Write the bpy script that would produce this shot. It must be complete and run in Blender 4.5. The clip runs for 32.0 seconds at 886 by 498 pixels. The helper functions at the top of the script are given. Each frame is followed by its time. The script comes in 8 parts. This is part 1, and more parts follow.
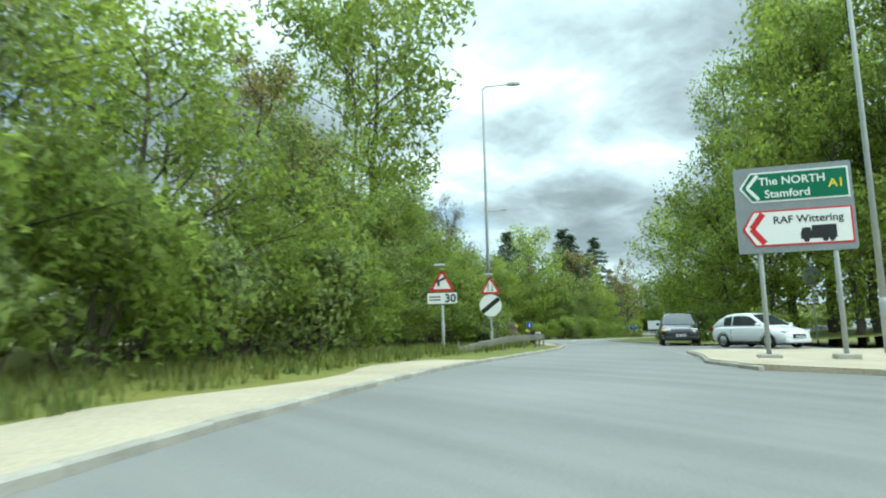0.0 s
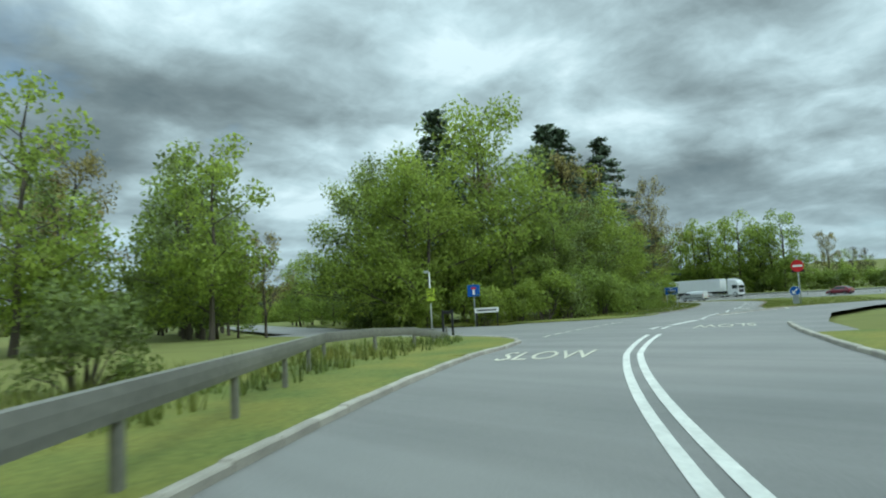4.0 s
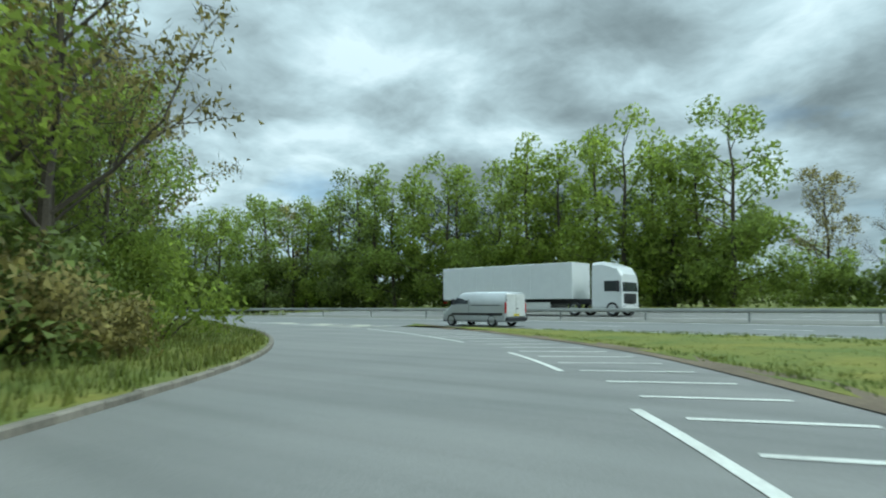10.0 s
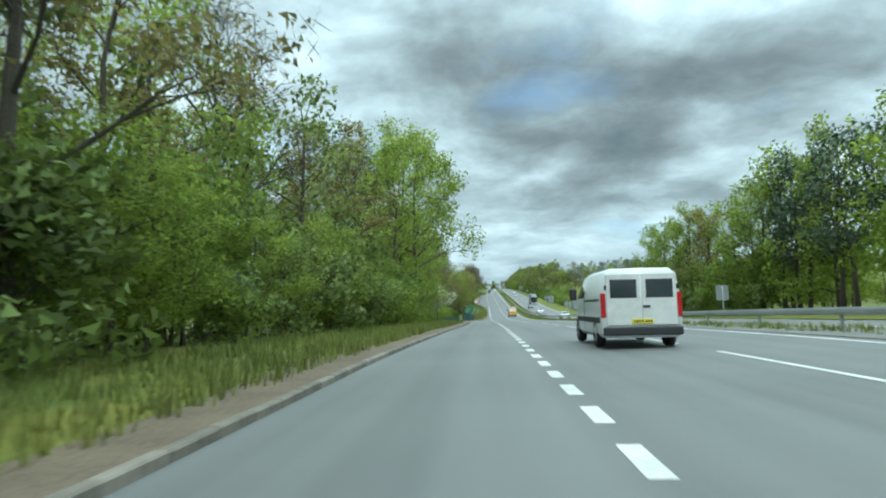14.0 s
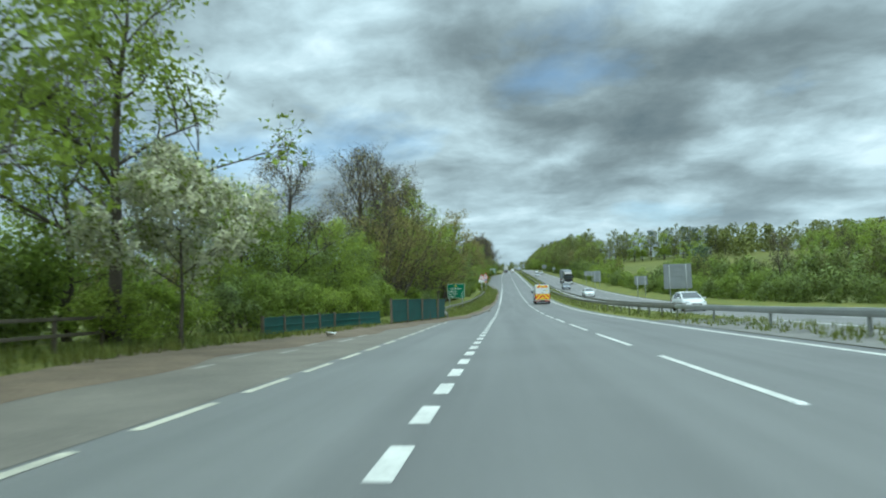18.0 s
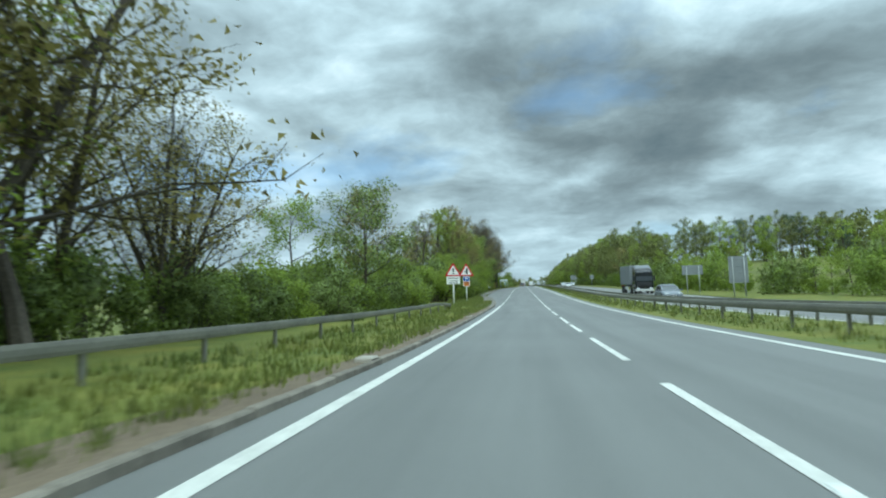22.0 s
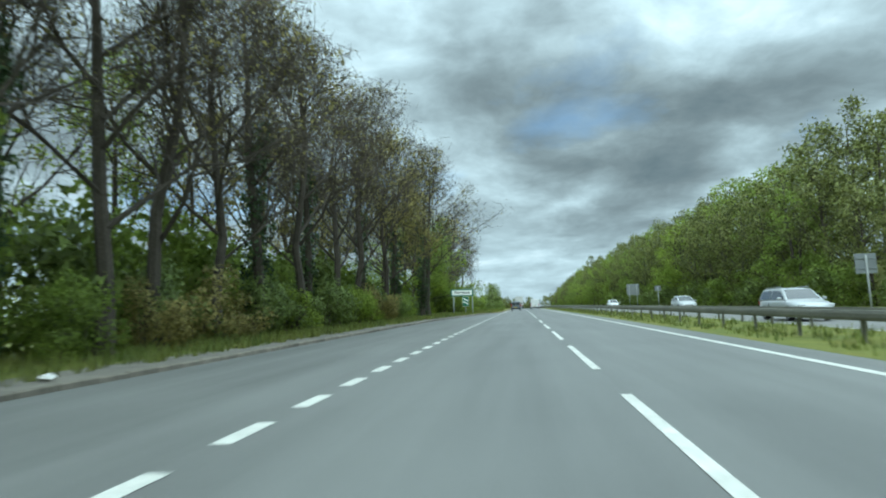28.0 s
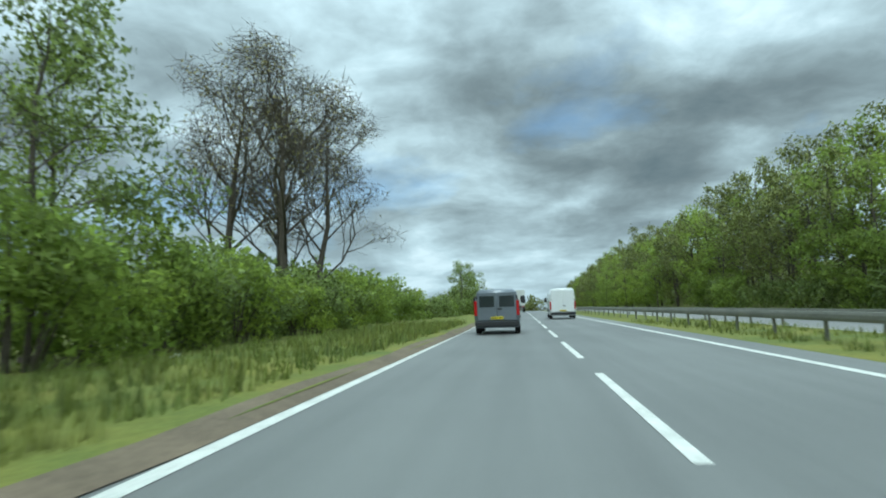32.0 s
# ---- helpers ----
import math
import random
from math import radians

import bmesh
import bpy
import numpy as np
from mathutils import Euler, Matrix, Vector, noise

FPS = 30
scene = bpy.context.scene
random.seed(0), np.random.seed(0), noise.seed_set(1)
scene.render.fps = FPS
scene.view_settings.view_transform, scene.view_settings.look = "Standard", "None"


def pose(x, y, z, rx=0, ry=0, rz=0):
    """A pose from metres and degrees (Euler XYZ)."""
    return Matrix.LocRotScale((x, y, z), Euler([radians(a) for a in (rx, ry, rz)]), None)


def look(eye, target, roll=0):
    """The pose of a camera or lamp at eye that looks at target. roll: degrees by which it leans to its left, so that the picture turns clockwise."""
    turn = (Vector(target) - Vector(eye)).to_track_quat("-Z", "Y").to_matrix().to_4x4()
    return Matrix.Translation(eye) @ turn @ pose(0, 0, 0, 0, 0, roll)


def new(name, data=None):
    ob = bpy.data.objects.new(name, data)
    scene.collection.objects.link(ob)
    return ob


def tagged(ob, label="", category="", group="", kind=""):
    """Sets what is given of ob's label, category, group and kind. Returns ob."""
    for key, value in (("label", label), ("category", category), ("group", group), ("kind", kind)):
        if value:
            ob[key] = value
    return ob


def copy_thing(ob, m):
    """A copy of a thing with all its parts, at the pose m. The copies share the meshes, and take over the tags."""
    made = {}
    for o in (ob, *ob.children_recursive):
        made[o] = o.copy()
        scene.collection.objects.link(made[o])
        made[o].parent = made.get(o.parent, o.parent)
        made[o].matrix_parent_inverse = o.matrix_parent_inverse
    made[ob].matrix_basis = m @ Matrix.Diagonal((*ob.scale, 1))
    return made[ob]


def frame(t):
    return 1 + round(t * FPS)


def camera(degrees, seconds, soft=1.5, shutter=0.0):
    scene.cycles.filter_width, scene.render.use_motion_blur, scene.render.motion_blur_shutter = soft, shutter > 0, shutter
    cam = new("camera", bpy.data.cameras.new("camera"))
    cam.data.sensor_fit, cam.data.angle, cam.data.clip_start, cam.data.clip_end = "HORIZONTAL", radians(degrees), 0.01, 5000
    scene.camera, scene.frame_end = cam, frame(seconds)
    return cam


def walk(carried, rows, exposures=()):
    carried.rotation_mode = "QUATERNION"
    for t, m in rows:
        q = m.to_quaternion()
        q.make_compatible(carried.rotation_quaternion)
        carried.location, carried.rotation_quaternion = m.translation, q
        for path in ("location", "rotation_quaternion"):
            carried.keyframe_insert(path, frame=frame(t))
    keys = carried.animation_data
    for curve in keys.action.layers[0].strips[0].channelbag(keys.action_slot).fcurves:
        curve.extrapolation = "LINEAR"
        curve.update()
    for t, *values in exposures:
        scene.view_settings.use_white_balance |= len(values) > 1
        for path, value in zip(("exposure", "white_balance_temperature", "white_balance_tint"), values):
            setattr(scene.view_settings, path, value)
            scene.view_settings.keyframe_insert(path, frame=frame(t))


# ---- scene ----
from itertools import product

# ---- camera ----
cam = camera(69.3, 32.0, soft=2.0, shutter=0.16)
PATH = [
    (0, (-174.33, -261.28, 1.12), (-167.828, -253.815, 2.499), -1.20),
    (0.5, (-168.63, -256.97, 1.35), (-161.489, -250.119, 2.787), -1.60),
    (1, (-162.38, -252.98, 1.53), (-154.870, -246.485, 2.744), -0.77),
    (1.5, (-155.92, -248.71, 1.60), (-148.405, -242.175, 2.486), -0.76),
    (2, (-149.76, -244.08, 1.63), (-142.411, -237.358, 2.480), -1.53),
    (2.5, (-143.67, -239.13, 1.63), (-136.848, -231.853, 2.278), -2.37),
    (3, (-137.78, -233.82, 1.64), (-131.379, -226.208, 2.622), -2.73),
    (3.5, (-131.97, -228.26, 1.67), (-125.622, -220.591, 2.618), -3.01),
    (4, (-125.95, -222.70, 1.71), (-119.255, -215.337, 2.669), -3.28),
    (4.5, (-119.44, -217.45, 1.73), (-112.122, -210.681, 2.564), -3.59),
    (5, (-112.15, -212.90, 1.71), (-104.226, -206.858, 2.560), -3.19),
    (5.5, (-104.38, -208.92, 1.69), (-95.893, -203.706, 2.582), -2.91),
    (6, (-96.11, -205.52, 1.68), (-87.257, -200.945, 2.544), -2.50),
    (6.5, (-87.60, -202.45, 1.66), (-78.581, -198.220, 2.516), -2.10),
    (7, (-79.19, -199.61, 1.62), (-70.127, -195.462, 2.383), -1.99),
    (7.5, (-70.84, -196.88, 1.57), (-61.858, -192.572, 2.377), -0.88),
    (8, (-62.66, -194.04, 1.55), (-53.778, -189.515, 2.344), -1.07),
    (8.5, (-54.59, -191.08, 1.53), (-45.785, -186.423, 2.365), -0.89),
    (9, (-46.71, -188.03, 1.53), (-37.944, -183.304, 2.414), -0.74),
    (9.5, (-39.19, -184.84, 1.56), (-30.711, -179.618, 2.459), -1.14),
    (10, (-32.32, -181.27, 1.59), (-24.426, -175.211, 2.562), -0.51),
    (10.5, (-26.16, -177.02, 1.64), (-19.101, -169.997, 2.619), 0.13),
    (11, (-20.58, -171.93, 1.69), (-14.602, -163.967, 2.634), 0.26),
    (11.5, (-15.75, -165.80, 1.73), (-10.791, -157.171, 2.675), 0.27),
    (12, (-11.49, -159.24, 1.80), (-7.629, -150.074, 2.821), -1.33),
    (12.5, (-8.02, -152.15, 1.88), (-5.313, -142.578, 2.937), -1.41),
    (13, (-5.50, -144.57, 1.98), (-4.192, -134.712, 3.051), -1.07),
    (13.5, (-4.01, -136.19, 2.08), (-4.066, -126.254, 3.180), -0.61),
    (14, (-3.35, -127.30, 2.16), (-3.998, -117.367, 3.122), -1.26),
    (14.5, (-3.04, -118.02, 2.21), (-3.935, -108.105, 3.155), -1.46),
    (15, (-2.92, -108.40, 2.23), (-3.972, -98.498, 3.143), -1.57),
    (15.5, (-2.96, -98.46, 2.23), (-4.116, -88.570, 3.120), -1.82),
    (16, (-2.89, -88.21, 2.19), (-3.938, -78.306, 3.073), -1.58),
    (16.5, (-2.57, -77.58, 2.11), (-3.627, -67.669, 2.865), -1.67),
    (17, (-2.29, -66.89, 1.99), (-3.284, -56.971, 2.742), -1.71),
    (17.5, (-1.90, -56.09, 1.86), (-2.825, -46.170, 2.661), -1.90),
    (18, (-1.39, -45.11, 1.71), (-2.339, -35.178, 2.446), -1.65),
    (18.5, (-1.11, -33.97, 1.56), (-2.147, -24.052, 2.270), -0.97),
    (19, (-0.82, -22.64, 1.42), (-1.926, -12.733, 2.181), -1.94),
    (19.5, (-0.80, -11.34, 1.29), (-1.896, -1.429, 2.076), -1.78),
    (20, (-0.60, 0.00, 1.19), (-1.665, 9.911, 1.992), -2.10),
    (20.5, (-0.33, 11.40, 1.15), (-1.422, 21.301, 2.020), -1.76),
    (21, (0.02, 22.91, 1.18), (-1.120, 32.804, 2.125), -2.01),
    (21.5, (0.03, 34.68, 1.30), (-1.176, 44.555, 2.317), -1.55),
    (22, (-0.13, 46.72, 1.51), (-1.359, 56.589, 2.571), -1.41),
    (22.5, (-0.01, 59.23, 1.82), (-1.265, 69.084, 2.972), -1.21),
    (23, (0.10, 72.14, 2.22), (-1.193, 81.979, 3.431), -1.11),
    (23.5, (0.07, 85.40, 2.70), (-1.234, 95.236, 3.953), -1.25),
    (24, (0.23, 98.83, 3.26), (-1.094, 108.662, 4.561), -0.98),
    (24.5, (0.19, 112.39, 3.87), (-1.075, 122.215, 5.286), -1.20),
    (25, (0.05, 125.76, 4.56), (-1.120, 135.586, 6.069), -0.61),
    (25.5, (0.02, 138.99, 5.25), (-1.155, 148.845, 6.655), -0.98),
    (26, (0.00, 152.14, 5.94), (-1.181, 161.999, 7.365), -1.11),
    (26.5, (-0.02, 165.24, 6.63), (-1.207, 175.104, 8.058), -1.17),
    (27, (-0.05, 178.32, 7.32), (-1.220, 188.190, 8.770), -1.20),
    (27.5, (-0.07, 191.42, 8.03), (-1.182, 201.298, 9.423), -1.17),
    (28, (0.03, 204.56, 8.71), (-1.140, 214.428, 10.119), -1.45),
    (28.5, (0.06, 217.63, 9.39), (-1.162, 227.499, 10.804), -1.45),
    (29, (0.09, 230.51, 10.05), (-1.173, 240.376, 11.455), -1.09),
    (29.5, (0.05, 243.03, 10.70), (-1.221, 252.886, 12.114), -1.52),
    (30, (0.01, 255.21, 11.31), (-1.263, 265.070, 12.677), -1.30),
    (30.5, (-0.07, 267.10, 11.90), (-1.312, 276.965, 13.298), -1.42),
    (31, (-0.10, 279.00, 12.51), (-1.281, 288.873, 13.922), -1.50),
    (31.5, (0.00, 290.91, 13.12), (-1.049, 300.799, 14.521), -1.46),
    (32, (0.04, 302.85, 13.72), (-1.126, 312.728, 15.135), -1.42),
]
walk(cam, [(t, look(eye, target, roll)) for t, eye, target, roll in PATH], exposures=[(0.0, 0.75, 5650, -8), (1.0, 0.5, 5550, -8), (2.4, 0.42, 5550, -8), (4.5, 0.08, 5550, -8), (9.5, 0.12, 5520, -8), (12.0, 0.25, 5500, -8), (13.5, 0.38, 5500, -8), (15.5, 0.5, 5550, -8), (17.2, 0.45, 5500, -8), (18.2, 0.2, 5450, -8), (24.0, 0.22, 5400, -8), (25.0, 0.3, 5400, -8), (28.5, 0.3, 5450, -8), (30.0, 0.22, 5450, -8), (32.0, 0.22, 5450, -8)])

# ---- light ----
SUN_EL, SUN_AZ = radians(48), radians(180)
world = bpy.data.worlds.new("world")
scene.world = world
world.use_nodes = True
wn, wl = world.node_tree.nodes, world.node_tree.links
wn.clear()


def wnode(kind, **kw):
    n = wn.new(kind)
    for k, v in kw.items():
        n.inputs[k].default_value = v
    return n


def wmath(op, a, b=0.0, clamp=False):
    n = wn.new("ShaderNodeMath")
    n.operation, n.use_clamp = op, clamp
    for i, v in enumerate((a, b)):
        if isinstance(v, (int, float)):
            n.inputs[i].default_value = v
        else:
            wl.new(v, n.inputs[i])
    return n.outputs[0]


# a broken layer of cumulus and stratus under a Nishita sky
sky = wn.new("ShaderNodeTexSky")
sky.sky_type, sky.sun_disc = "NISHITA", False
sky.sun_elevation, sky.sun_rotation = SUN_EL, SUN_AZ
sky.air_density, sky.dust_density, sky.ozone_density = 1.0, 1.2, 1.5
tex = wn.new("ShaderNodeTexCoord")
sep = wn.new("ShaderNodeSeparateXYZ")
wl.new(tex.outputs["Generated"], sep.inputs[0])
high = wmath("ADD", wmath("MAXIMUM", sep.outputs[2], 0.0), 0.23)
com = wn.new("ShaderNodeCombineXYZ")
wl.new(wmath("ADD", wmath("DIVIDE", sep.outputs[0], high), 3.7), com.inputs[0])
wl.new(wmath("ADD", wmath("DIVIDE", sep.outputs[1], high), 5.2), com.inputs[1])
warp = wnode("ShaderNodeTexNoise", Scale=2.2, Detail=4.0, Roughness=0.5)
wl.new(com.outputs[0], warp.inputs["Vector"])
push = wn.new("ShaderNodeVectorMath")
push.operation = "MULTIPLY_ADD"
push.inputs[1].default_value = (0.24, 0.24, 0.0)
wl.new(warp.outputs["Color"], push.inputs[0])
wl.new(com.outputs[0], push.inputs[2])
puff = wn.new("ShaderNodeTexVoronoi")
puff.feature = "SMOOTH_F1"
puff.inputs["Scale"].default_value, puff.inputs["Smoothness"].default_value = 1.9, 0.5
wl.new(push.outputs[0], puff.inputs["Vector"])
big = wnode("ShaderNodeTexNoise", Scale=0.75, Detail=3.0, Roughness=0.5)
wl.new(push.outputs[0], big.inputs["Vector"])
lump = wnode("ShaderNodeTexNoise", Scale=3.4, Detail=8.0, Roughness=0.55)
wl.new(push.outputs[0], lump.inputs["Vector"])
mixn = wmath("ADD", wmath("MULTIPLY", puff.outputs["Distance"], 0.20), wmath("ADD", wmath("MULTIPLY", big.outputs["Fac"], 0.50), wmath("MULTIPLY", lump.outputs["Fac"], 0.42)))
tone = wn.new("ShaderNodeValToRGB")
els = tone.color_ramp.elements
els[0].position, els[0].color = 0.385, (0.150, 0.172, 0.182, 1)
els[1].position, els[1].color = 0.68, (0.80, 0.83, 0.84, 1)
for place, grey in ((0.45, 0.21), (0.505, 0.285), (0.545, 0.37), (0.585, 0.47), (0.625, 0.59)):
    e = els.new(place)
    e.color = (grey, grey * 1.085, grey * 1.11, 1)
wl.new(mixn, tone.inputs["Fac"])
# gaps of blue
gap = wn.new("ShaderNodeValToRGB")
gap.color_ramp.elements[0].position, gap.color_ramp.elements[0].color = 0.32, (0.5, 0.5, 0.5, 1)
gap.color_ramp.elements[1].position, gap.color_ramp.elements[1].color = 0.43, (1, 1, 1, 1)
gapn = wnode("ShaderNodeTexNoise", Scale=1.0, Detail=6.0, Roughness=0.55)
com3 = wn.new("ShaderNodeVectorMath")
com3.operation = "ADD"
com3.inputs[1].default_value = (1.7, 9.4, 2.0)
wl.new(com.outputs[0], com3.inputs[0])
wl.new(com3.outputs[0], gapn.inputs["Vector"])
wl.new(gapn.outputs["Fac"], gap.inputs["Fac"])
skyb = wn.new("ShaderNodeVectorMath")
skyb.operation = "SCALE"
skyb.inputs["Scale"].default_value = 0.135
wl.new(sky.outputs[0], skyb.inputs[0])
mix = wn.new("ShaderNodeMix")
mix.data_type = "RGBA"
wl.new(gap.outputs[0], mix.inputs[0])
wl.new(skyb.outputs[0], mix.inputs[6])
wl.new(tone.outputs[0], mix.inputs[7])
# pale towards the horizon and, as under any overcast, brightest overhead
haze = wn.new("ShaderNodeMix")
haze.data_type = "RGBA"
haze.inputs[7].default_value = (0.47, 0.525, 0.55, 1)
wl.new(wmath("MULTIPLY", wmath("SUBTRACT", 1.0, wmath("MULTIPLY", sep.outputs[2], 5.0), True), 0.6), haze.inputs[0])
wl.new(mix.outputs[2], haze.inputs[6])
dome = wn.new("ShaderNodeMapRange")
dome.interpolation_type = "SMOOTHSTEP"
dome.inputs[1].default_value, dome.inputs[2].default_value = 0.35, 1.0
dome.inputs[3].default_value, dome.inputs[4].default_value = 1.0, 3.5
wl.new(sep.outputs[2], dome.inputs[0])
bg = wnode("ShaderNodeBackground", Strength=1.0)
wl.new(haze.outputs[2], bg.inputs["Color"])
wl.new(dome.outputs[0], bg.inputs["Strength"])
wo = wn.new("ShaderNodeOutputWorld")
wl.new(bg.outputs[0], wo.inputs[0])

sun = new("sun", bpy.data.lights.new("sun", "SUN"))
sun.data.energy, sun.data.angle, sun.data.color = 1.5, radians(30), (1.0, 0.95, 0.87)
sun.matrix_world = pose(0, 0, 60, 90 - math.degrees(SUN_EL), 0, 180 - math.degrees(SUN_AZ))


# ---- materials ----
def material(name, base, rough=0.7, metal=0.0, var=0.12, scale=3.0, fine=40.0, bump=0.15, obj_var=0.0, island_var=0.0, spec=0.4, trans=0.0, coat=0.0, emit=0.0, hue=0.0, streak=0.0):
    """A surface with variation at two scales, fine relief and, where asked, a tone of its own per piece."""
    m = bpy.data.materials.new(name)
    m.use_nodes = True
    n, l = m.node_tree.nodes, m.node_tree.links
    b = n["Principled BSDF"]
    b.inputs["Roughness"].default_value, b.inputs["Metallic"].default_value = rough, metal
    b.inputs["Specular IOR Level"].default_value = spec
    b.inputs["Coat Weight"].default_value = coat
    geo = n.new("ShaderNodeTexCoord")
    a, f = n.new("ShaderNodeTexNoise"), n.new("ShaderNodeTexNoise")
    for t, s, d in ((a, scale, 5.0), (f, fine, 4.0)):
        t.inputs["Scale"].default_value, t.inputs["Detail"].default_value = s, d
        l.new(geo.outputs["Object"], t.inputs["Vector"])
    add = n.new("ShaderNodeMath")
    add.operation = "ADD"
    l.new(a.outputs["Fac"], add.inputs[0])
    l.new(f.outputs["Fac"], add.inputs[1])
    last = add.outputs[0]
    span = 1.0
    if obj_var or island_var:
        src = n.new("ShaderNodeObjectInfo").outputs["Random"] if obj_var else n.new("ShaderNodeNewGeometry").outputs["Random Per Island"]
        k = n.new("ShaderNodeMath")
        k.operation = "MULTIPLY_ADD"
        k.inputs[1].default_value, k.inputs[2].default_value = (obj_var or island_var) / max(var, 1e-3) * 0.5, -(obj_var or island_var) / max(var, 1e-3) * 0.25
        l.new(src, k.inputs[0])
        p = n.new("ShaderNodeMath")
        p.operation = "ADD"
        l.new(last, p.inputs[0])
        l.new(k.outputs[0], p.inputs[1])
        last = p.outputs[0]
    if streak:
        mp, st = n.new("ShaderNodeMapping"), n.new("ShaderNodeTexNoise")
        mp.inputs["Scale"].default_value = (1.3, 0.035, 1.0)
        st.inputs["Scale"].default_value, st.inputs["Detail"].default_value = 1.0, 3.0
        l.new(geo.outputs["Object"], mp.inputs["Vector"])
        l.new(mp.outputs[0], st.inputs["Vector"])
        k = n.new("ShaderNodeMath")
        k.operation = "MULTIPLY_ADD"
        k.inputs[1].default_value, k.inputs[2].default_value = streak, -0.5 * streak
        l.new(st.outputs["Fac"], k.inputs[0])
        p = n.new("ShaderNodeMath")
        p.operation = "ADD"
        l.new(last, p.inputs[0])
        l.new(k.outputs[0], p.inputs[1])
        last = p.outputs[0]
    r = n.new("ShaderNodeMapRange")
    r.inputs[1].default_value, r.inputs[2].default_value = 0.5, 1.5
    r.inputs[3].default_value, r.inputs[4].default_value = 1 - 2 * var, 1 + 2 * var
    r.clamp = False
    l.new(last, r.inputs[0])
    mul = n.new("ShaderNodeVectorMath")
    mul.operation = "SCALE"
    l.new(r.outputs[0], mul.inputs["Scale"])
    col = n.new("ShaderNodeMix")
    col.data_type = "RGBA"
    col.inputs[6].default_value = (*base, 1)
    col.inputs[7].default_value = (base[0] * (1 + hue), base[1] * (1 - 0.25 * hue), base[2] * (1 - 0.5 * hue), 1)
    l.new(a.outputs["Fac"], col.inputs[0])
    l.new(col.outputs[2], mul.inputs[0])
    l.new(mul.outputs[0], b.inputs["Base Color"])
    if bump:
        bp = n.new("ShaderNodeBump")
        bp.inputs["Strength"].default_value, bp.inputs["Distance"].default_value = bump, 0.02
        l.new(f.outputs["Fac"], bp.inputs["Height"])
        l.new(bp.outputs[0], b.inputs["Normal"])
    if trans:
        t = n.new("ShaderNodeBsdfTranslucent")
        l.new(mul.outputs[0], t.inputs["Color"])
        s = n.new("ShaderNodeMixShader")
        s.inputs[0].default_value = trans
        l.new(b.outputs[0], s.inputs[1])
        l.new(t.outputs[0], s.inputs[2])
        l.new(s.outputs[0], n["Material Output"].inputs[0])
    if emit:
        b.inputs["Emission Color"].default_value, b.inputs["Emission Strength"].default_value = (*base, 1), emit
    return m


ASPHALT = material("asphalt", (0.156, 0.157, 0.149), 0.6, var=0.10, scale=0.25, fine=60, bump=0.25, spec=0.5, streak=2.0)
ASPHALT_OLD = material("worn asphalt", (0.176, 0.180, 0.170), 0.62, var=0.17, scale=0.22, fine=45, bump=0.3, spec=0.5, hue=0.07, streak=1.2)
PAINT = material("road paint", (0.62, 0.62, 0.57), 0.6, var=0.16, scale=1.6, fine=18, bump=0.1)
CREAM = material("worn road paint", (0.52, 0.50, 0.40), 0.65, var=0.2, scale=1.2, fine=14, bump=0.1)
WORN = material("almost worn off road paint", (0.30, 0.29, 0.25), 0.75, var=0.3, scale=2.2, fine=12, bump=0.1)
CONCRETE = material("concrete kerb", (0.34, 0.32, 0.27), 0.85, var=0.16, scale=1.5, fine=30, obj_var=0.15)
KERB_DULL = material("dirty kerb concrete", (0.20, 0.18, 0.145), 0.9, var=0.22, scale=1.5, fine=24, obj_var=0.25)
GRIT = material("grey footway grit", (0.185, 0.172, 0.145), 0.95, var=0.24, scale=1.1, fine=22, bump=0.5)
BROWNED = material("brown gritty asphalt", (0.175, 0.160, 0.130), 0.85, var=0.2, scale=0.8, fine=26, bump=0.4)
STAIN = material("sandy mud wash", (0.225, 0.196, 0.155), 0.9, var=0.2, scale=0.9, fine=16, bump=0.2)
SAND = material("sandy concrete", (0.42, 0.36, 0.26), 0.9, var=0.16, scale=0.6, fine=16)
DIRT = material("verge dirt", (0.155, 0.120, 0.080), 0.95, var=0.25, scale=0.9, fine=14, bump=0.5)
GRASS = material("verge grass", (0.112, 0.185, 0.045), 0.9, var=0.24, scale=0.55, fine=9, bump=0.5, hue=0.75, spec=0.2)
FIELD = material("meadow", (0.12, 0.16, 0.045), 0.95, var=0.18, scale=0.02, fine=0.4, bump=0.1, hue=0.35, spec=0.2)
BLADES = material("grass blades", (0.125, 0.205, 0.050), 0.75, var=0.2, scale=0.5, fine=2, bump=0, island_var=0.45, trans=0.35, hue=0.6)
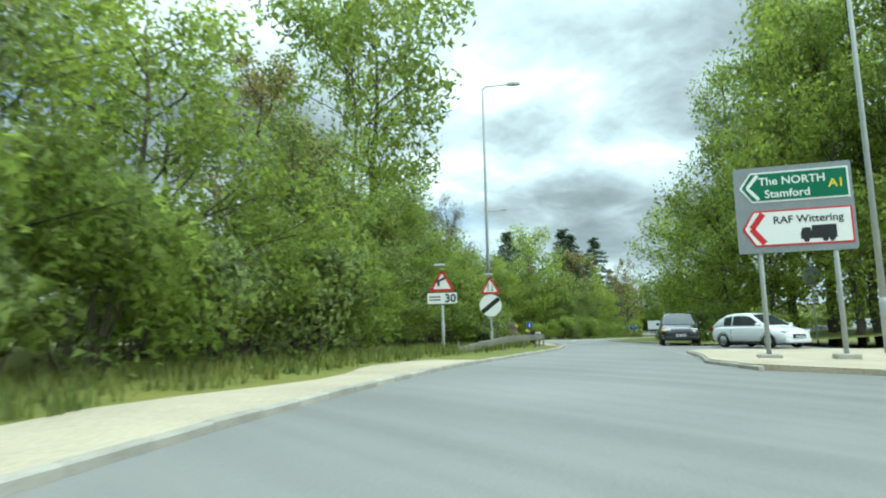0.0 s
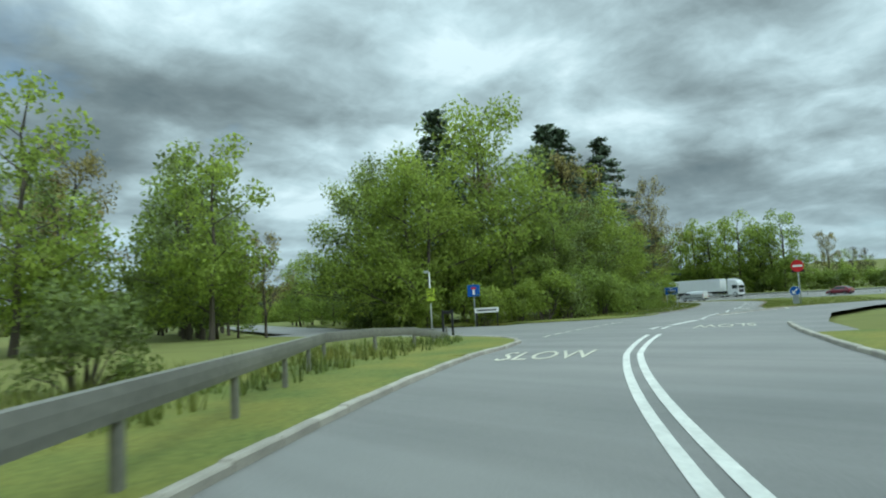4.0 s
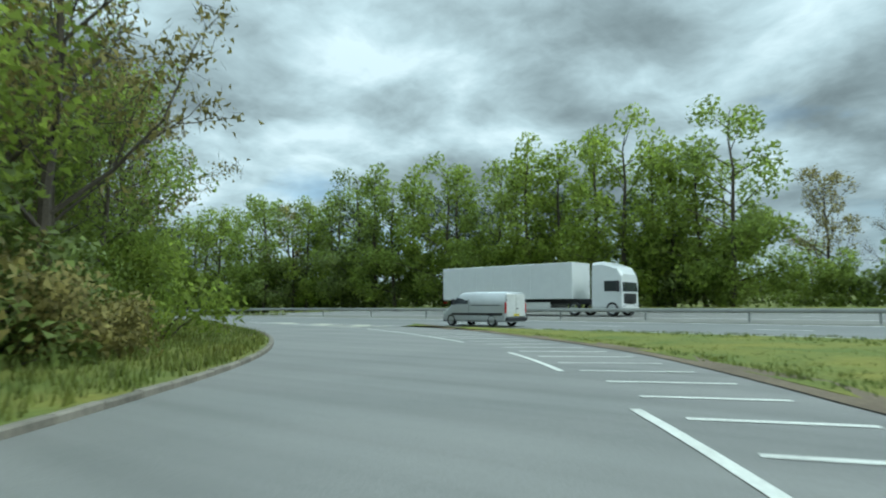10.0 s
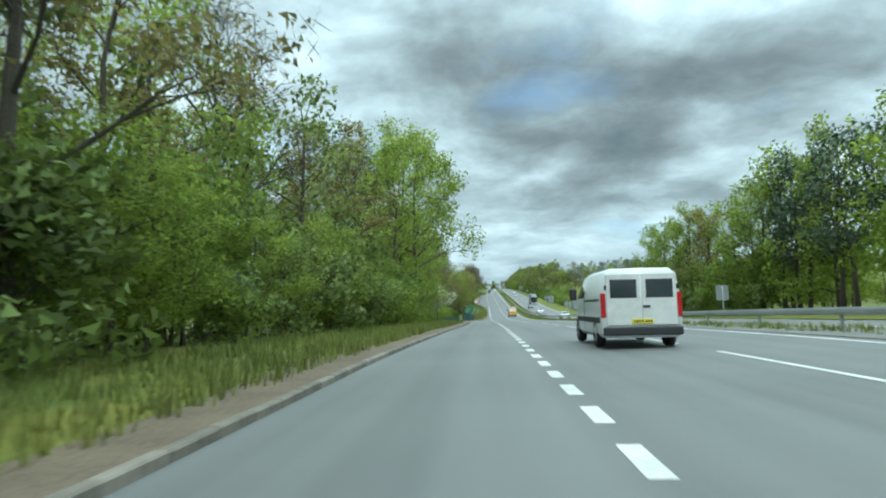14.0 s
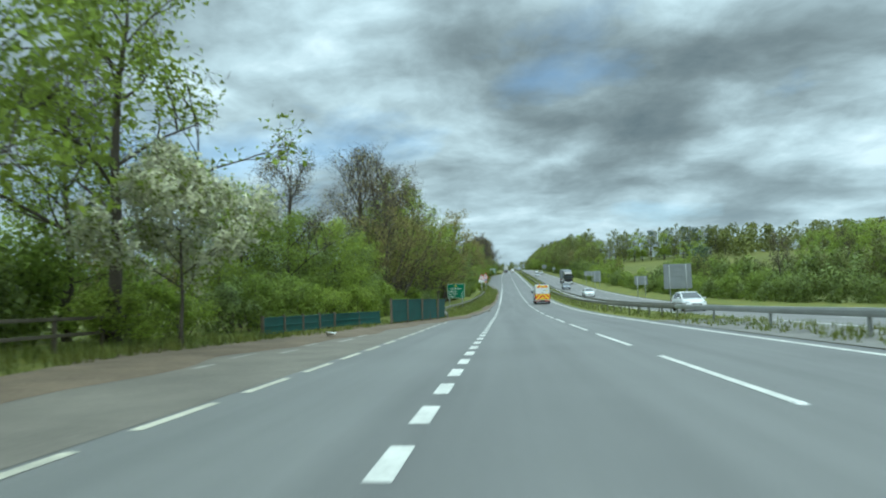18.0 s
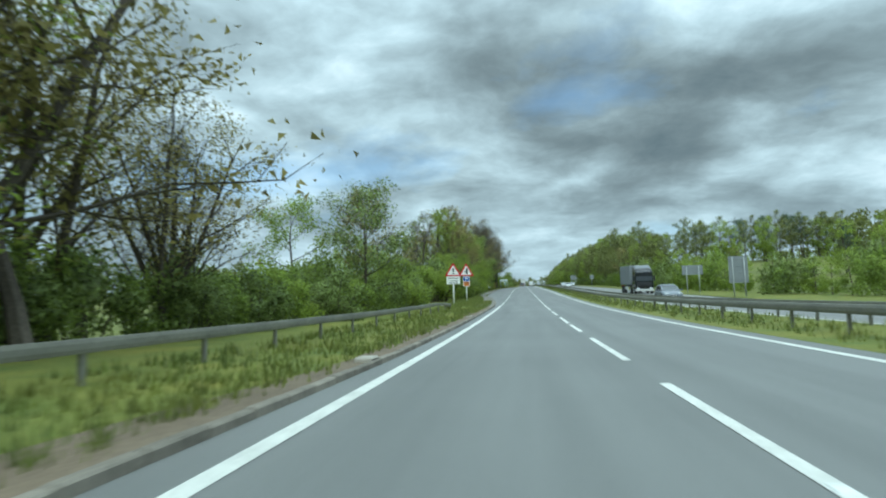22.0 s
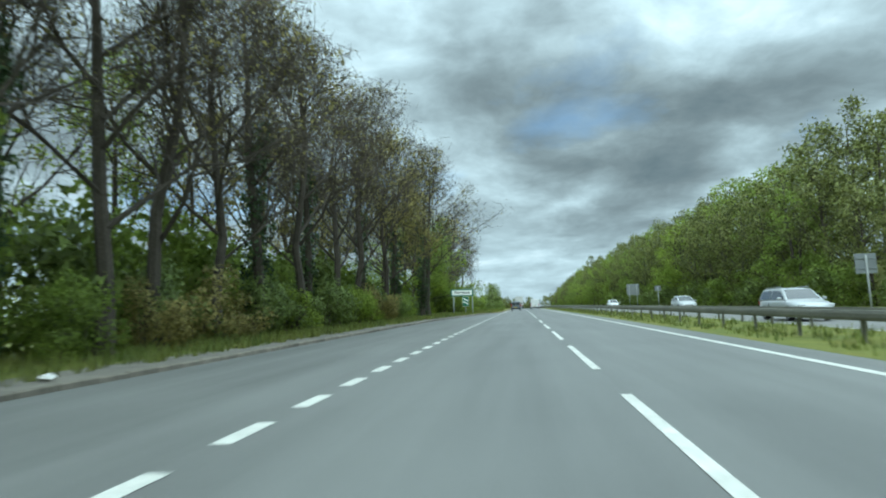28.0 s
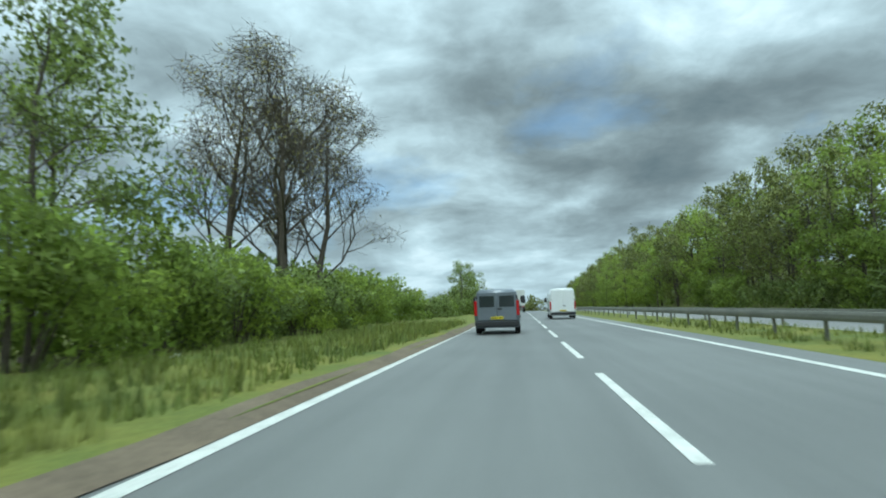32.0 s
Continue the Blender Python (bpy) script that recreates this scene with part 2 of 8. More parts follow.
LEAF = [
    material("young leaves", (0.272, 0.372, 0.062), 0.6, var=0.18, scale=0.5, fine=1.5, bump=0, island_var=0.4, trans=0.65, hue=0.15),
    material("beech leaves", (0.232, 0.325, 0.064), 0.6, var=0.18, scale=0.5, fine=1.5, bump=0, island_var=0.4, trans=0.65, hue=0.15),
    material("hawthorn leaves", (0.175, 0.242, 0.062), 0.6, var=0.18, scale=0.5, fine=1.5, bump=0, island_var=0.5, trans=0.35, hue=0.15),
    material("budding twigs", (0.262, 0.256, 0.085), 0.7, var=0.2, scale=0.5, fine=1.5, bump=0, island_var=0.5, trans=0.4, hue=0.18),
    material("conifer needles", (0.098, 0.135, 0.078), 0.7, var=0.2, scale=0.5, fine=1.5, bump=0, island_var=0.5, trans=0.15),
    material("white blossom", (0.66, 0.66, 0.46), 0.7, var=0.15, scale=0.5, fine=1.5, bump=0, island_var=0.4, trans=0.35),
    material("dull ivy", (0.07, 0.110, 0.040), 0.55, var=0.2, scale=0.5, fine=1.5, bump=0, island_var=0.5, trans=0.2),
]
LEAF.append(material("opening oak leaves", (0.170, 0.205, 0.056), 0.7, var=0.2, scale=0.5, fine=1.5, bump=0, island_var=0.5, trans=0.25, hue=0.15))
TWIG = material("fine twigs", (0.105, 0.088, 0.066), 0.95, var=0.25, scale=1.2, fine=8, bump=0, island_var=0.4)
BARK = material("bark", (0.085, 0.072, 0.055), 0.95, var=0.3, scale=1.2, fine=22, bump=0.8)
STEEL = material("galvanised steel", (0.38, 0.39, 0.375), 0.55, metal=0.5, var=0.12, scale=0.8, fine=20, bump=0.05)
# weathering, and on the northern median barrier shade put into the colour
OLD_SHADED_STEEL = material("weathered and shade-dark steel rail", (0.20, 0.195, 0.165), 0.7, metal=0.25, var=0.2, scale=0.7, fine=12, bump=0.1)
GREY = material("grey post paint", (0.36, 0.38, 0.37), 0.6, var=0.12, scale=1, fine=20)
WHITE = material("white sign sheet", (0.74, 0.75, 0.72), 0.45, var=0.04, scale=1, fine=20, bump=0)
S_GREEN = material("green sign sheet", (0.005, 0.13, 0.062), 0.42, var=0.05, scale=1, fine=20, bump=0)
S_BLUE = material("blue sign sheet", (0.012, 0.085, 0.36), 0.42, var=0.05, scale=1, fine=20, bump=0)
S_RED = material("red sign sheet", (0.50, 0.018, 0.025), 0.42, var=0.05, scale=1, fine=20, bump=0)
S_BLACK = material("black sign sheet", (0.015, 0.015, 0.016), 0.5, var=0.1, scale=1, fine=20, bump=0)
S_YELLOW = material("yellow sheet", (0.75, 0.62, 0.02), 0.45, var=0.05, scale=1, fine=20, bump=0)
S_LIME = material("lime sign sheet", (0.50, 0.62, 0.05), 0.45, var=0.05, scale=1, fine=20, bump=0)
S_BROWN = material("orange panel sheet", (0.52, 0.17, 0.03), 0.45, var=0.05, scale=1, fine=20, bump=0)
S_BACK = material("aluminium sign back", (0.24, 0.26, 0.27), 0.6, metal=0.3, var=0.1, scale=1, fine=15, bump=0.05)
TEAL = material("dark green windbreak mesh", (0.012, 0.075, 0.062), 0.6, var=0.2, scale=1.2, fine=30)
RAIL_BLACK = material("weathered dark paint on timber", (0.062, 0.060, 0.052), 0.75, metal=0.0, var=0.3, scale=2, fine=30, bump=0.2)
TIMBER = material("weathered timber", (0.13, 0.11, 0.08), 0.9, var=0.25, scale=1.5, fine=25, bump=0.5)
STONE = material("rubble stone", (0.26, 0.22, 0.17), 0.9, var=0.25, scale=1.5, fine=14, bump=0.5, obj_var=0.3)
BRICK = material("brick chimney", (0.28, 0.13, 0.075), 0.9, var=0.2, scale=1.5, fine=20, obj_var=0.3)
TYRE = material("tyre rubber", (0.02, 0.02, 0.021), 0.85, var=0.1, scale=4, fine=40)
ALLOY = material("alloy rim", (0.42, 0.43, 0.44), 0.35, metal=0.8, var=0.05, scale=4, fine=40, bump=0)
GLASS = material("dark car glass", (0.03, 0.036, 0.04), 0.06, var=0.1, scale=2, fine=10, bump=0, spec=0.7)
GRAVEL = material("pale central gravel", (0.20, 0.195, 0.175), 0.9, var=0.2, scale=0.7, fine=18, bump=0.4)
PLASTIC = material("black trim plastic", (0.025, 0.026, 0.028), 0.6, var=0.1, scale=3, fine=40)
LAMP_R = material("red lamp lens", (0.35, 0.01, 0.012), 0.2, var=0.1, scale=5, fine=30, bump=0)
LAMP_W = material("clear lamp lens", (0.62, 0.64, 0.66), 0.15, var=0.08, scale=5, fine=30, bump=0)
AMBER = material("amber lamp lens", (0.75, 0.28, 0.02), 0.25, var=0.1, scale=5, fine=30, bump=0, emit=1.2)
P_WHITE = material("white car paint", (0.70, 0.72, 0.72), 0.3, var=0.03, scale=1.5, fine=12, bump=0, coat=0.5)
P_BLACK = material("black car paint", (0.018, 0.02, 0.024), 0.22, var=0.08, scale=1.5, fine=12, bump=0, coat=0.8)
P_GREY = material("blue grey car paint", (0.16, 0.18, 0.205), 0.35, metal=0.3, var=0.06, scale=1.5, fine=12, bump=0, coat=0.5)
P_SILVER = material("silver van paint", (0.47, 0.49, 0.50), 0.35, metal=0.3, var=0.05, scale=1.5, fine=12, bump=0, coat=0.5)
P_RED = material("dark red car paint", (0.16, 0.015, 0.03), 0.3, var=0.05, scale=1.5, fine=12, bump=0, coat=0.6)
P_DIRTY = material("road dirty white paint", (0.56, 0.57, 0.55), 0.5, var=0.1, scale=0.8, fine=6, bump=0)
CONSP_R = material("red reflective tape", (0.62, 0.045, 0.03), 0.4, var=0.05, scale=1, fine=20, bump=0)
CONSP_Y = material("yellow reflective tape", (0.82, 0.66, 0.03), 0.4, var=0.05, scale=1, fine=20, bump=0)
FLOWER = material("yellow rape flowers", (0.72, 0.58, 0.01), 0.7, var=0.1, scale=2, fine=8, bump=0, trans=0.3)
LITTER = material("white litter", (0.66, 0.66, 0.63), 0.7, var=0.08, scale=4, fine=20)


# ---- mesh helpers ----
class Shell:
    """Vertices and faces of one mesh in the making."""

    def __init__(self):
        self.v, self.f, self.soft = [], [], None

    def add(self, verts, faces):
        k = len(self.v)
        self.v += [tuple(p) for p in verts]
        self.f += [tuple(i + k for i in f) for f in faces]
        return self

    def box(self, x0, x1, y0, y1, z0, z1, c=0.0):
        """A box with chamfered edges of c metres."""
        if c <= 0:
            p = [(x, y, z) for x, y, z in product((x0, x1), (y0, y1), (z0, z1))]
            return self.add(p, [(0, 1, 3, 2), (4, 6, 7, 5), (0, 4, 5, 1), (2, 3, 7, 6), (0, 2, 6, 4), (1, 5, 7, 3)])
        b = bmesh.new()
        bmesh.ops.create_cube(b, size=1, matrix=Matrix.LocRotScale(((x0 + x1) / 2, (y0 + y1) / 2, (z0 + z1) / 2), None, (x1 - x0, y1 - y0, z1 - z0)))
        bmesh.ops.bevel(b, geom=b.edges[:], offset=c, segments=1, affect="EDGES")
        b.verts.index_update()
        self.add([v.co[:] for v in b.verts], [[v.index for v in f.verts] for f in b.faces])
        b.free()
        return self

    def tube(self, points, radii, sides=6, cap=True):
        """A tube through the points with a radius at each."""
        rings = []
        for i, p in enumerate(points):
            a = Vector(points[max(i - 1, 0)])
            d = (Vector(points[min(i + 1, len(points) - 1)]) - a).normalized()
            u = d.orthogonal().normalized()
            w = d.cross(u)
            r = radii[i] if isinstance(radii, (list, tuple)) else radii
            rings.append([tuple(Vector(p) + r * (math.cos(2 * math.pi * k / sides) * u + math.sin(2 * math.pi * k / sides) * w)) for k in range(sides)])
        k = len(self.v)
        for ring in rings:
            self.v += ring
        for i in range(len(points) - 1):
            for j in range(sides):
                a, b = k + i * sides + j, k + i * sides + (j + 1) % sides
                self.f.append((a, b, b + sides, a + sides))
        if cap:
            self.f.append(tuple(k + j for j in reversed(range(sides))))
            self.f.append(tuple(k + (len(points) - 1) * sides + j for j in range(sides)))
        return self

    def prism(self, poly, y0, y1):
        """A polygon in x and z, drawn out from y0 to y1."""
        n = len(poly)
        v = [(x, y0, z) for x, z in poly] + [(x, y1, z) for x, z in poly]
        return self.add(v, [tuple(range(n)), tuple(reversed(range(n, 2 * n)))] + [(i, i + n, (i + 1) % n + n, (i + 1) % n) for i in range(n)])

    def loft(self, rings, cap=True):
        n, k = len(rings[0]), len(self.v)
        for r in rings:
            self.v += [tuple(p) for p in r]
        for i in range(len(rings) - 1):
            for j in range(n):
                a, b = k + i * n + j, k + i * n + (j + 1) % n
                self.f.append((a, b, b + n, a + n))
        if cap:
            self.f.append(tuple(k + j for j in reversed(range(n))))
            self.f.append(tuple(k + (len(rings) - 1) * n + j for j in range(n)))
        return self

    def mesh(self, name, mat, smooth=False, fix=True):
        me = bpy.data.meshes.new(name)
        me.from_pydata(self.v, [], self.f)
        if fix and len(self.f) < 20000:
            b = bmesh.new()
            b.from_mesh(me)
            bmesh.ops.recalc_face_normals(b, faces=b.faces[:])
            b.to_mesh(me)
            b.free()
        me.materials.append(mat)
        if smooth:
            me.polygons.foreach_set("use_smooth", [True] * len(me.polygons))
        me.update()
        return me


def part(name, shell, mat, parent=None, label="", smooth=False, at=None):
    """One mesh object, under a thing or under a part. shell may also be a finished mesh."""
    me = shell if isinstance(shell, bpy.types.Mesh) else shell.mesh(name, mat, smooth)
    ob = new(name, me)
    ob.parent = parent
    if at is not None:
        ob.matrix_basis = at
    return tagged(ob, label)


def thing(name, label, category, m=None, group="", kind=""):
    ob = new(name)
    ob.empty_display_size = 0.2
    if m is not None:
        ob.matrix_basis = m
    return tagged(ob, label, category, group, kind)


def letters(text, size, mat, parent, x, z, y=-0.012, name="lettering", align="CENTER", bold=0.0, m=None):
    """Raised lettering on a face that looks towards -y, centred on x, its foot at z."""
    cu = bpy.data.curves.new("text", "FONT")
    cu.body, cu.size, cu.extrude, cu.offset, cu.align_x = text, size, 0.002, bold, align
    cu.resolution_u = 3
    ob = bpy.data.objects.new("text", cu)
    scene.collection.objects.link(ob)
    me = bpy.data.meshes.new_from_object(ob.evaluated_get(bpy.context.evaluated_depsgraph_get()))
    bpy.data.objects.remove(ob)
    bpy.data.curves.remove(cu)
    me.materials.clear()
    me.materials.append(mat)
    if m is None:
        m = pose(x, y, z, 90, 0, 0)
    me.transform(m)
    return part(name, me, mat, parent)


def bars(parent, mat, x0, x1, z0, z1, n, y=-0.012, name="lettering"):
    """Unreadable writing: plain bars."""
    s, w = Shell(), (x1 - x0) / (n * 1.25 - 0.25)
    for i in range(n):
        s.box(x0 + i * 1.25 * w, x0 + i * 1.25 * w + w, y - 0.003, y, z0, z1)
    return part(name, s, mat, parent)


def rounded(w, h, r, cx=0.0, cz=0.0, n=4):
    pts = []
    for (sx, sz), a0 in zip(((1, 1), (-1, 1), (-1, -1), (1, -1)), (0, 90, 180, 270)):
        for i in range(n + 1):
            a = radians(a0 + 90 * i / n)
            pts.append((cx + sx * (w / 2 - r) + r * math.cos(a), cz + sz * (h / 2 - r) + r * math.sin(a)))
    return pts


def disc(r, cx=0.0, cz=0.0, n=28):
    return [(cx + r * math.cos(2 * math.pi * i / n), cz + r * math.sin(2 * math.pi * i / n)) for i in range(n)]


def tri_sign(s, cx, cz, r=0.05):
    """A warning triangle, point up, of side s with its foot at cz and rounded corners."""
    h = s * math.sqrt(3) / 2
    c = Vector((cx, cz + h / 3))
    out = []
    for corner, a0 in (((cx + s / 2, cz), -90), ((cx, cz + h), 30), ((cx - s / 2, cz), 150)):
        p = Vector(corner)
        p = p + (c - p).normalized() * (2 * r)
        for i in range(4):
            a = radians(a0 + 40 * i)
            out.append((p.x + r * math.cos(a), p.y + r * math.sin(a)))
    return out


# ---- the lie of the land ----
PROFILE = [(-700, -1), (-420, -1), (-330, -0.9), (-290, -0.55), (-262, 0), (-255, 0.33), (-246, 0.47), (-236, 0.51), (-215, 0.58), (-203, 0.54), (-194, 0.43), (-188, 0.41), (-177, 0.5), (-160, 0.68),
           (-144, 0.86), (-127, 1.04), (-108, 1.11), (-90, 1.07), (-67, 0.87), (-45, 0.59), (-23, 0.3), (0, 0.07), (11, 0.03), (23, 0.06), (35, 0.18), (47, 0.39), (59, 0.7), (72, 1.1),
           (85, 1.58), (99, 2.14), (112, 2.74), (126, 3.44), (139, 4.12), (152, 4.81), (165, 5.5), (178, 6.19), (205, 7.6), (231, 8.95), (255, 10.18), (279, 11.39), (303, 12.6), (340, 14.44),
           (380, 16.41), (430, 18.81), (500, 21.89), (560, 23.99), (640, 25.51), (720, 25.39), (800, 24.29), (900, 22.51), (1100, 19.51), (1500, 17.51)]
_py = np.arange(-700, 1500, 1.0)
_pz = np.convolve(np.pad(np.interp(_py, *zip(*PROFILE)), 6, mode="edge"), np.hanning(15)[1:-1] / np.hanning(15)[1:-1].sum(), mode="valid")


def level(y):
    """Height of the carriageway at y."""
    return float(np.interp(y, _py, _pz))


def lift(x, y):
    """How far the main road is banked up on its bend, at x and y."""
    return 0.034 * max(0.0, x - bend(y) + 2.0) * min(max((-y - 88.0) / 40.0, 0.0), 1.0)


def bend(y):
    """How far the main road lies off its straight at y."""
    d = min(y + 148.0, 0.0)
    return -0.0025 * d * d if d > -75 else -14.06 + 0.375 * (d + 75)


# the slip road: a guide line, and how far the asphalt reaches to its left and right
SLIP = [(-196, -277, 3.4, 9), (-185, -269, 3.4, 9), (-174.3, -261.3, 3.4, 4.0), (-168.6, -257.0, 3.4, 3.2), (-162.4, -253.0, 3.6, 3.0), (-155.9, -248.7, 3.0, 3.2), (-149.8, -244.1, 2.1, 4.4),
        (-143.7, -239.1, 1.7, 4.6), (-137.8, -233.8, 2.0, 3.8), (-132, -228.3, 2.2, 3.8), (-126, -222.7, 2.3, 4.2), (-119.4, -217.5, 2.4, 4.6), (-112.2, -212.9, 2.5, 5.2), (-104.4, -208.9, 2.6, 5.6),
        (-96.1, -205.5, 2.8, 5.6), (-87.6, -202.5, 3.4, 5.0), (-79.2, -199.6, 3.6, 4.2), (-70.8, -196.9, 3.6, 3.3), (-62.7, -194.0, 3.6, 3.1), (-54.6, -191.1, 3.8, 3.0), (-46.7, -188.0, 4.2, 3.2),
        (-39.2, -184.8, 4.3, 3.5), (-32.3, -181.3, 4.2, 3.9), (-26.2, -177.0, 4.1, 4.3), (-20.6, -171.9, 3.9, 5.1), (-15.8, -165.8, 3.6, 5.6), (-11.5, -159.2, 3.5, 6.2), (-8.0, -152.2, 3.5, 7.0),
        (-5.5, -144.6, 2.95, 7.0), (-4.0, -136.2, 1.85, 7.0)]


def _slip_dir(i):
    a, b = SLIP[max(i - 1, 0)], SLIP[min(i + 1, len(SLIP) - 1)]
    return Vector((b[0] - a[0], b[1] - a[1])).normalized()


def slip(s, off=0.0):
    """The place at station s of the slip road (in half seconds of the guide's knots), off metres to the left, and the heading in degrees."""
    s, off = min(max(float(s), 0.0), len(SLIP) - 1.001), float(off)
    i, f = int(s), s - int(s)
    p0, p1, p2, p3 = (Vector(SLIP[min(max(k, 0), len(SLIP) - 1)][:2]) for k in (i - 1, i, i + 1, i + 2))
    p = 0.5 * (2 * p1 + (p2 - p0) * f + (2 * p0 - 5 * p1 + 4 * p2 - p3) * f * f + (3 * p1 - p0 - 3 * p2 + p3) * f ** 3)
    d = _slip_dir(i).lerp(_slip_dir(i + 1), f).normalized()
    q = p + off * Vector((-d.y, d.x))
    return q.x, q.y, math.degrees(math.atan2(-d.x, d.y))


def slip_edge(s, side):
    i, f = int(min(s, len(SLIP) - 1.001)), s - int(min(s, len(SLIP) - 1.001))
    return SLIP[i][side] * (1 - f) + SLIP[i + 1][side] * f


ST = lambda t: 2 * t + 2  # station of the guide line

# ---- large structure ----
def ribbon(name, left, right, ys, dz, mat, parent=None, cross=1, label="", kind="", category=""):
    """A strip of ground between two lines given as functions of y, dz above the road level. cross: strips across."""
    s, rows = Shell(), []
    for y in ys:
        a, b = left(y), right(y)
        za, zb = (dz if isinstance(dz, tuple) else (dz, dz))
        rows.append([(a + (b - a) * k / cross, y, level(y) + lift(a + (b - a) * k / cross, y) + za + (zb - za) * k / cross) for k in range(cross + 1)])
    for r in rows:
        s.v += r
    w = cross + 1
    s.f = [(i * w + k, i * w + k + 1, (i + 1) * w + k + 1, (i + 1) * w + k) for i in range(len(rows) - 1) for k in range(cross)]
    ob = part(name, s, mat, parent, label)
    return tagged(ob, label, category, kind=kind)


def sweep(name, stations, offs, dz, mat, parent=None, label="", kind="", category=""):
    """A strip along the slip road between two offsets, each a number or a function of the station."""
    s = Shell()
    for st in stations:
        for k, o in enumerate(offs):
            x, y, _ = slip(st, o(st) if callable(o) else o)
            s.v.append((x, y, level(y) + (dz[k] if isinstance(dz, tuple) else dz)))
    w = len(offs)
    s.f = [(i * w + k, (i + 1) * w + k, (i + 1) * w + k + 1, i * w + k + 1) for i in range(len(stations) - 1) for k in range(w - 1)]
    ob = part(name, s, mat, parent, label)
    return tagged(ob, label, category, kind=kind)


def frange(a, b, step):
    n = max(1, int(round(abs(b - a) / step)))
    return [a + (b - a) * i / n for i in range(n + 1)]


EDGE = [(-330, -6.0), (-160, -6.0), (-140, -6.2), (-136, -5.95), (-131, -5.75), (-114, -5.8), (-80, -5.15), (-58, -5.2), (-50, -5.4), (-43, -8.6), (-30, -9.1), (-22, -7.9), (-12, -7.0), (-5, -6.0), (0, -5.0), (8, -3.8), (22, -3.3), (37, -3.1), (60, -2.75), (104, -2.75), (115, -3.1), (135, -4.5), (151, -6.4), (214, -7.2),
        (255, -7.0), (286, -4.9), (296, -3.6), (308, -2.85), (330, -2.7), (900, -2.7)]


def edge_left(y):
    """The kerb of the northbound carriageway."""
    return float(np.interp(y, *zip(*EDGE))) + bend(y)


LINE_L, LINE_M, LINE_R, MEDIAN, SB_L, SB_R = -2.25, 1.6, 5.35, 7.6, 10.6, 18.6


def at_bend(x):
    return lambda y: x + bend(y)


# ground: one sheet to the horizon, sunk under the roads
def ground_height(x, y):
    z = level(max(min(y, 1400), -690))
    b = bend(y)
    d = 99.0
    if -400 < y < 900:
        d = max(edge_left(y) - x, x - (SB_R + 1.5 + b))
    if -290 < y < -120 and x < 20:
        for i in range(len(SLIP) - 1):
            p, q = Vector(SLIP[i][:2]), Vector(SLIP[i + 1][:2])
            u = q - p
            f = min(max((Vector((x, y)) - p).dot(u) / u.length_squared, 0), 1)
            off = (Vector((x, y)) - p - f * u)
            side = u.x * off.y - u.y * off.x
            d = min(d, off.length - (SLIP[i][2] if side > 0 else SLIP[i][3] + (22 if i < 16 and side < 0 else 0)))
        if -108 < x < -60 and -215 < y < -90:
            d = min(d, abs(x - (-98 + max(0, y + 175) * 0.42)) - 4.5)
    if d < 5.0:
        return z - 0.25
    h = 0.0
    if x > 24:  # the bank and the fields to the east
        h += 0.02 * min(x - 24, 200) + (5.5 * min(max((y - 150) / 90, 0), 1) * min((x - 24) / 16, 1))
        h += 0.03 * max(0, x - 224) * (0.6 + 0.4 * math.sin(y * 0.004))
    if x < -12:
        h += 0.004 * min(-12 - x, 300) + 0.05 * math.sin(x * 0.3 + y * 0.21)
    return z - 0.25 + min((d - 5) / 4, 1) * 0.22 + h + (lift(SB_R + b, y) if x > 10 else 0.0)


s = Shell()
gx = [-2500, -1200, -600, -400, -300, -250] + frange(-220, 50, 5) + [60, 75, 90, 110, 140, 180, 240, 320, 450, 700, 1200, 2500]
gy = [-2500, -1200, -690, -500, -400, -340] + frange(-300, 460, 6) + [480, 520, 580, 660, 780, 900, 1100, 1400, 2500]
for y in gy:
    for x in gx:
        s.v.append((x, y, ground_height(x, y)))
nx = len(gx)
s.f = [(j * nx + i, j * nx + i + 1, (j + 1) * nx + i + 1, (j + 1) * nx + i) for j in range(len(gy) - 1) for i in range(nx - 1)]
tagged(part("ground", s, FIELD, smooth=True), "green meadow and woodland floor under an overcast sky", "ground", kind="structure")

YS = frange(-330, -150, 4) + frange(-148, 440, 4) + frange(460, 900, 20)
road = ribbon("road_main", edge_left, at_bend(6.0), YS, 0.0, ASPHALT, cross=12, label="grey asphalt dual carriageway, two lanes north", kind="structure", category="road")
road_s = ribbon("road_southbound", at_bend(SB_L - 0.6), at_bend(SB_R + 0.8), YS, 0.0, ASPHALT_OLD, cross=3, label="grey asphalt carriageway for southbound traffic", kind="structure", category="road")
ribbon("median_gravel", at_bend(6.0), at_bend(SB_L - 0.6), [y for y in YS if y <= -10], (0.02, 0.02), GRAVEL, cross=3, label="pale gravel strip under the central barrier", kind="structure", category="gravel")
ribbon("median_verge", at_bend(6.0), at_bend(SB_L - 0.6), [y for y in YS if y >= -14], (0.004, 0.07), GRASS, cross=3, label="rough grass strip between the carriageways", kind="structure", category="verge")
ribbon("verge_west", lambda y: edge_left(y) - 9.0, lambda y: edge_left(y) - 0.12, frange(-136.5, 440, 3) + frange(460, 900, 20), (0.14, 0.065), GRASS, cross=4, label="grass verge beside the northbound kerb", kind="structure", category="verge")
ribbon("verge_east", at_bend(SB_R + 0.8), at_bend(SB_R + 8.0), YS, (0.06, 0.2), GRASS, cross=3, label="grass verge beside the southbound carriageway", kind="structure", category="verge")
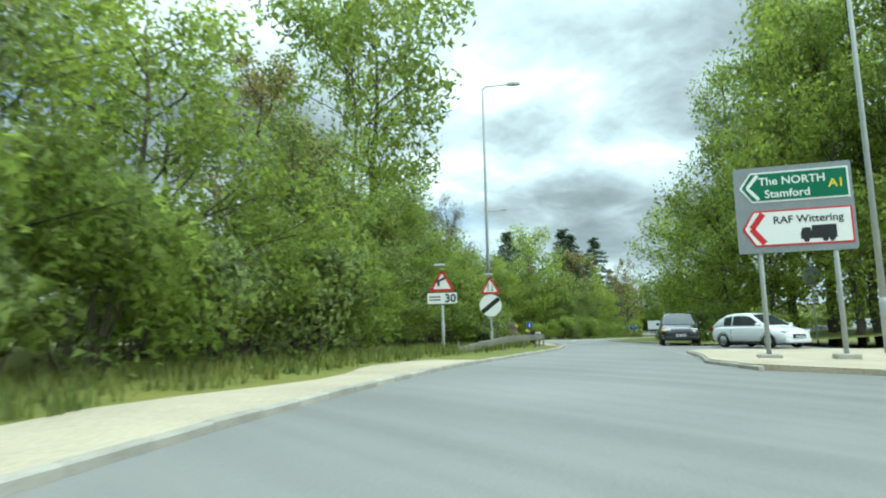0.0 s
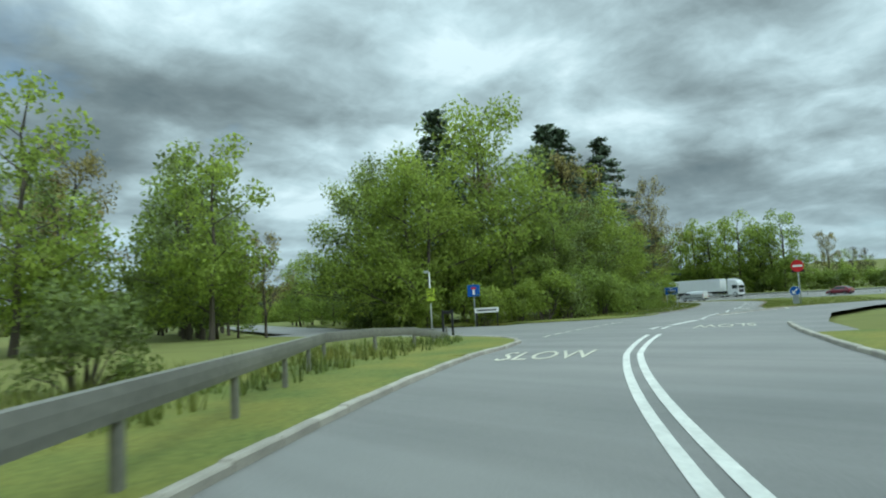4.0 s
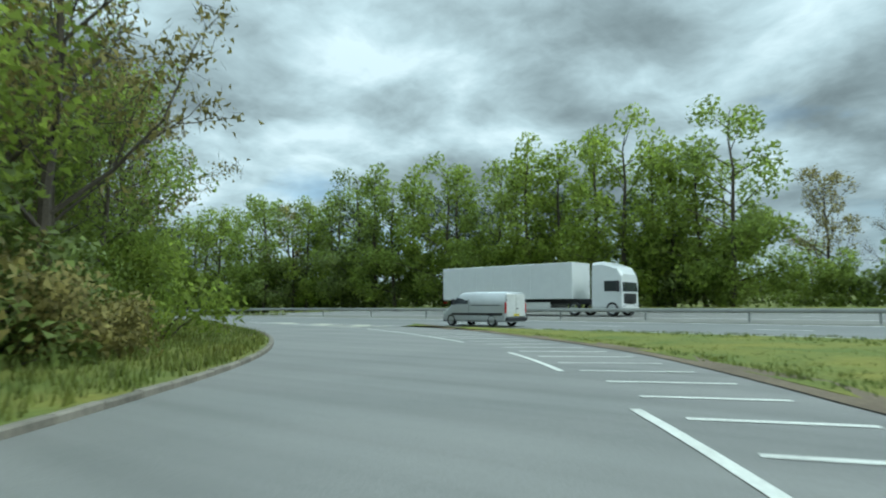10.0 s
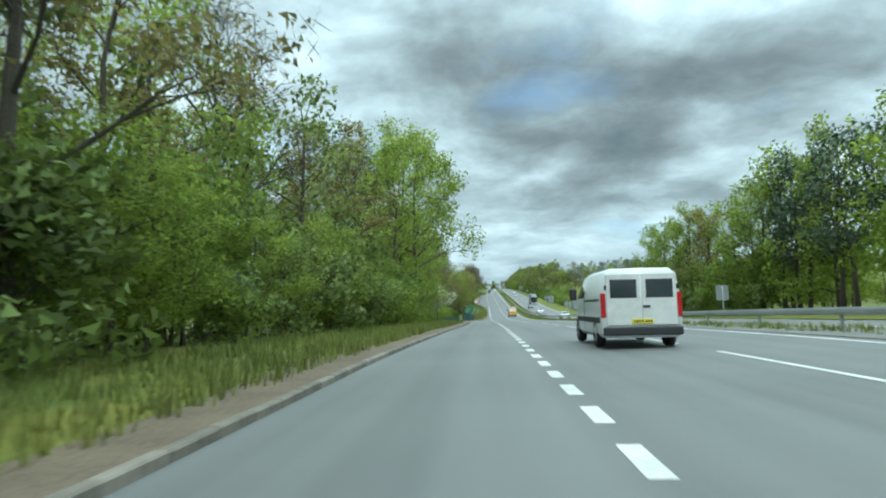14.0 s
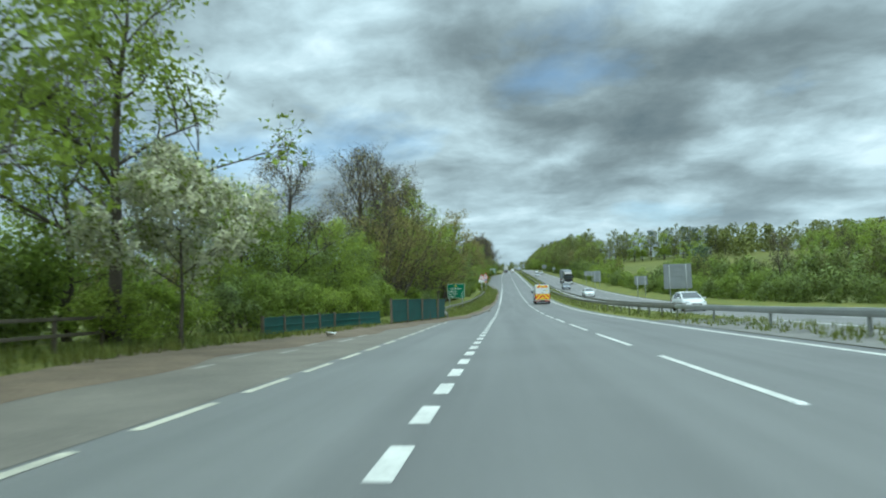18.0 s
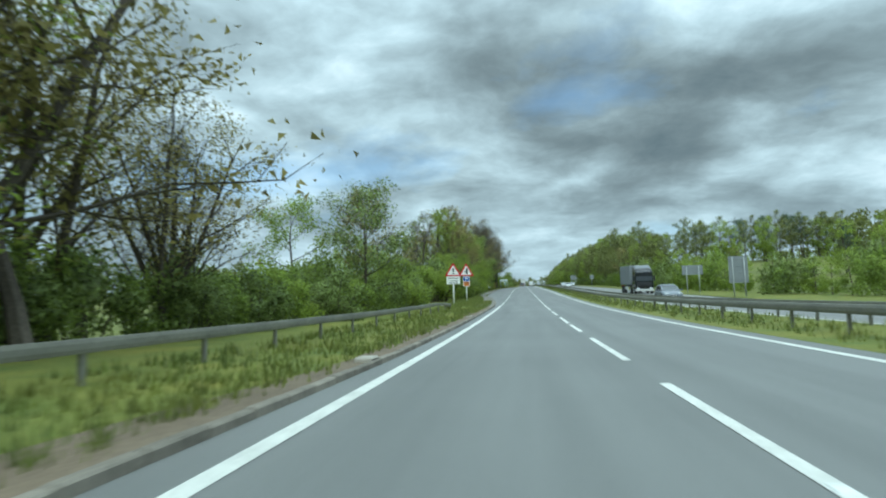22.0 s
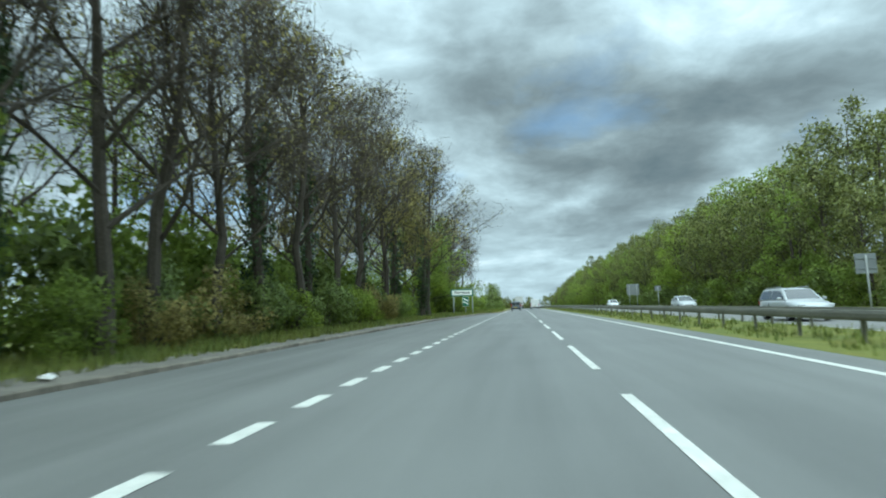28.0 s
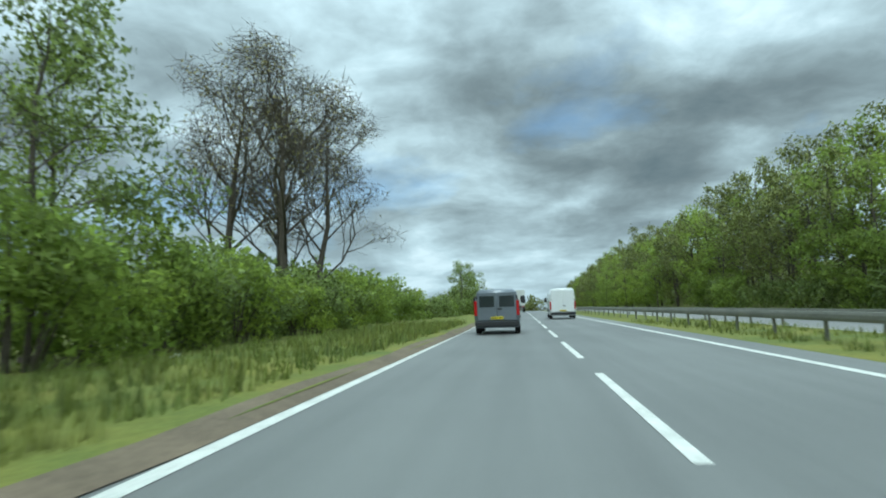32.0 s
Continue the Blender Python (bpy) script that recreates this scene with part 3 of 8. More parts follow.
ribbon("verge_nose", lambda y: edge_left(y) - 12.0, lambda y: edge_left(y) - 0.5, frange(-150, -132, 3), (-0.05, -0.05), GRASS, cross=4, label="grass behind the kerb where the slip road joins", kind="structure", category="verge")
sl_st = frange(0, 29, 0.25)
slip_road = sweep("road_slip", sl_st, (lambda q: slip_edge(q, 2), 1.0, -1.0, lambda q: -slip_edge(q, 3)), 0.012, ASPHALT_OLD, label="worn grey asphalt slip road curving onto the main road", kind="structure", category="road")


def flat(name, pts, dz, mat, parent=None, label="", kind="", category="", thick=0.0):
    """A level patch with the given corners, lying on the land; with thickness it has sides."""
    n = len(pts)
    top = [(x, y, level(y) + lift(x, y) + dz) for x, y in pts]
    s = Shell()
    if thick:
        s.add(top + [(x, y, z - thick) for x, y, z in top], [tuple(range(n))] + [(i, i + n, (i + 1) % n + n, (i + 1) % n) for i in range(n)])
    else:
        s.add(top, [tuple(range(n))])
    return tagged(part(name, s, mat, parent, label), label, category, kind=kind)


def off_poly(stations, a, b):
    return [slip(q, a(q) if callable(a) else a)[:2] for q in stations] + [slip(q, b(q) if callable(b) else b)[:2] for q in reversed(stations)]


# the side road to the north, the junction at the start and the exit road that comes in from the main road
SIDE = [(-99.5, -207), (-98.5, -198), (-97.8, -186), (-96, -172), (-90, -150), (-81, -125), (-66, -95), (-50, -70)]
s = Shell()
for i, (x, y) in enumerate(SIDE):
    w = (6.8, 5.6, 4.2, 3.6, 3.3, 3.2, 3.2, 3.2)[i]
    s.v += [(x - w, y, level(y) + 0.008), (x, y, level(y) + 0.012), (x + w, y, level(y) + 0.008)]
s.f = [(i * 3 + k, i * 3 + k + 1, i * 3 + k + 4, i * 3 + k + 3) for i in range(len(SIDE) - 1) for k in range(2)]
tagged(part("road_side", s, ASPHALT_OLD), "worn asphalt side road leading off between hedges", "road", kind="structure")
sweep("road_junction", frange(0, 6.6, 0.3), (-2.0, -9.0, lambda q: -16.0 + max(0, q - 5.0) * 7.0), 0.006, ASPHALT_OLD, label="worn asphalt junction beside a traffic island", kind="structure", category="road")
EXIT = [(-112, -216), (-102, -211.5), (-92, -208.6), (-80, -207.6), (-66, -209.0), (-52, -213.5), (-38, -222), (-26, -236), (-18, -256), (-14, -280)]
s = Shell()
for i, (x, y) in enumerate(EXIT):
    a, b = EXIT[max(i - 1, 0)], EXIT[min(i + 1, len(EXIT) - 1)]
    d = Vector((b[0] - a[0], b[1] - a[1])).normalized()
    for o in (3.6, 0, -3.6):
        px_, py_ = x - d.y * o, y + d.x * o
        s.v.append((px_, py_, level(py_) + 0.004))
s.f = [(i * 3 + k, i * 3 + k + 1, i * 3 + k + 4, i * 3 + k + 3) for i in range(len(EXIT) - 1) for k in range(2)]
tagged(part("road_exit", s, ASPHALT_OLD), "asphalt exit road joining from the dual carriageway", "road", kind="structure")

# verges of the slip road and the grass between it and the main road
sweep("verge_slip_south", frange(0, 11.75, 0.25), (lambda q: slip_edge(q, 2) + 12, lambda q: slip_edge(q, 2) + 5, lambda q: slip_edge(q, 2) + 0.13), (0.25, 0.12, 0.07), GRASS, label="rough grass behind the kerb and barrier", kind="structure", category="verge")
sweep("verge_slip_north", frange(16.7, 28.95, 0.25), (lambda q: slip_edge(q, 2) + 12, lambda q: slip_edge(q, 2) + 4, lambda q: slip_edge(q, 2) + 0.13), (0.3, 0.12, 0.06), GRASS, label="mown grass verge with daisies below the trees", kind="structure", category="verge")
sweep("verge_slip_east", frange(6.6, 12.2, 0.25), (lambda q: -slip_edge(q, 3) - 0.13, lambda q: -slip_edge(q, 3) - 4, lambda q: -slip_edge(q, 3) - 14), (0.07, 0.15, 0.7), GRASS, label="grass bank below the beech trees", kind="structure", category="verge")
s = Shell()
GORE = frange(16.2, 26.5, 0.25)
for q in GORE:
    x0, y0, _ = slip(q, -slip_edge(q, 3) - 0.25)
    f = (q - 16.2) / 10.3
    y1 = -222 + f * (222 - 154.5)
    x1 = bend(y1) - 3.6
    if q > 26.3:
        x0, y0, x1, y1 = -1.2, -155.2, -0.8, -154.6
    for k in range(7):
        g = k / 6
        x, y = x0 + (x1 - x0) * g, y0 + (y1 - y0) * g
        s.v.append((x, y, level(y) + (0.06 if q < 25.6 else 0.025) + 0.10 * math.sin(math.pi * g)))
s.f = [(i * 7 + k, i * 7 + k + 1, (i + 1) * 7 + k + 1, (i + 1) * 7 + k) for i in range(len(GORE) - 1) for k in range(6)]
rim = [i * 7 for i in range(len(GORE))]
k = len(s.v)
s.v += [(s.v[i][0], s.v[i][1], s.v[i][2] - 0.3) for i in rim] + [(p[0], p[1], p[2] - 0.3) for p in s.v[:7]]
s.f += [(rim[i], k + i, k + i + 1, rim[i + 1]) for i in range(len(rim) - 1)] + [(i, i + 1, k + len(rim) + i + 1, k + len(rim) + i) for i in range(6)]
tagged(part("verge_gore", s, GRASS), "open mown grass between the slip road and main road", "verge", kind="structure")
CORNER = [slip(11.8, slip_edge(11.8, 2) + 0.06)[:2], (-112.6, -210.4), (-111.0, -209.4), (-109.6, -208.1), (-108.5, -206.5), (-107.8, -204.8), (-107.0, -202)]
flat("verge_corner", CORNER + [(-106.5, -198), (-105.1, -190), (-104, -176), (-118, -176), (-122, -196), (-124, -208)], 0.075, GRASS, label="grass corner inside the side road kerb", kind="structure", category="verge", thick=0.3)
flat("verge_spit", [(-89.6, -190.6), (-91.8, -187.2), (-93.4, -183), (-93.2, -172), (-84, -150), (-60, -150), (-62, -178), (-74.9, -193.8), (-79.4, -196.3), (-82.0, -197.3), (-84.2, -197.75), (-85.9, -197.75), (-87.0, -197.25), (-87.7, -196.3), (-88.2, -194.8), (-88.8, -192.4)], 0.07, GRASS, label="grass under the trees of the wooded spit", kind="structure", category="verge", thick=0.3)
flat("road_mouth", [(-112.5, -210.5), (-109, -203), (-96, -192), (-76, -189), (-68, -195), (-62, -204), (-70, -208), (-96, -210), (-104, -214)], 0.003, ASPHALT_OLD, label="gritty worn asphalt at the mouth of the side road", kind="structure", category="road")
flat("road_shoulder", [(-110, -206), (-107.5, -176), (-99, -176), (-99, -204)], 0.001, ASPHALT_OLD, label="gritty edge of the side road", kind="structure", category="road")
# dirt along the edges
ribbon("dirt_edge", lambda y: edge_left(y) - 1.3 + 0.3 * math.sin(y * 0.35), lambda y: edge_left(y) - 0.1, frange(-136.4, -48, 2), (0.088, 0.078), DIRT, label="bare brown earth along the kerb", kind="structure", category="soil")
ribbon("footway", lambda y: edge_left(y) - 1.5 + 0.3 * math.sin(y * 0.4), lambda y: edge_left(y) - 0.1, frange(100, 296, 2), (0.10, 0.085), GRIT, cross=2, label="narrow gritty footway with leaf litter behind the kerb", kind="structure", category="path")
ribbon("dirt_apron", lambda y: edge_left(y) - float(np.interp(y, (-47, -40, -30, -8, 5), (0.3, 1.0, 2.0, 2.2, 0.9))) + 0.3 * math.sin(y * 0.5), lambda y: edge_left(y), frange(-48, 5, 1), (0.094, 0.084), DIRT, cross=2, label="bare brown earth beside the old lay-by", kind="structure", category="soil")
ribbon("dirt_spill", lambda y: edge_left(y), lambda y: edge_left(y) + float(np.interp(y, (-48, -43, -30, 5), (0.3, 1.3, 0.9, 0.4))) + 0.25 * math.sin(y * 0.9), frange(-48, 5, 1), (0.084, 0.008), DIRT, label="brown earth spilling onto the old lay-by", kind="structure", category="soil")
ribbon("dirt_edge", lambda y: edge_left(y) - 0.9 + 0.3 * math.sin(y * 0.35), lambda y: edge_left(y) - 0.1, frange(5, 100, 2), (0.086, 0.078), DIRT, label="bare brown earth along the kerb", kind="structure", category="soil")
ribbon("dirt_edge", lambda y: edge_left(y) - 0.34 + 0.1 * math.sin(y * 0.6), lambda y: edge_left(y) + 0.14, frange(296, 430, 2), (0.104, 0.012), DIRT, label="bare brown earth where the grass meets the road", kind="structure", category="soil")
ribbon("layby_patch", lambda y: edge_left(y) + 0.2, lambda y: float(np.interp(y, (-50, -36, -10, 4), (-5.15, -5.1, -5.25, -4.9))), frange(-49, 0, 1), 0.004, BROWNED, cross=2, label="brown gritty asphalt of the old lay-by", kind="structure", category="road")
sweep("dirt_edge", frange(25.4, 28.95, 0.15), (lambda q: slip_edge(q, 2) + 1.25 + 0.25 * math.sin(q * 7), lambda q: slip_edge(q, 2) + 0.12), (0.095, 0.08), DIRT, label="bare brown earth along the kerb", kind="structure", category="soil")
sweep("dirt_edge", frange(17.0, 26.2, 0.2), (lambda q: -slip_edge(q, 3) + 0.05, lambda q: -slip_edge(q, 3) - 0.55 - 0.2 * math.sin(q * 9)), (0.03, 0.085), DIRT, label="muddy broken edge of the slip road", kind="structure", category="soil")
sweep("road_gore", frange(22, 28.9, 0.25), (lambda q: -slip_edge(q, 3) + 0.6, lambda q: -slip_edge(q, 3) - 4.5), -0.014, ASPHALT_OLD, label="worn asphalt where the slip road meets the main road", kind="structure", category="road")
s = Shell()
tip_a, tip_b = Vector(slip(26.05, -slip_edge(26.05, 3))[:2]), Vector((-1.0, -155.1))
tip_d = (tip_b - tip_a).normalized()
for i in range(9):
    p = tip_a.lerp(tip_b, i / 8) + Vector((-tip_d.y, tip_d.x)) * 0.12
    for o, h in ((0.35 + 0.1 * math.sin(i * 2.1), 0.018), (0.0, 0.075), (-0.4, 0.10)):
        s.v.append((p.x - tip_d.y * o, p.y + tip_d.x * o, level(p.y) + h))
s.f = [(i * 3 + k, (i + 1) * 3 + k, (i + 1) * 3 + k + 1, i * 3 + k + 1) for i in range(8) for k in range(2)]
tagged(part("dirt_edge", s, DIRT), "muddy broken tip of the grass between the roads", "soil", kind="structure")
sweep("dirt_edge", frange(0.5, 4.4, 0.2), (lambda q: slip_edge(q, 2) + 1.6 + 0.4 * math.sin(q * 5), lambda q: slip_edge(q, 2) + 0.12), (0.086, 0.082), SAND, label="sandy footway behind the kerb", kind="structure", category="path")

# traffic island with the direction sign
isl = [(-159.9, -254.9), (-158.6, -253.3), (-156.0, -251.8), (-153.4, -250.0), (-152.2, -249.7), (-151.6, -250.3), (-147.5, -254.5), (-147.0, -260), (-155, -262), (-159.5, -258)]
flat("traffic_island", isl, 0.13, SAND, label="sandy concrete traffic island with a raised edge", kind="structure", category="island", thick=0.2)

# ---- road markings: each painted mark is a piece of its road ----
def shift(y):
    """The lanes drift a little to the west on the climb."""
    return float(np.interp(y, (120, 205), (0.0, -0.35)))


def mark(parent, x0, x1, y0, y1, mat=PAINT, dz=0.006):
    s = Shell()
    for y in frange(y0, y1, 3):
        o = bend(y) + (shift(y) if parent is road else 0.0)
        s.v += [(x + o, y, level(y) + lift(x + o, y) + dz) for x in (x0, x1)]
    s.f = [(2 * i, 2 * i + 1, 2 * i + 3, 2 * i + 2) for i in range(len(s.v) // 2 - 1)]
    return part("painted_mark", s, mat, parent)


def spans(start, end, step, gaps=()):
    y = start
    while y < end:
        yield y
        y += step


for a, b, first in ((-140, 45, -146.0), (45, 70, 49.3), (70, 96, 73.2), (96, 150, 98.7), (150, 250, 152.7), (250, 278, 256.7), (278, 302, 281.5), (302, 640, 307.6)):
    for y in spans(first, b, 9.0):
        if a <= y < b:
            mark(road, LINE_M - 0.07, LINE_M + 0.07, y, min(y + 6.0, b + 2), PAINT)
for y in spans(-330, -150, 9.0):
    mark(road, LINE_M - 0.07, LINE_M + 0.07, y, y + 2.5)
for a, b in ((-139, 44), (106, 304)):
    for y in spans(a, b, 2.0):
        mark(road, LINE_L - 0.1, LINE_L + 0.1, y, y + 1.05)
for a, b in ((44.5, 105), (305, 420), (420, 700)):
    mark(road, LINE_L - 0.1, LINE_L + 0.1, a, b)
mark(road, LINE_L - 0.1, LINE_L + 0.1, -330, -156)
mark(road, LINE_R - 0.1, LINE_R + 0.1, -330, 700)
mark(road_s, SB_L - 0.1, SB_L + 0.1, -330, 500)
mark(road_s, SB_R - 0.1, SB_R + 0.1, -330, 500)
for y in spans(-330, 460, 9.0):
    mark(road_s, 14.5, 14.64, y, y + 2.5)
for y in spans(-60, -6, 2.6):  # the painted edge of the widening
    x = float(np.interp(y, (-60, -36, -10, 8), (-5.0, -4.95, -5.1, -4.3)))
    mark(road, x - 0.07, x + 0.07, y, y + 1.7, CREAM)


for x, y, w, n in ((-8.0, -34.6, 0.06, 1.2), (-7.5, -33.0, 0.08, 0.9), (-7.8, -30.6, 0.07, 1.6), (-7.1, -29.2, 0.1, 1.2), (-7.4, -26.4, 0.12, 1.5), (-6.8, -24.6, 0.1, 1.8), (-6.9, -21.6, 0.1, 1.4)):
    mark(road, x - w, x + w, y, y + n, WORN, 0.013)


def smark(q0, q1, a0, a1, w, mat=PAINT, dz=0.02):
    """A painted line on the slip road from station q0 to q1, its offset going from a0 to a1."""
    s = Shell()
    n = max(2, int(abs(q1 - q0) * 8))
    for i in range(n + 1):
        q, o = q0 + (q1 - q0) * i / n, a0 + (a1 - a0) * i / n
        for k in (-w / 2, w / 2):
            x, y, _ = slip(q, o + k)
            s.v.append((x, y, level(y) + dz))
    s.f = [(2 * i, 2 * i + 1, 2 * i + 3, 2 * i + 2) for i in range(n)]
    return part("painted_mark", s, mat, slip_road)


def bar_mark(p, q, w, mat=PAINT, dz=0.02):
    """A painted bar from p to q."""
    p, q = Vector(p), Vector(q)
    d = (q - p).normalized()
    nrm = Vector((-d.y, d.x)) * w / 2
    s = Shell()
    s.add([(c.x, c.y, level(c.y) + lift(c.x, c.y) + dz) for c in (p + nrm, q + nrm, q - nrm, p - nrm)], [(0, 1, 2, 3)])
    return part("painted_mark", s, mat, slip_road)


# dashed line and ladder of bars along the right of the slip road
OFFS = [(ST(5.4), -1.0), (ST(6.3), -1.9), (ST(7), -2.1), (ST(7.8), -1.6), (ST(8.5), -1.1), (ST(9.4), -1.25), (ST(10.4), -1.7), (ST(11.4), -2.3), (ST(12), -2.4), (ST(13), -2.1)]
slip_off = lambda q: float(np.interp(q, *zip(*OFFS)))
for a, b in ((7.38, 7.76), (8.02, 8.22), (8.46, 8.82), (9.02, 9.4), (9.62, 9.95), (10.2, 10.48), (10.75, 11.05), (11.35, 12.2)):
    smark(ST(a), ST(b), slip_off(ST(a)), slip_off(ST(b)), 0.13)
for t in np.arange(7.29, 11.9, 0.105):
    q = ST(t)
    a = slip_off(q) - 0.35
    b = -slip_edge(q, 3) + 0.55
    x0, y0, _ = slip(q, a)
    x1, y1, _ = slip(q - 0.06, b)
    bar_mark((x0, y0), (x1, y1), 0.14)
bar_mark((-85.6, -203.95), (-89.6, -205.2), 0.2)
bar_mark((-77.6, -201.05), (-82.6, -203.1), 0.18)
bar_mark((-69.6, -198.05), (-73.9, -199.85), 0.13)
for p, q in (((-75.6, -200.8), (-79.1, -203.5)), ((-73.0, -199.8), (-75.8, -202.5)), ((-75.9, -202.8), (-78.2, -203.9)), ((-81.2, -202.9), (-82.4, -204.1)), ((-85.1, -204.1), (-86.4, -205.5)), ((-87.8, -204.95), (-88.5, -205.75)),
             ((-81.7, -204.9), (-82.9, -205.7)), ((-83.6, -204.95), (-84.6, -205.65)), ((-79.8, -205.0), (-81.2, -205.8)), ((-77.3, -205.0), (-79.6, -205.9)), ((-75.8, -205.3), (-77.8, -206.2)), ((-74.3, -203.6), (-76.3, -205.0)), ((-77.6, -206.7), (-76.2, -207.5))):
    bar_mark(p, q, 0.17, CREAM)
bar_mark((-83.5, -205.95), (-79.5, -206.45), 0.2, CREAM)
bar_mark((-86.1, -205.9), (-90.0, -206.1), 0.24, CREAM)
flat("road_stain", [(-73.9, -203.4), (-73.3, -204.9), (-77, -205.35), (-82.5, -205.25), (-85.6, -205.0), (-88.9, -205.5), (-88.3, -204.85), (-85.3, -204.5), (-80.5, -204.3), (-76.5, -203.4)], 0.016, STAIN, label="sandy wash of mud across the painted island", kind="structure", category="soil")
# double white line, arrow and words before the junction
for o, a, b in ((-1.05, -0.98, -1.27), (-1.45, -1.25, -1.62)):
    smark(ST(4.2), 11.68, a + 0.06, a, 0.13)
    smark(11.68, 12.55, a, b, 0.13)
    smark(ST(5.5), ST(5.62), o, o - 0.1, 0.14)
smark(ST(5.68), ST(5.95), -1.55, -2.1, 0.3)
smark(ST(6.0), ST(6.25), -2.25, -2.05, 0.14)
CENTRE = [(6.7, -2.0), (7.66, -1.75), (8.0, -1.36), (8.33, -0.95), (9.13, -0.6)]
for (q0, a0), (q1, a1) in zip(CENTRE, CENTRE[1:]):
    smark(q0, q1, a0, a1, 0.11, CREAM)
smark(8.1, 9.05, -1.5, -0.9, 0.08, CREAM)
smark(7.0, 7.9, -2.15, -1.75, 0.08, WORN)
smark(9.2, 10.3, -0.65, -0.9, 0.10, WORN)
for t in np.arange(5.35, 6.15, 0.09):
    smark(ST(t), ST(t + 0.055), 2.45 - (t - 5.3) * 0.5, 2.42 - (t - 5.3) * 0.5, 0.13, CREAM)
smark(ST(1.35), ST(2.3), -2.4, -2.05, 0.12, WORN)


def road_word(text, q, off, size, turn=0.0):
    x, y, h = slip(q, off)
    m = Matrix.Translation((x, y, level(y) + 0.02)) @ pose(0, 0, 0, 0, 0, h + turn) @ Matrix.Diagonal((0.8, 3.3, 1, 1))
    letters(text, size, CREAM, slip_road, 0, 0, name="painted_word", bold=0.0, m=m)


road_word("SLOW", 7.9, 0.45, 0.95)
road_word("SLOW", 11.62, 0.75, 0.95)
road_word("SLOW", 8.2, -2.75, 0.95, 180)
road_word("SLOW", ST(5.6), -3.6, 0.95, 180)
# the painted nose where the slip road meets the main road
NOSE = [
    [(-2.3, -142.2), (-1.9, -144.3), (-3.45, -146.8), (-4.15, -145.85)],
    [(-4.7, -148.9), (-3.35, -148.65), (-2.1, -147.4), (-2.55, -149.2), (-4.3, -150.6), (-5.0, -150.15)],
    [(-5.35, -150.8), (-4.05, -151.0), (-2.95, -150.4), (-3.2, -150.8), (-4.55, -151.65), (-5.5, -151.25)],
    [(-5.85, -152.2), (-4.8, -153.0), (-2.9, -151.75), (-3.15, -153.3), (-4.95, -154.4), (-5.9, -153.1)],
    [(-6.45, -154.45), (-5.6, -155.35), (-3.2, -154.6), (-3.3, -155.0), (-5.85, -155.7), (-6.6, -155.05)],
]
for pts in NOSE:
    flat("painted_mark", pts, 0.024, CREAM, slip_road)
for side in ([(-2.5, -139.6), (-3.75, -143.6), (-5.0, -148.3), (-6.05, -151.6), (-6.65, -153.5), (-7.45, -156.6)], [(-2.35, -141.5), (-2.3, -143.5), (-2.6, -149.2), (-2.8, -153.0), (-3.1, -156.0)]):
    for p, q in zip(side, side[1:]):
        bar_mark(p, q, 0.2, PAINT, 0.03)
# sandy path by the railing
sweep("dirt_edge", frange(6.9, 9.4, 0.1), (lambda q: slip_edge(q, 2) + 1.5 + 0.15 * math.sin(q * 11), lambda q: slip_edge(q, 2) + 0.12), (0.083, 0.08), DIRT, label="bare brown earth along the kerb", kind="structure", category="soil")
sweep("path_patch", frange(6.9, 9.2, 0.1), (lambda q: slip_edge(q, 2) + 0.98 + 0.06 * math.sin(q * 9), lambda q: slip_edge(q, 2) + 0.3 + 0.12 * math.sin(q * 6 + 1)), (0.09, 0.086), SAND, label="trodden sandy path behind the kerb", kind="structure", category="path")

# ---- kerbs: single stones ----
KERB = Shell().box(-0.07, 0.07, -0.445, 0.445, -0.15, 0.105, 0.02).mesh("kerb_stone", KERB_DULL)
KERB_PALE = Shell().box(-0.07, 0.07, -0.445, 0.445, -0.15, 0.105, 0.02).mesh("kerb_stone", CONCRETE)


def kerb_line(name, pts, label, pale=None):
    k = thing(name, label, "kerb", kind="structure")
    n = 0
    pts = [Vector(p) for p in pts]
    carry = 0.0
    for a, b in zip(pts, pts[1:]):
        d = b - a
        ang = math.degrees(math.atan2(-d.x, d.y))
        while carry < d.length and n < 300:
            p = a + d * (carry / d.length)
            rise = math.degrees(math.atan2(level(b.y) - level(a.y), d.length))
            part("kerb_stone", pale if pale else KERB, None, k, at=pose(p.x, p.y, level(p.y) + 0.006 * math.sin(n * 2.3), 0, 0, ang) @ pose(0, 0, 0, rise + 0.4 * math.sin(n * 1.7), 0, 0))
            carry += 0.9
            n += 1
        carry -= d.length
    return k


kerb_line("kerb_slip_south", [slip(q, slip_edge(q, 2) + 0.06)[:2] for q in frange(0.6, 11.8, 0.2)], "pale concrete kerb stones edging the approach road", KERB_PALE)
kerb_line("kerb_slip_corner", CORNER + [(-106.4, -198), (-105.0, -190)], "pale concrete kerb stones round the side road corner", KERB_PALE)
kerb_line("kerb_slip_north", [slip(q, slip_edge(q, 2) + 0.06)[:2] for q in frange(15.8, 28.9, 0.2)] , "dull concrete kerb stones edging the slip road")
kerb_line("kerb_main", [(edge_left(y) - 0.06, y) for y in frange(-136.4, -49, 2)], "concrete kerb stones edging the main road")
kerb_line("kerb_main", [(edge_left(y) - 0.06, y) for y in frange(4, 130, 2)], "concrete kerb stones edging the main road")
kerb_line("kerb_layby", [(edge_left(y) - 0.06, y) for y in frange(130, 298, 2)], "dirty concrete kerb stones edging a lay-by")
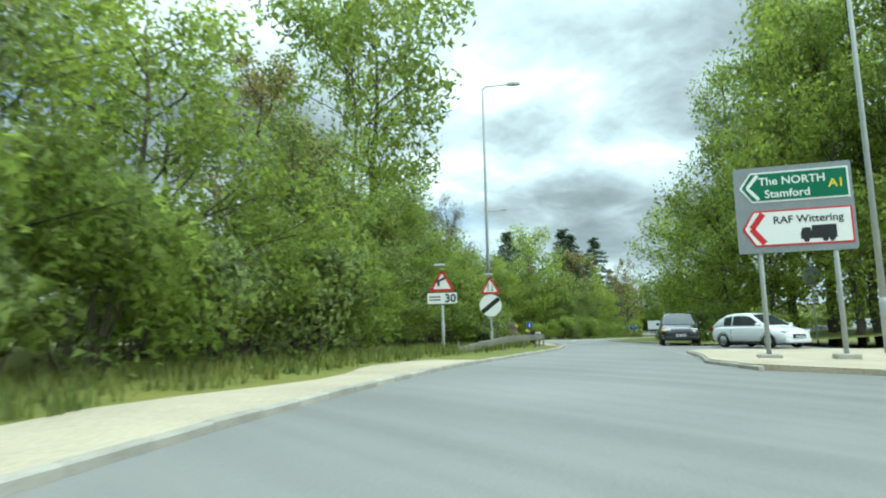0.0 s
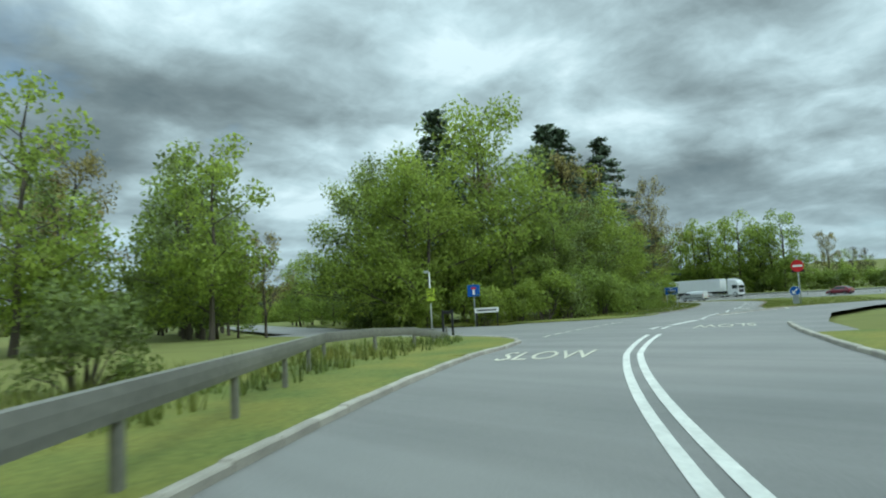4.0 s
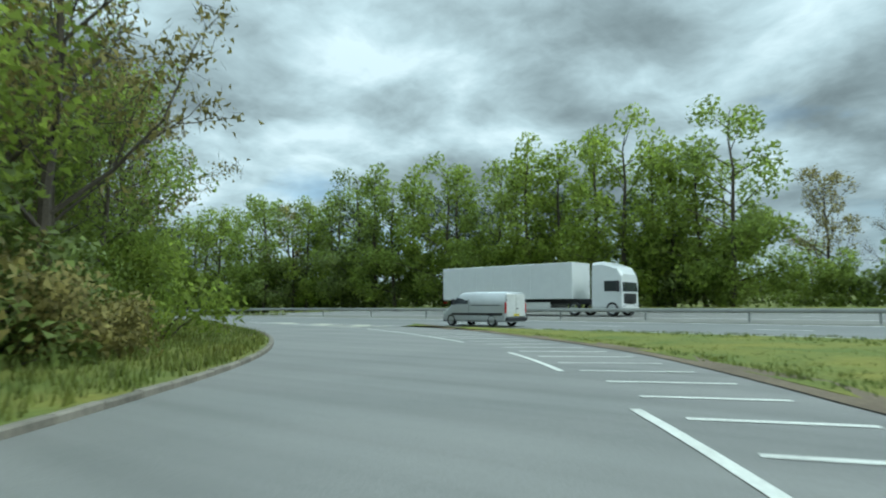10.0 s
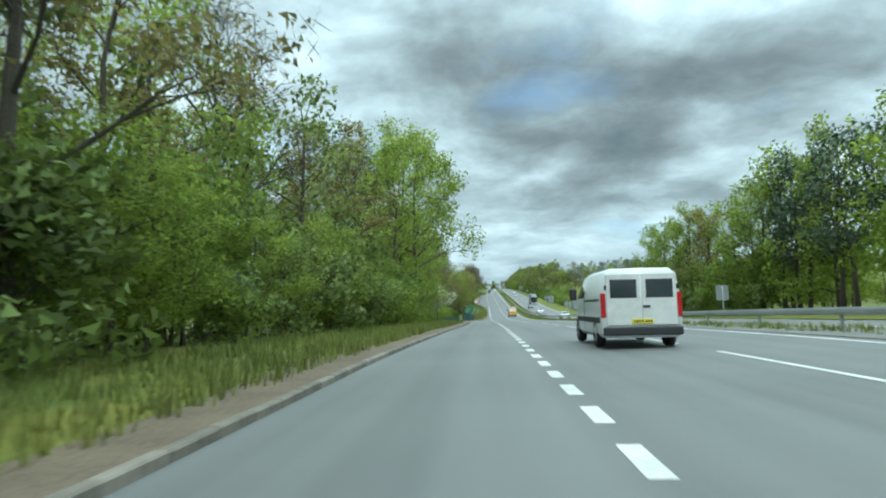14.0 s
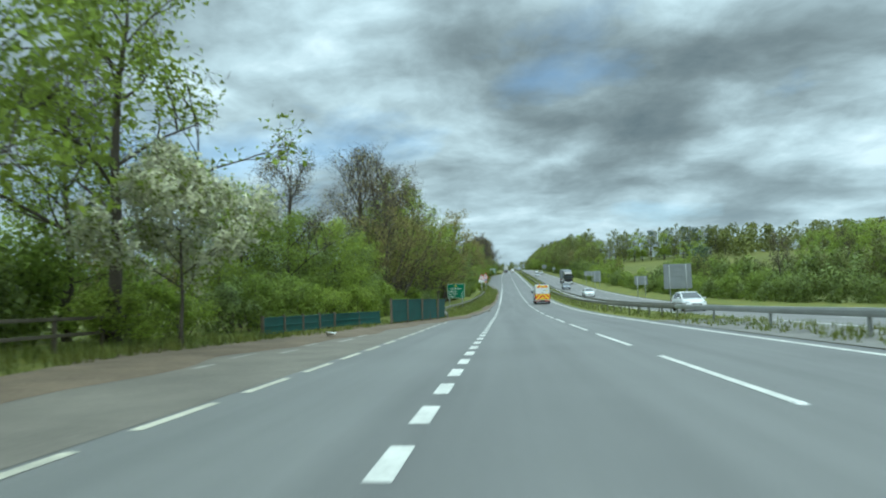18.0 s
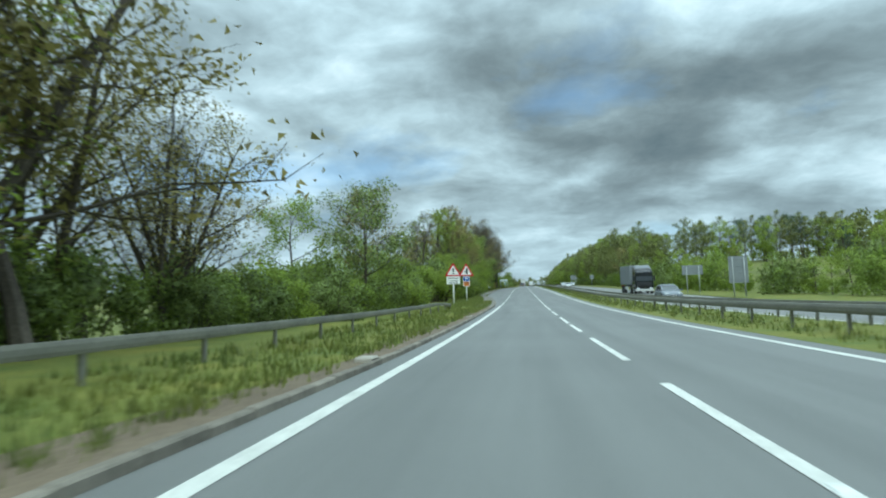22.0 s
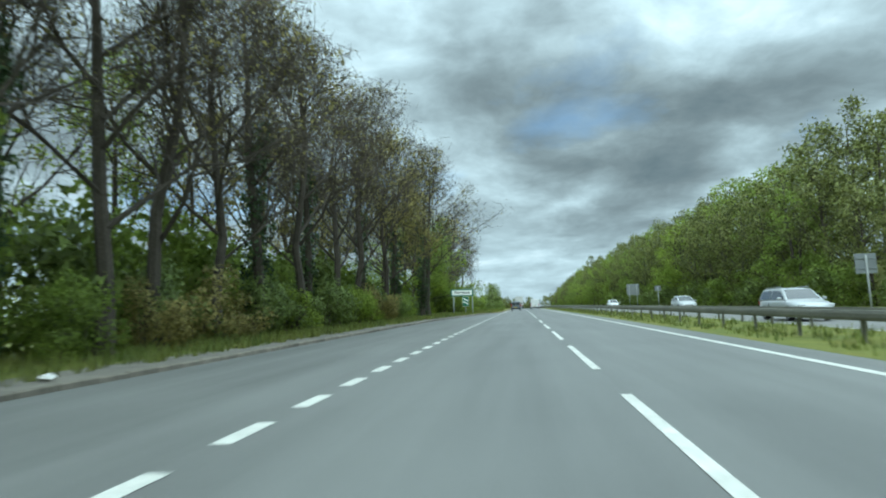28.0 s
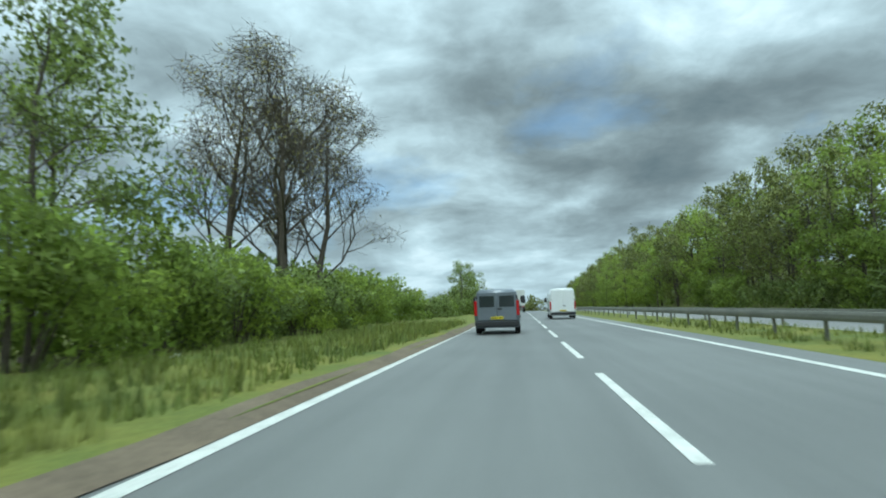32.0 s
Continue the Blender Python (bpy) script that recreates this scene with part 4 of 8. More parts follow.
kerb_line("kerb_slip_east", [slip(q, -slip_edge(q, 3) - 0.06)[:2] for q in frange(6.7, 13.0, 0.2)], "pale concrete kerb stones below the grass bank", KERB_PALE)
kerb_line("kerb_island", isl[:6], "low concrete kerb stones round the traffic island", KERB_PALE)


# ---- barriers ----
def barrier(name, pts, label, rail_z=0.58, mat=STEEL, step=3.2, posts=True, size=(0.05, 0.10), ramp=0):
    """A box-beam safety barrier on posts through points in plan, its height following the land; ramp: 1 start, 2 end, 3 both dip to the ground."""
    b = thing(name, label, "barrier", kind="")
    pts = [Vector(p) for p in pts]
    dense = [pts[0]]
    for a, c in zip(pts, pts[1:]):
        n = max(1, int((c - a).length / step))
        dense += [a + (c - a) * (i + 1) / n for i in range(n)]
    s = Shell()
    rings = []
    for i, p in enumerate(dense):
        d = (dense[min(i + 1, len(dense) - 1)] - dense[max(i - 1, 0)]).normalized()
        nx_, ny_ = -d.y, d.x
        drop = 0.0
        if ramp & 1 and i < 3:
            drop = (0.42, 0.25, 0.08)[i]
        if ramp & 2 and i > len(dense) - 4:
            drop = (0.42, 0.25, 0.08)[len(dense) - 1 - i]
        z = level(p.y) + lift(p.x, p.y) + 0.06 + rail_z - drop
        w, h = size
        rings.append([(p.x + nx_ * a, p.y + ny_ * a, z + c) for a, c in ((-w, -h), (w, -h), (w * 1.25, -h * 0.4), (w * 1.25, h * 0.4), (w, h), (-w, h), (-w * 1.25, h * 0.4), (-w * 1.25, -h * 0.4))])
    s.loft(rings)
    part("rail", s, mat, b)
    if posts:
        me = Shell().box(-0.035, 0.035, -0.06, 0.06, -0.25, rail_z - 0.07, 0.012).mesh("post", mat)
        for i, p in enumerate(dense):
            d = dense[min(i + 1, len(dense) - 1)] - dense[max(i - 1, 0)]
            part("post", me, None, b, at=pose(p.x, p.y, level(p.y) + lift(p.x, p.y) + 0.05, 0, 0, math.degrees(math.atan2(-d.x, d.y))))
    return b


barrier("median_barrier", [(MEDIAN + bend(y), y) for y in frange(-330, -10, 6)], "galvanised box-beam safety barrier on steel posts in the central grass", size=(0.09, 0.115))
# from here north the rail's shaded side is put into a darker colour
barrier("median_barrier", [(MEDIAN + bend(y), y) for y in frange(-10, 700, 10)], "galvanised box-beam safety barrier on steel posts in the central grass, shade put into its colour", mat=OLD_SHADED_STEEL, size=(0.09, 0.115))
barrier("median_barrier_far", [(9.6, y) for y in frange(-4, 700, 10)], "dull steel safety barrier facing the southbound carriageway", mat=OLD_SHADED_STEEL)
barrier("verge_barrier", [(-5.6, 1), (-6.6, 8), (-7.0, 20), (-6.4, 45), (-5.9, 75), (-5.9, 97), (-6.8, 101)], "grey steel safety barrier along the grass verge", ramp=3, mat=OLD_SHADED_STEEL)
barrier("slip_barrier", [(-158.0, -243.3), (-156.4, -242.8), (-154.5, -242.2), (-152.0, -241.2), (-149.6, -239.8), (-147.2, -238.0), (-144.4, -235.9), (-142.7, -234.1), (-140.9, -232.2)], "weathered grey safety barrier beside the approach road", rail_z=0.52, mat=OLD_SHADED_STEEL, size=(0.05, 0.13), ramp=1)
barrier("low_barrier", [(-134.5, -226.2), (-132.2, -225.2), (-126.5, -220.2), (-121.0, -213.4), (-117.6, -209.0), (-115.2, -207.8), (-113.2, -207.1), (-111.8, -206.4), (-110.0, -205.1)], "old grey rail on black timber posts round the corner", rail_z=0.6, mat=OLD_SHADED_STEEL, size=(0.05, 0.12), step=2.2, ramp=2)
# east side hedge fence
def rail_fence(pts, label):
    """A timber fence of two rails on posts."""
    t = thing("rail_fence", label, "fence")
    pts = [Vector(p) for p in pts]
    me = Shell().box(-0.06, 0.06, -0.05, 0.05, -0.4, 1.02, 0.015).mesh("post", TIMBER)
    for a, b in zip(pts, pts[1:]):
        n = max(1, round((b - a).length / 2.7))
        for k in range(n):
            p, q = a.lerp(b, k / n), a.lerp(b, (k + 1) / n)
            ang = math.degrees(math.atan2(q.y - p.y, q.x - p.x))
            rise = math.degrees(math.atan2(level(q.y) - level(p.y), (q - p).length))
            m = pose(p.x, p.y, level(p.y) + 0.1, 0, 0, ang)
            part("post", me, None, t, at=m)
            for z in (0.42, 0.86):
                part("rail", Shell().box(0, (q - p).length, -0.09, -0.05, z, z + 0.1, 0.01), TIMBER, t, at=m @ pose(0, 0, 0, 0, -rise, 0))
    part("post", me, None, t, at=pose(pts[-1].x, pts[-1].y, level(pts[-1].y) + 0.1))
    return t


rail_fence([(-11.9, -63), (-12.1, -48), (-12.8, -34), (-14.3, -21.5)], "weathered two-rail timber fence along the edge of the wood")


# ---- trees ----
rng = random.Random(7)


def cards(centres, spread, n, size, seed, flatten=0.85, shape=0.55):
    """n small leaf clumps scattered round the centres, as bent diamonds."""
    g = np.random.default_rng(seed)
    c = np.asarray(centres, float)
    pick = g.integers(0, len(c), n)
    rad = np.asarray(spread, float)[pick] if np.ndim(spread) else np.full(n, spread)
    p = g.normal(size=(n, 3))
    p /= np.linalg.norm(p, axis=1)[:, None]
    p *= (rad * g.random(n) ** 0.45)[:, None]
    p[:, 2] *= flatten
    p += c[pick]
    u = g.normal(size=(n, 3))
    u /= np.linalg.norm(u, axis=1)[:, None]
    w = np.cross(u, g.normal(size=(n, 3)))
    w /= np.linalg.norm(w, axis=1)[:, None]
    out = (p - c[pick]) / rad[:, None] + 0.9 * (p - c.mean(0)) / (c.std(0).mean() * 2 + 1e-6) + [0, 0, 0.35]
    out /= np.linalg.norm(out, axis=1)[:, None] + 1e-9
    a = size * (0.65 + 0.8 * g.random(n))[:, None]
    b = a * shape
    flip = np.sign(np.sum(np.cross(u, w) * out, axis=1))[:, None]
    w = w * flip
    v = np.stack([p - u * a * 0.9 - w * b * 0.6, p + u * a * 0.9 - w * b * 0.25, p - u * a * 0.1 + w * b * 1.15], 1).reshape(-1, 3)
    s = Shell()
    s.v, s.f = v.tolist(), np.arange(3 * n).reshape(-1, 3).tolist()
    s.soft = np.repeat(out + 0.35 * np.cross(u, w), 3, axis=0)
    return s


def twigs(tips, spread, n, length, seed):
    """Fine twigs round the ends of the limbs, as long slivers."""
    sh = cards(tips, spread, n, length, seed, 1.0, 0.035)
    sh.soft = None
    return sh


def leaf_mesh(name, sh, mat):
    """A mesh of leaves, shaded along the round of their clump."""
    me = sh.mesh(name, mat, fix=False)
    nn = sh.soft / (np.linalg.norm(sh.soft, axis=1)[:, None] + 1e-9)
    me.polygons.foreach_set("use_smooth", [True] * len(me.polygons))
    me.normals_split_custom_set_from_vertices(nn.tolist())
    return me


def skeleton_of(h, seed, clear=0.25, limbs=9, levels=3, spread=0.45, lean=0.05, r=None, up=0.5, split=3):
    """Trunk and limbs of a tree h metres high: the shell, and the places where foliage hangs."""
    g = random.Random(seed)
    s, tips = Shell(), []
    r = r or h * 0.0125
    top = Vector((g.uniform(-lean, lean) * h, g.uniform(-lean, lean) * h, h * 0.9))
    trunk = [Vector((0, 0, -0.3))] + [top * f + Vector((g.uniform(-1, 1), g.uniform(-1, 1), 0)) * h * 0.012 for f in (0.12, 0.3, 0.5, 0.7, 0.86, 1.0)]
    s.tube(trunk, [r * 1.35, r, r * 0.85, r * 0.68, r * 0.48, r * 0.28, r * 0.08], 7)

    def grow(p, d, length, rad, lev):
        bend_ = Vector((g.uniform(-1, 1), g.uniform(-1, 1), g.uniform(-0.2, 0.7))) * 0.28
        m = p + d * length * 0.5
        e = m + (d + bend_).normalized() * length * 0.5
        if lev > 0:
            s.tube([p, m, e], [rad, rad * 0.75, rad * 0.4], 5 if lev > 1 else 3, cap=False)
        else:
            s.tube([p, e], [rad, rad * 0.3], 3, cap=False)
        tips.append(e)
        if lev > 1:
            tips.append(m)
        if lev <= 0:
            return
        for k in range(split):
            dd = (d + Vector((g.uniform(-1, 1), g.uniform(-1, 1), g.uniform(-0.45, 0.9))) * 0.85).normalized()
            grow(m.lerp(e, k / max(split - 1, 1)), dd, length * g.uniform(0.5, 0.68), rad * 0.5, lev - 1)

    for k in range(limbs):
        f = clear + (0.95 - clear) * (k + 0.5 * g.random()) / limbs
        i = min(int(f * 6), 5)
        p = trunk[i].lerp(trunk[i + 1], f * 6 - i) if i < 6 else trunk[-1]
        p = top * f
        a = k * 2.4 + g.uniform(-0.5, 0.5)
        d = Vector((math.cos(a), math.sin(a), up + 0.8 * f * f)).normalized()
        grow(p, d, h * spread * (1.05 - 0.7 * f) * g.uniform(0.8, 1.1), r * (0.5 - 0.3 * f), levels - 1)
    return s, tips


def tree_parts(kind, v):
    """(height, [(name, shell, material, label)]) of one tree or shrub."""
    coarse, far_off, v = v >= 10, v >= 20, v % 10
    seed = v * 31 + sum(map(ord, kind))
    N = lambda n: n * 2 // 5 if far_off else n * 3 // 5 if coarse else n
    S = lambda k: k * 1.45 if far_off else k * 1.25 if coarse else k
    lev = 1 if coarse else 0
    if kind == "leafy":
        h = 12
        sk, tips = skeleton_of(h, seed, 0.12, 13, 2 - lev, 0.36, up=0.25)
        g = random.Random(seed)
        low = [Vector((g.uniform(-2.2, 2.2), g.uniform(-2.2, 2.2), g.uniform(1.2, 5))) for _ in range(16)]
        return h, [("trunk", sk, BARK, ""), ("crown", cards(tips + low, 1.15, N(7600), S(0.13), seed), LEAF[(0, 1, 2, 0)[v % 4]], "")]
    if kind == "oak":
        h = 14
        sk, tips = skeleton_of(h, seed, 0.28, 10, 3 - lev, 0.42, up=0.35)
        return h, [("trunk", sk, BARK, ""), ("crown", cards([p for p in tips if p.z > 2.5], 0.85, N(5600), S(0.145), seed), LEAF[(1, 0, 3)[v % 3]], "")]
    if kind == "grand":
        h = 20
        sk, tips = skeleton_of(h, seed, 0.2, 15, 3 - lev, 0.23, up=0.45)
        g = random.Random(seed)
        low = [Vector((g.uniform(-3.5, 3.5), g.uniform(-3.5, 3.5), g.uniform(2, 8))) for _ in range(26)]
        return h, [("trunk", sk, BARK, ""), ("crown", cards([p for p in tips if p.z > 1.2] + low, 1.2, N(11500), S(0.135), seed), LEAF[(0, 1, 0)[v % 3]], "")]
    if kind == "tall":
        h = 18
        sk, tips = skeleton_of(h, seed, 0.2, 15, 2 - lev, 0.20, up=0.5)
        g = random.Random(seed)
        low = [Vector((g.uniform(-2, 2), g.uniform(-2, 2), g.uniform(1.5, 6))) for _ in range(8)]
        return h, [("trunk", sk, BARK, ""), ("crown", cards(tips + low, 1.35, N(5200), S(0.2), seed), LEAF[(0, 1, 0)[v % 3]], "")]
    if kind == "half":
        h = 13
        sk, tips = skeleton_of(h, seed, 0.2, 12, 4 - lev, 0.27, up=0.75)
        return h, [("trunk", sk, BARK, ""), ("crown", cards(tips, 0.6, N(4600), S(0.105), seed), LEAF[(3, 0, 3)[v % 3]], ""), ("twig_spray", twigs(tips, 0.55, N(1300), 0.3, seed + 2), TWIG, "")]
    if kind == "wood":
        h = 13
        sk, tips = skeleton_of(h, seed, 0.15, 12, 4 - lev, 0.29, up=0.65)
        g = random.Random(seed)
        low = [Vector((g.uniform(-2, 2), g.uniform(-2, 2), g.uniform(1, 5))) for _ in range(14)]
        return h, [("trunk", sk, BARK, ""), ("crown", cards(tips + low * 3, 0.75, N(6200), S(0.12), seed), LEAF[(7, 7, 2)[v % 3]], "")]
    if kind == "bare":
        h = 12
        sk, tips = skeleton_of(h, seed, 0.22, 12, 4 - lev, 0.29, up=0.95, split=4)
        return h, [("trunk", sk, BARK, ""), ("crown", cards(tips, 0.4, N(1500), S(0.058), seed), LEAF[3], "thin scatter of opening buds"), ("twig_spray", twigs(tips, 0.6, N(3200), 0.34, seed + 2), TWIG, "haze of fine bare twigs")]
    if kind == "ivy":
        h = 16
        sk, tips = skeleton_of(h, seed, 0.4, 9, 4 - lev, 0.28, up=0.8)
        g = random.Random(seed)
        col = [Vector((g.uniform(-0.25, 0.25), g.uniform(-0.25, 0.25), z)) for z in frange(0.3, 8.5, 0.25)]
        return h, [("trunk", sk, BARK, ""), ("ivy_sleeve", cards(col, 0.5, 1900, 0.11, seed), LEAF[6], "dark ivy round the trunk"), ("crown", cards(tips, 0.5, 1200, 0.11, seed + 1), LEAF[3], "sparse new leaves"), ("twig_spray", twigs(tips, 0.6, 2600, 0.36, seed + 2), TWIG, "haze of fine bare twigs")]
    if kind == "willow":
        h = 10
        s, tips = Shell(), []
        g = random.Random(seed)
        for k in range(6):
            sk, tp = skeleton_of(h * g.uniform(0.8, 1.05), seed + k, 0.15, 8, 3, 0.26 if v >= 5 else 0.22, lean=0.0, r=0.11, up=0.9)
            m = pose(g.uniform(-0.7, 0.7), g.uniform(-0.7, 0.7), 0, g.uniform(-22, 22), g.uniform(-22, 22), g.uniform(0, 360))
            s.add([m @ Vector(p) for p in sk.v], sk.f)
            tips += [m @ p for p in tp]
        if v >= 5:
            return h, [("trunk", s, BARK, ""), ("crown", cards(tips, 0.55, 9000, 0.07, seed, 1.3, 0.45), LEAF[(0, 3)[v % 2]], "sparse narrow new leaves")]
        return h, [("trunk", s, BARK, ""), ("crown", cards(tips, 0.6, N(8500), S(0.085), seed), LEAF[(0, 3)[v % 2]], "")]
    if kind == "bush":
        h = 3.2
        g = random.Random(seed)
        sk = Shell()
        cs, rs = [], []
        for k in range(16):
            a, d = g.uniform(0, 6.28), g.uniform(0.2, 1.5)
            p = Vector((d * math.cos(a), d * math.sin(a), g.uniform(0.5, 2.6) * (1.1 - 0.3 * d)))
            cs.append(p)
            rs.append(g.uniform(0.45, 0.85))
            sk.tube([(0.2 * math.cos(a), 0.2 * math.sin(a), -0.2), p * 0.55, p], [0.03, 0.02, 0.008], 4, cap=False)
        return h, [("stem", sk, BARK, ""), ("foliage", cards(cs, rs, N(3400), S(0.083), seed), LEAF[(2, 1, 0, 2, 3)[v % 5]], "")]
    if kind == "fir":
        h = 19
        sk = Shell()
        sk.tube([(0, 0, -0.3), (0, 0, h * 0.5), (0, 0, h)], [0.24, 0.14, 0.02], 7)
        g = random.Random(seed)
        cs, rs = [], []
        for z in frange(2.5, h - 0.3, 0.42):
            n = 4
            rr = ((h - z) * 0.21 + 0.35) * g.uniform(0.7, 1.15)
            for k in range(n):
                a = g.uniform(0, 6.28)
                tip = Vector((rr * math.cos(a), rr * math.sin(a), z - g.uniform(0.15, 0.45) * rr))
                sk.tube([(0, 0, z), tip], [0.035, 0.01], 3, cap=False)
                for f in (0.35, 0.6, 0.85, 1.0):
                    cs.append(Vector((0, 0, z)).lerp(tip, f))
                    rs.append(0.38)
        return h, [("trunk", sk, BARK, ""), ("foliage", cards(cs, rs, 4200, 0.20, seed, 0.6), LEAF[4], "")]
    if kind == "pine":
        h = 15
        sk, tips = skeleton_of(h, seed, 0.3, 14, 2, 0.2, up=0.35)
        return h, [("trunk", sk, BARK, ""), ("foliage", cards(tips, 1.15, 2600, 0.19, seed, 0.8), LEAF[4], "")]
    if kind == "blossom":
        h = 5.2
        sk, tips = skeleton_of(h, seed, 0.3, 10, 3 - lev, 0.45, up=0.45)
        return h, [("trunk", sk, BARK, ""), ("blossom", cards(tips, 0.55, 9500, 0.095, seed), LEAF[5], ""), ("foliage", cards(tips, 0.55, 2600, 0.085, seed + 3), LEAF[0], "")]
    raise ValueError(kind)


LABELS = {
    "leafy": ("deciduous tree in fresh spring leaf down to the ground", "tree"),
    "grand": ("large beech in fresh spring leaf with branches near the ground", "tree"),
    "oak": ("spreading deciduous tree in young green leaf", "tree"),
    "tall": ("tall slender tree in bright new leaf", "tree"),
    "half": ("deciduous tree with sparse opening leaves", "tree"),
    "wood": ("oak with dull opening leaves at a wood's edge", "tree"),
    "bare": ("leafless tree with fine bare twigs", "tree"),
    "ivy": ("tall bare tree with an ivy-clad trunk", "tree"),
    "willow": ("many-stemmed willow with thin yellowish leaf", "tree"),
    "bush": ("dense hedgerow shrub on the verge", "shrub"),
    "fir": ("tall dark conifer rising above the wood", "tree"),
    "pine": ("dark pine with a flat crown", "tree"),
    "blossom": ("small tree covered in white blossom", "tree"),
}
NAMES = {"leafy": "tree", "grand": "tree", "oak": "tree", "tall": "tree", "half": "tree", "wood": "tree", "bare": "bare_tree", "ivy": "ivy_tree", "willow": "willow_tree", "bush": "shrub", "fir": "conifer", "pine": "pine_tree", "blossom": "blossom_tree"}
proto = {}


def plant(kind, x, y, h=None, v=0, wide=1.0, z=None, turn=None):
    """Set a tree or shrub of height h on the land."""
    key = (kind, v)
    if z is None:
        z = max(ground_height(x, y), level(y)) if -15 < x < 27 else ground_height(x, y)
    if turn is None:
        turn = rng.uniform(0, 360)
    if key not in proto:
        nat, pieces = tree_parts(kind, v)
        lab, cat = LABELS[kind]
        ob = thing(NAMES[kind], lab, cat, group="roadside trees" if cat == "tree" else "hedgerow shrubs")
        for name, sh, mat, l in pieces:
            piece = part(name, leaf_mesh(name, sh, mat) if sh.soft is not None else sh.mesh(name, mat, fix=False), None, ob, l)
            if name == "twig_spray":
                tagged(piece, kind="stuff")
        proto[key] = (ob, nat, None)
        k = (h or nat) / nat
        ob.matrix_basis = pose(x, y, z, 0, 0, turn) @ Matrix.Diagonal((k * wide, k * wide, k, 1))
        proto[key] = (ob, nat, (k * wide, k * wide, k))
        return ob
    ob, nat, s0 = proto[key]
    k = (h or nat) / nat
    return copy_thing(ob, pose(x, y, z, 0, 0, turn) @ Matrix.Diagonal((k * wide / s0[0], k * wide / s0[1], k / s0[2], 1)))


def grove(pts, step, kinds, h, jitter=1.5, variants=3, wide=1.0, back=False):
    """Trees along a line of points, of mixed kinds, h = (low, high)."""
    pts = [Vector(p) for p in pts]
    carry = 0.0
    for a, b in zip(pts, pts[1:]):
        d = b - a
        while carry < d.length:
            p = a + d * (carry / d.length) + Vector((rng.uniform(-jitter, jitter), rng.uniform(-jitter, jitter)))
            plant(rng.choice(kinds), p.x, p.y, rng.uniform(*h), rng.randrange(variants) + (10 if back else 0), wide)
            carry += step * rng.uniform(0.8, 1.25)
        carry -= d.length


def belt(pts, step, kinds, h, jitter, label, wide=1.0):
    """A belt of trees too far off to tell apart, as one mass."""
    sets = {}
    pts = [Vector(p) for p in pts]
    carry = 0.0
    for a, b in zip(pts, pts[1:]):
        d = b - a
        while carry < d.length:
            p = a + d * (carry / d.length) + Vector((rng.uniform(-jitter, jitter), rng.uniform(-jitter, jitter)))
            kind, v = rng.choice(kinds), 20 + rng.randrange(2)
            if (kind, v) not in stock:
                stock[kind, v] = tree_parts(kind, v)
            nat, pieces = stock[kind, v]
            k = rng.uniform(*h) / nat
            m = np.array(pose(p.x, p.y, ground_height(p.x, p.y), 0, 0, rng.uniform(0, 360)) @ Matrix.Diagonal((k * wide, k * wide, k, 1)))
            for name, sh, mat, _l in pieces:
                if name == "stem":
                    continue
                vv, ff, nr = sets.setdefault(mat.name, (mat, [], [], []))[1:]
                base = len(vv)
                vv += (np.asarray(sh.v) @ m[:3, :3].T + m[:3, 3]).tolist()
                ff += [tuple(i + base for i in f) for f in sh.f]
                nr.append(sh.soft @ m[:3, :3].T if sh.soft is not None else np.zeros((len(sh.v), 3)))
            carry += step * rng.uniform(0.8, 1.25)
        carry -= d.length
    s, mats, which, nrs = Shell(), [], [], []
    for i, (mat, vv, ff, nr) in enumerate(sets.values()):
        s.add(vv, ff)
        nrs += nr
        mats.append(mat)
        which += [i] * len(ff)
    me = s.mesh("tree_belt", mats[0], fix=False)
    for mat in mats[1:]:
        me.materials.append(mat)
    me.polygons.foreach_set("material_index", which)
    me.polygons.foreach_set("use_smooth", [True] * len(which))
    nn = np.concatenate(nrs)
    me.normals_split_custom_set_from_vertices((nn / (np.linalg.norm(nn, axis=1)[:, None] + 1e-9)).tolist())
    tagged(part("tree_belt", me, None), label, "trees", kind="stuff")


stock = {}


def sl(t, o):
    return slip(ST(t), o)[:2]


# approach road: thick shrubs and trees to the left
grove([sl(-0.8, 9), sl(0.5, 8.6), sl(1.25, 9.5)], 2.0, ["bush"], (3.4, 5.4), 0.8, 3)
grove([sl(-0.5, 12), sl(0.4, 12), sl(1.2, 12.5)], 3.2, ["leafy"], (8, 11), 1.0, 4)
grove([sl(0.2, 17), sl(1.2, 17)], 4.5, ["leafy", "half"], (11, 14), 1.2, 3, back=True)
plant("oak", -149.4, -225, 26, 0, 0.95)
plant("oak", -152.5, -228, 22, 1, 0.7)
grove([(-166, -244), (-158, -238.8), (-152.3, -235.2), (-148.6, -231.6), (-145, -227.8)], 1.7, ["leafy", "leafy", "bush"], (3.2, 4.6), 0.5, 4, 1.25)
grove([(-163.5, -239), (-157, -235.3), (-151, -231), (-147, -226.5)], 2.6, ["leafy"], (7, 9.5), 0.8, 4)
grove([(-162.5, -234.5), (-157, -231)], 3.2, ["half"], (11, 13), 0.8, 3)
grove([(-149.4, -236.2), (-146.6, -233.0), (-144.2, -229.8)], 1.3, ["bush"], (2.6, 3.4), 0.3, 2)
grove([(-146.5, -230.5), (-143, -225.5), (-138, -220)], 2.4, ["leafy", "bush"], (5, 8), 0.6, 4)
grove([(-141, -226.8), (-137, -222.5), (-130, -216), (-122, -210)], 2.6, ["bush"], (1.6, 2.8), 0.6, 3)
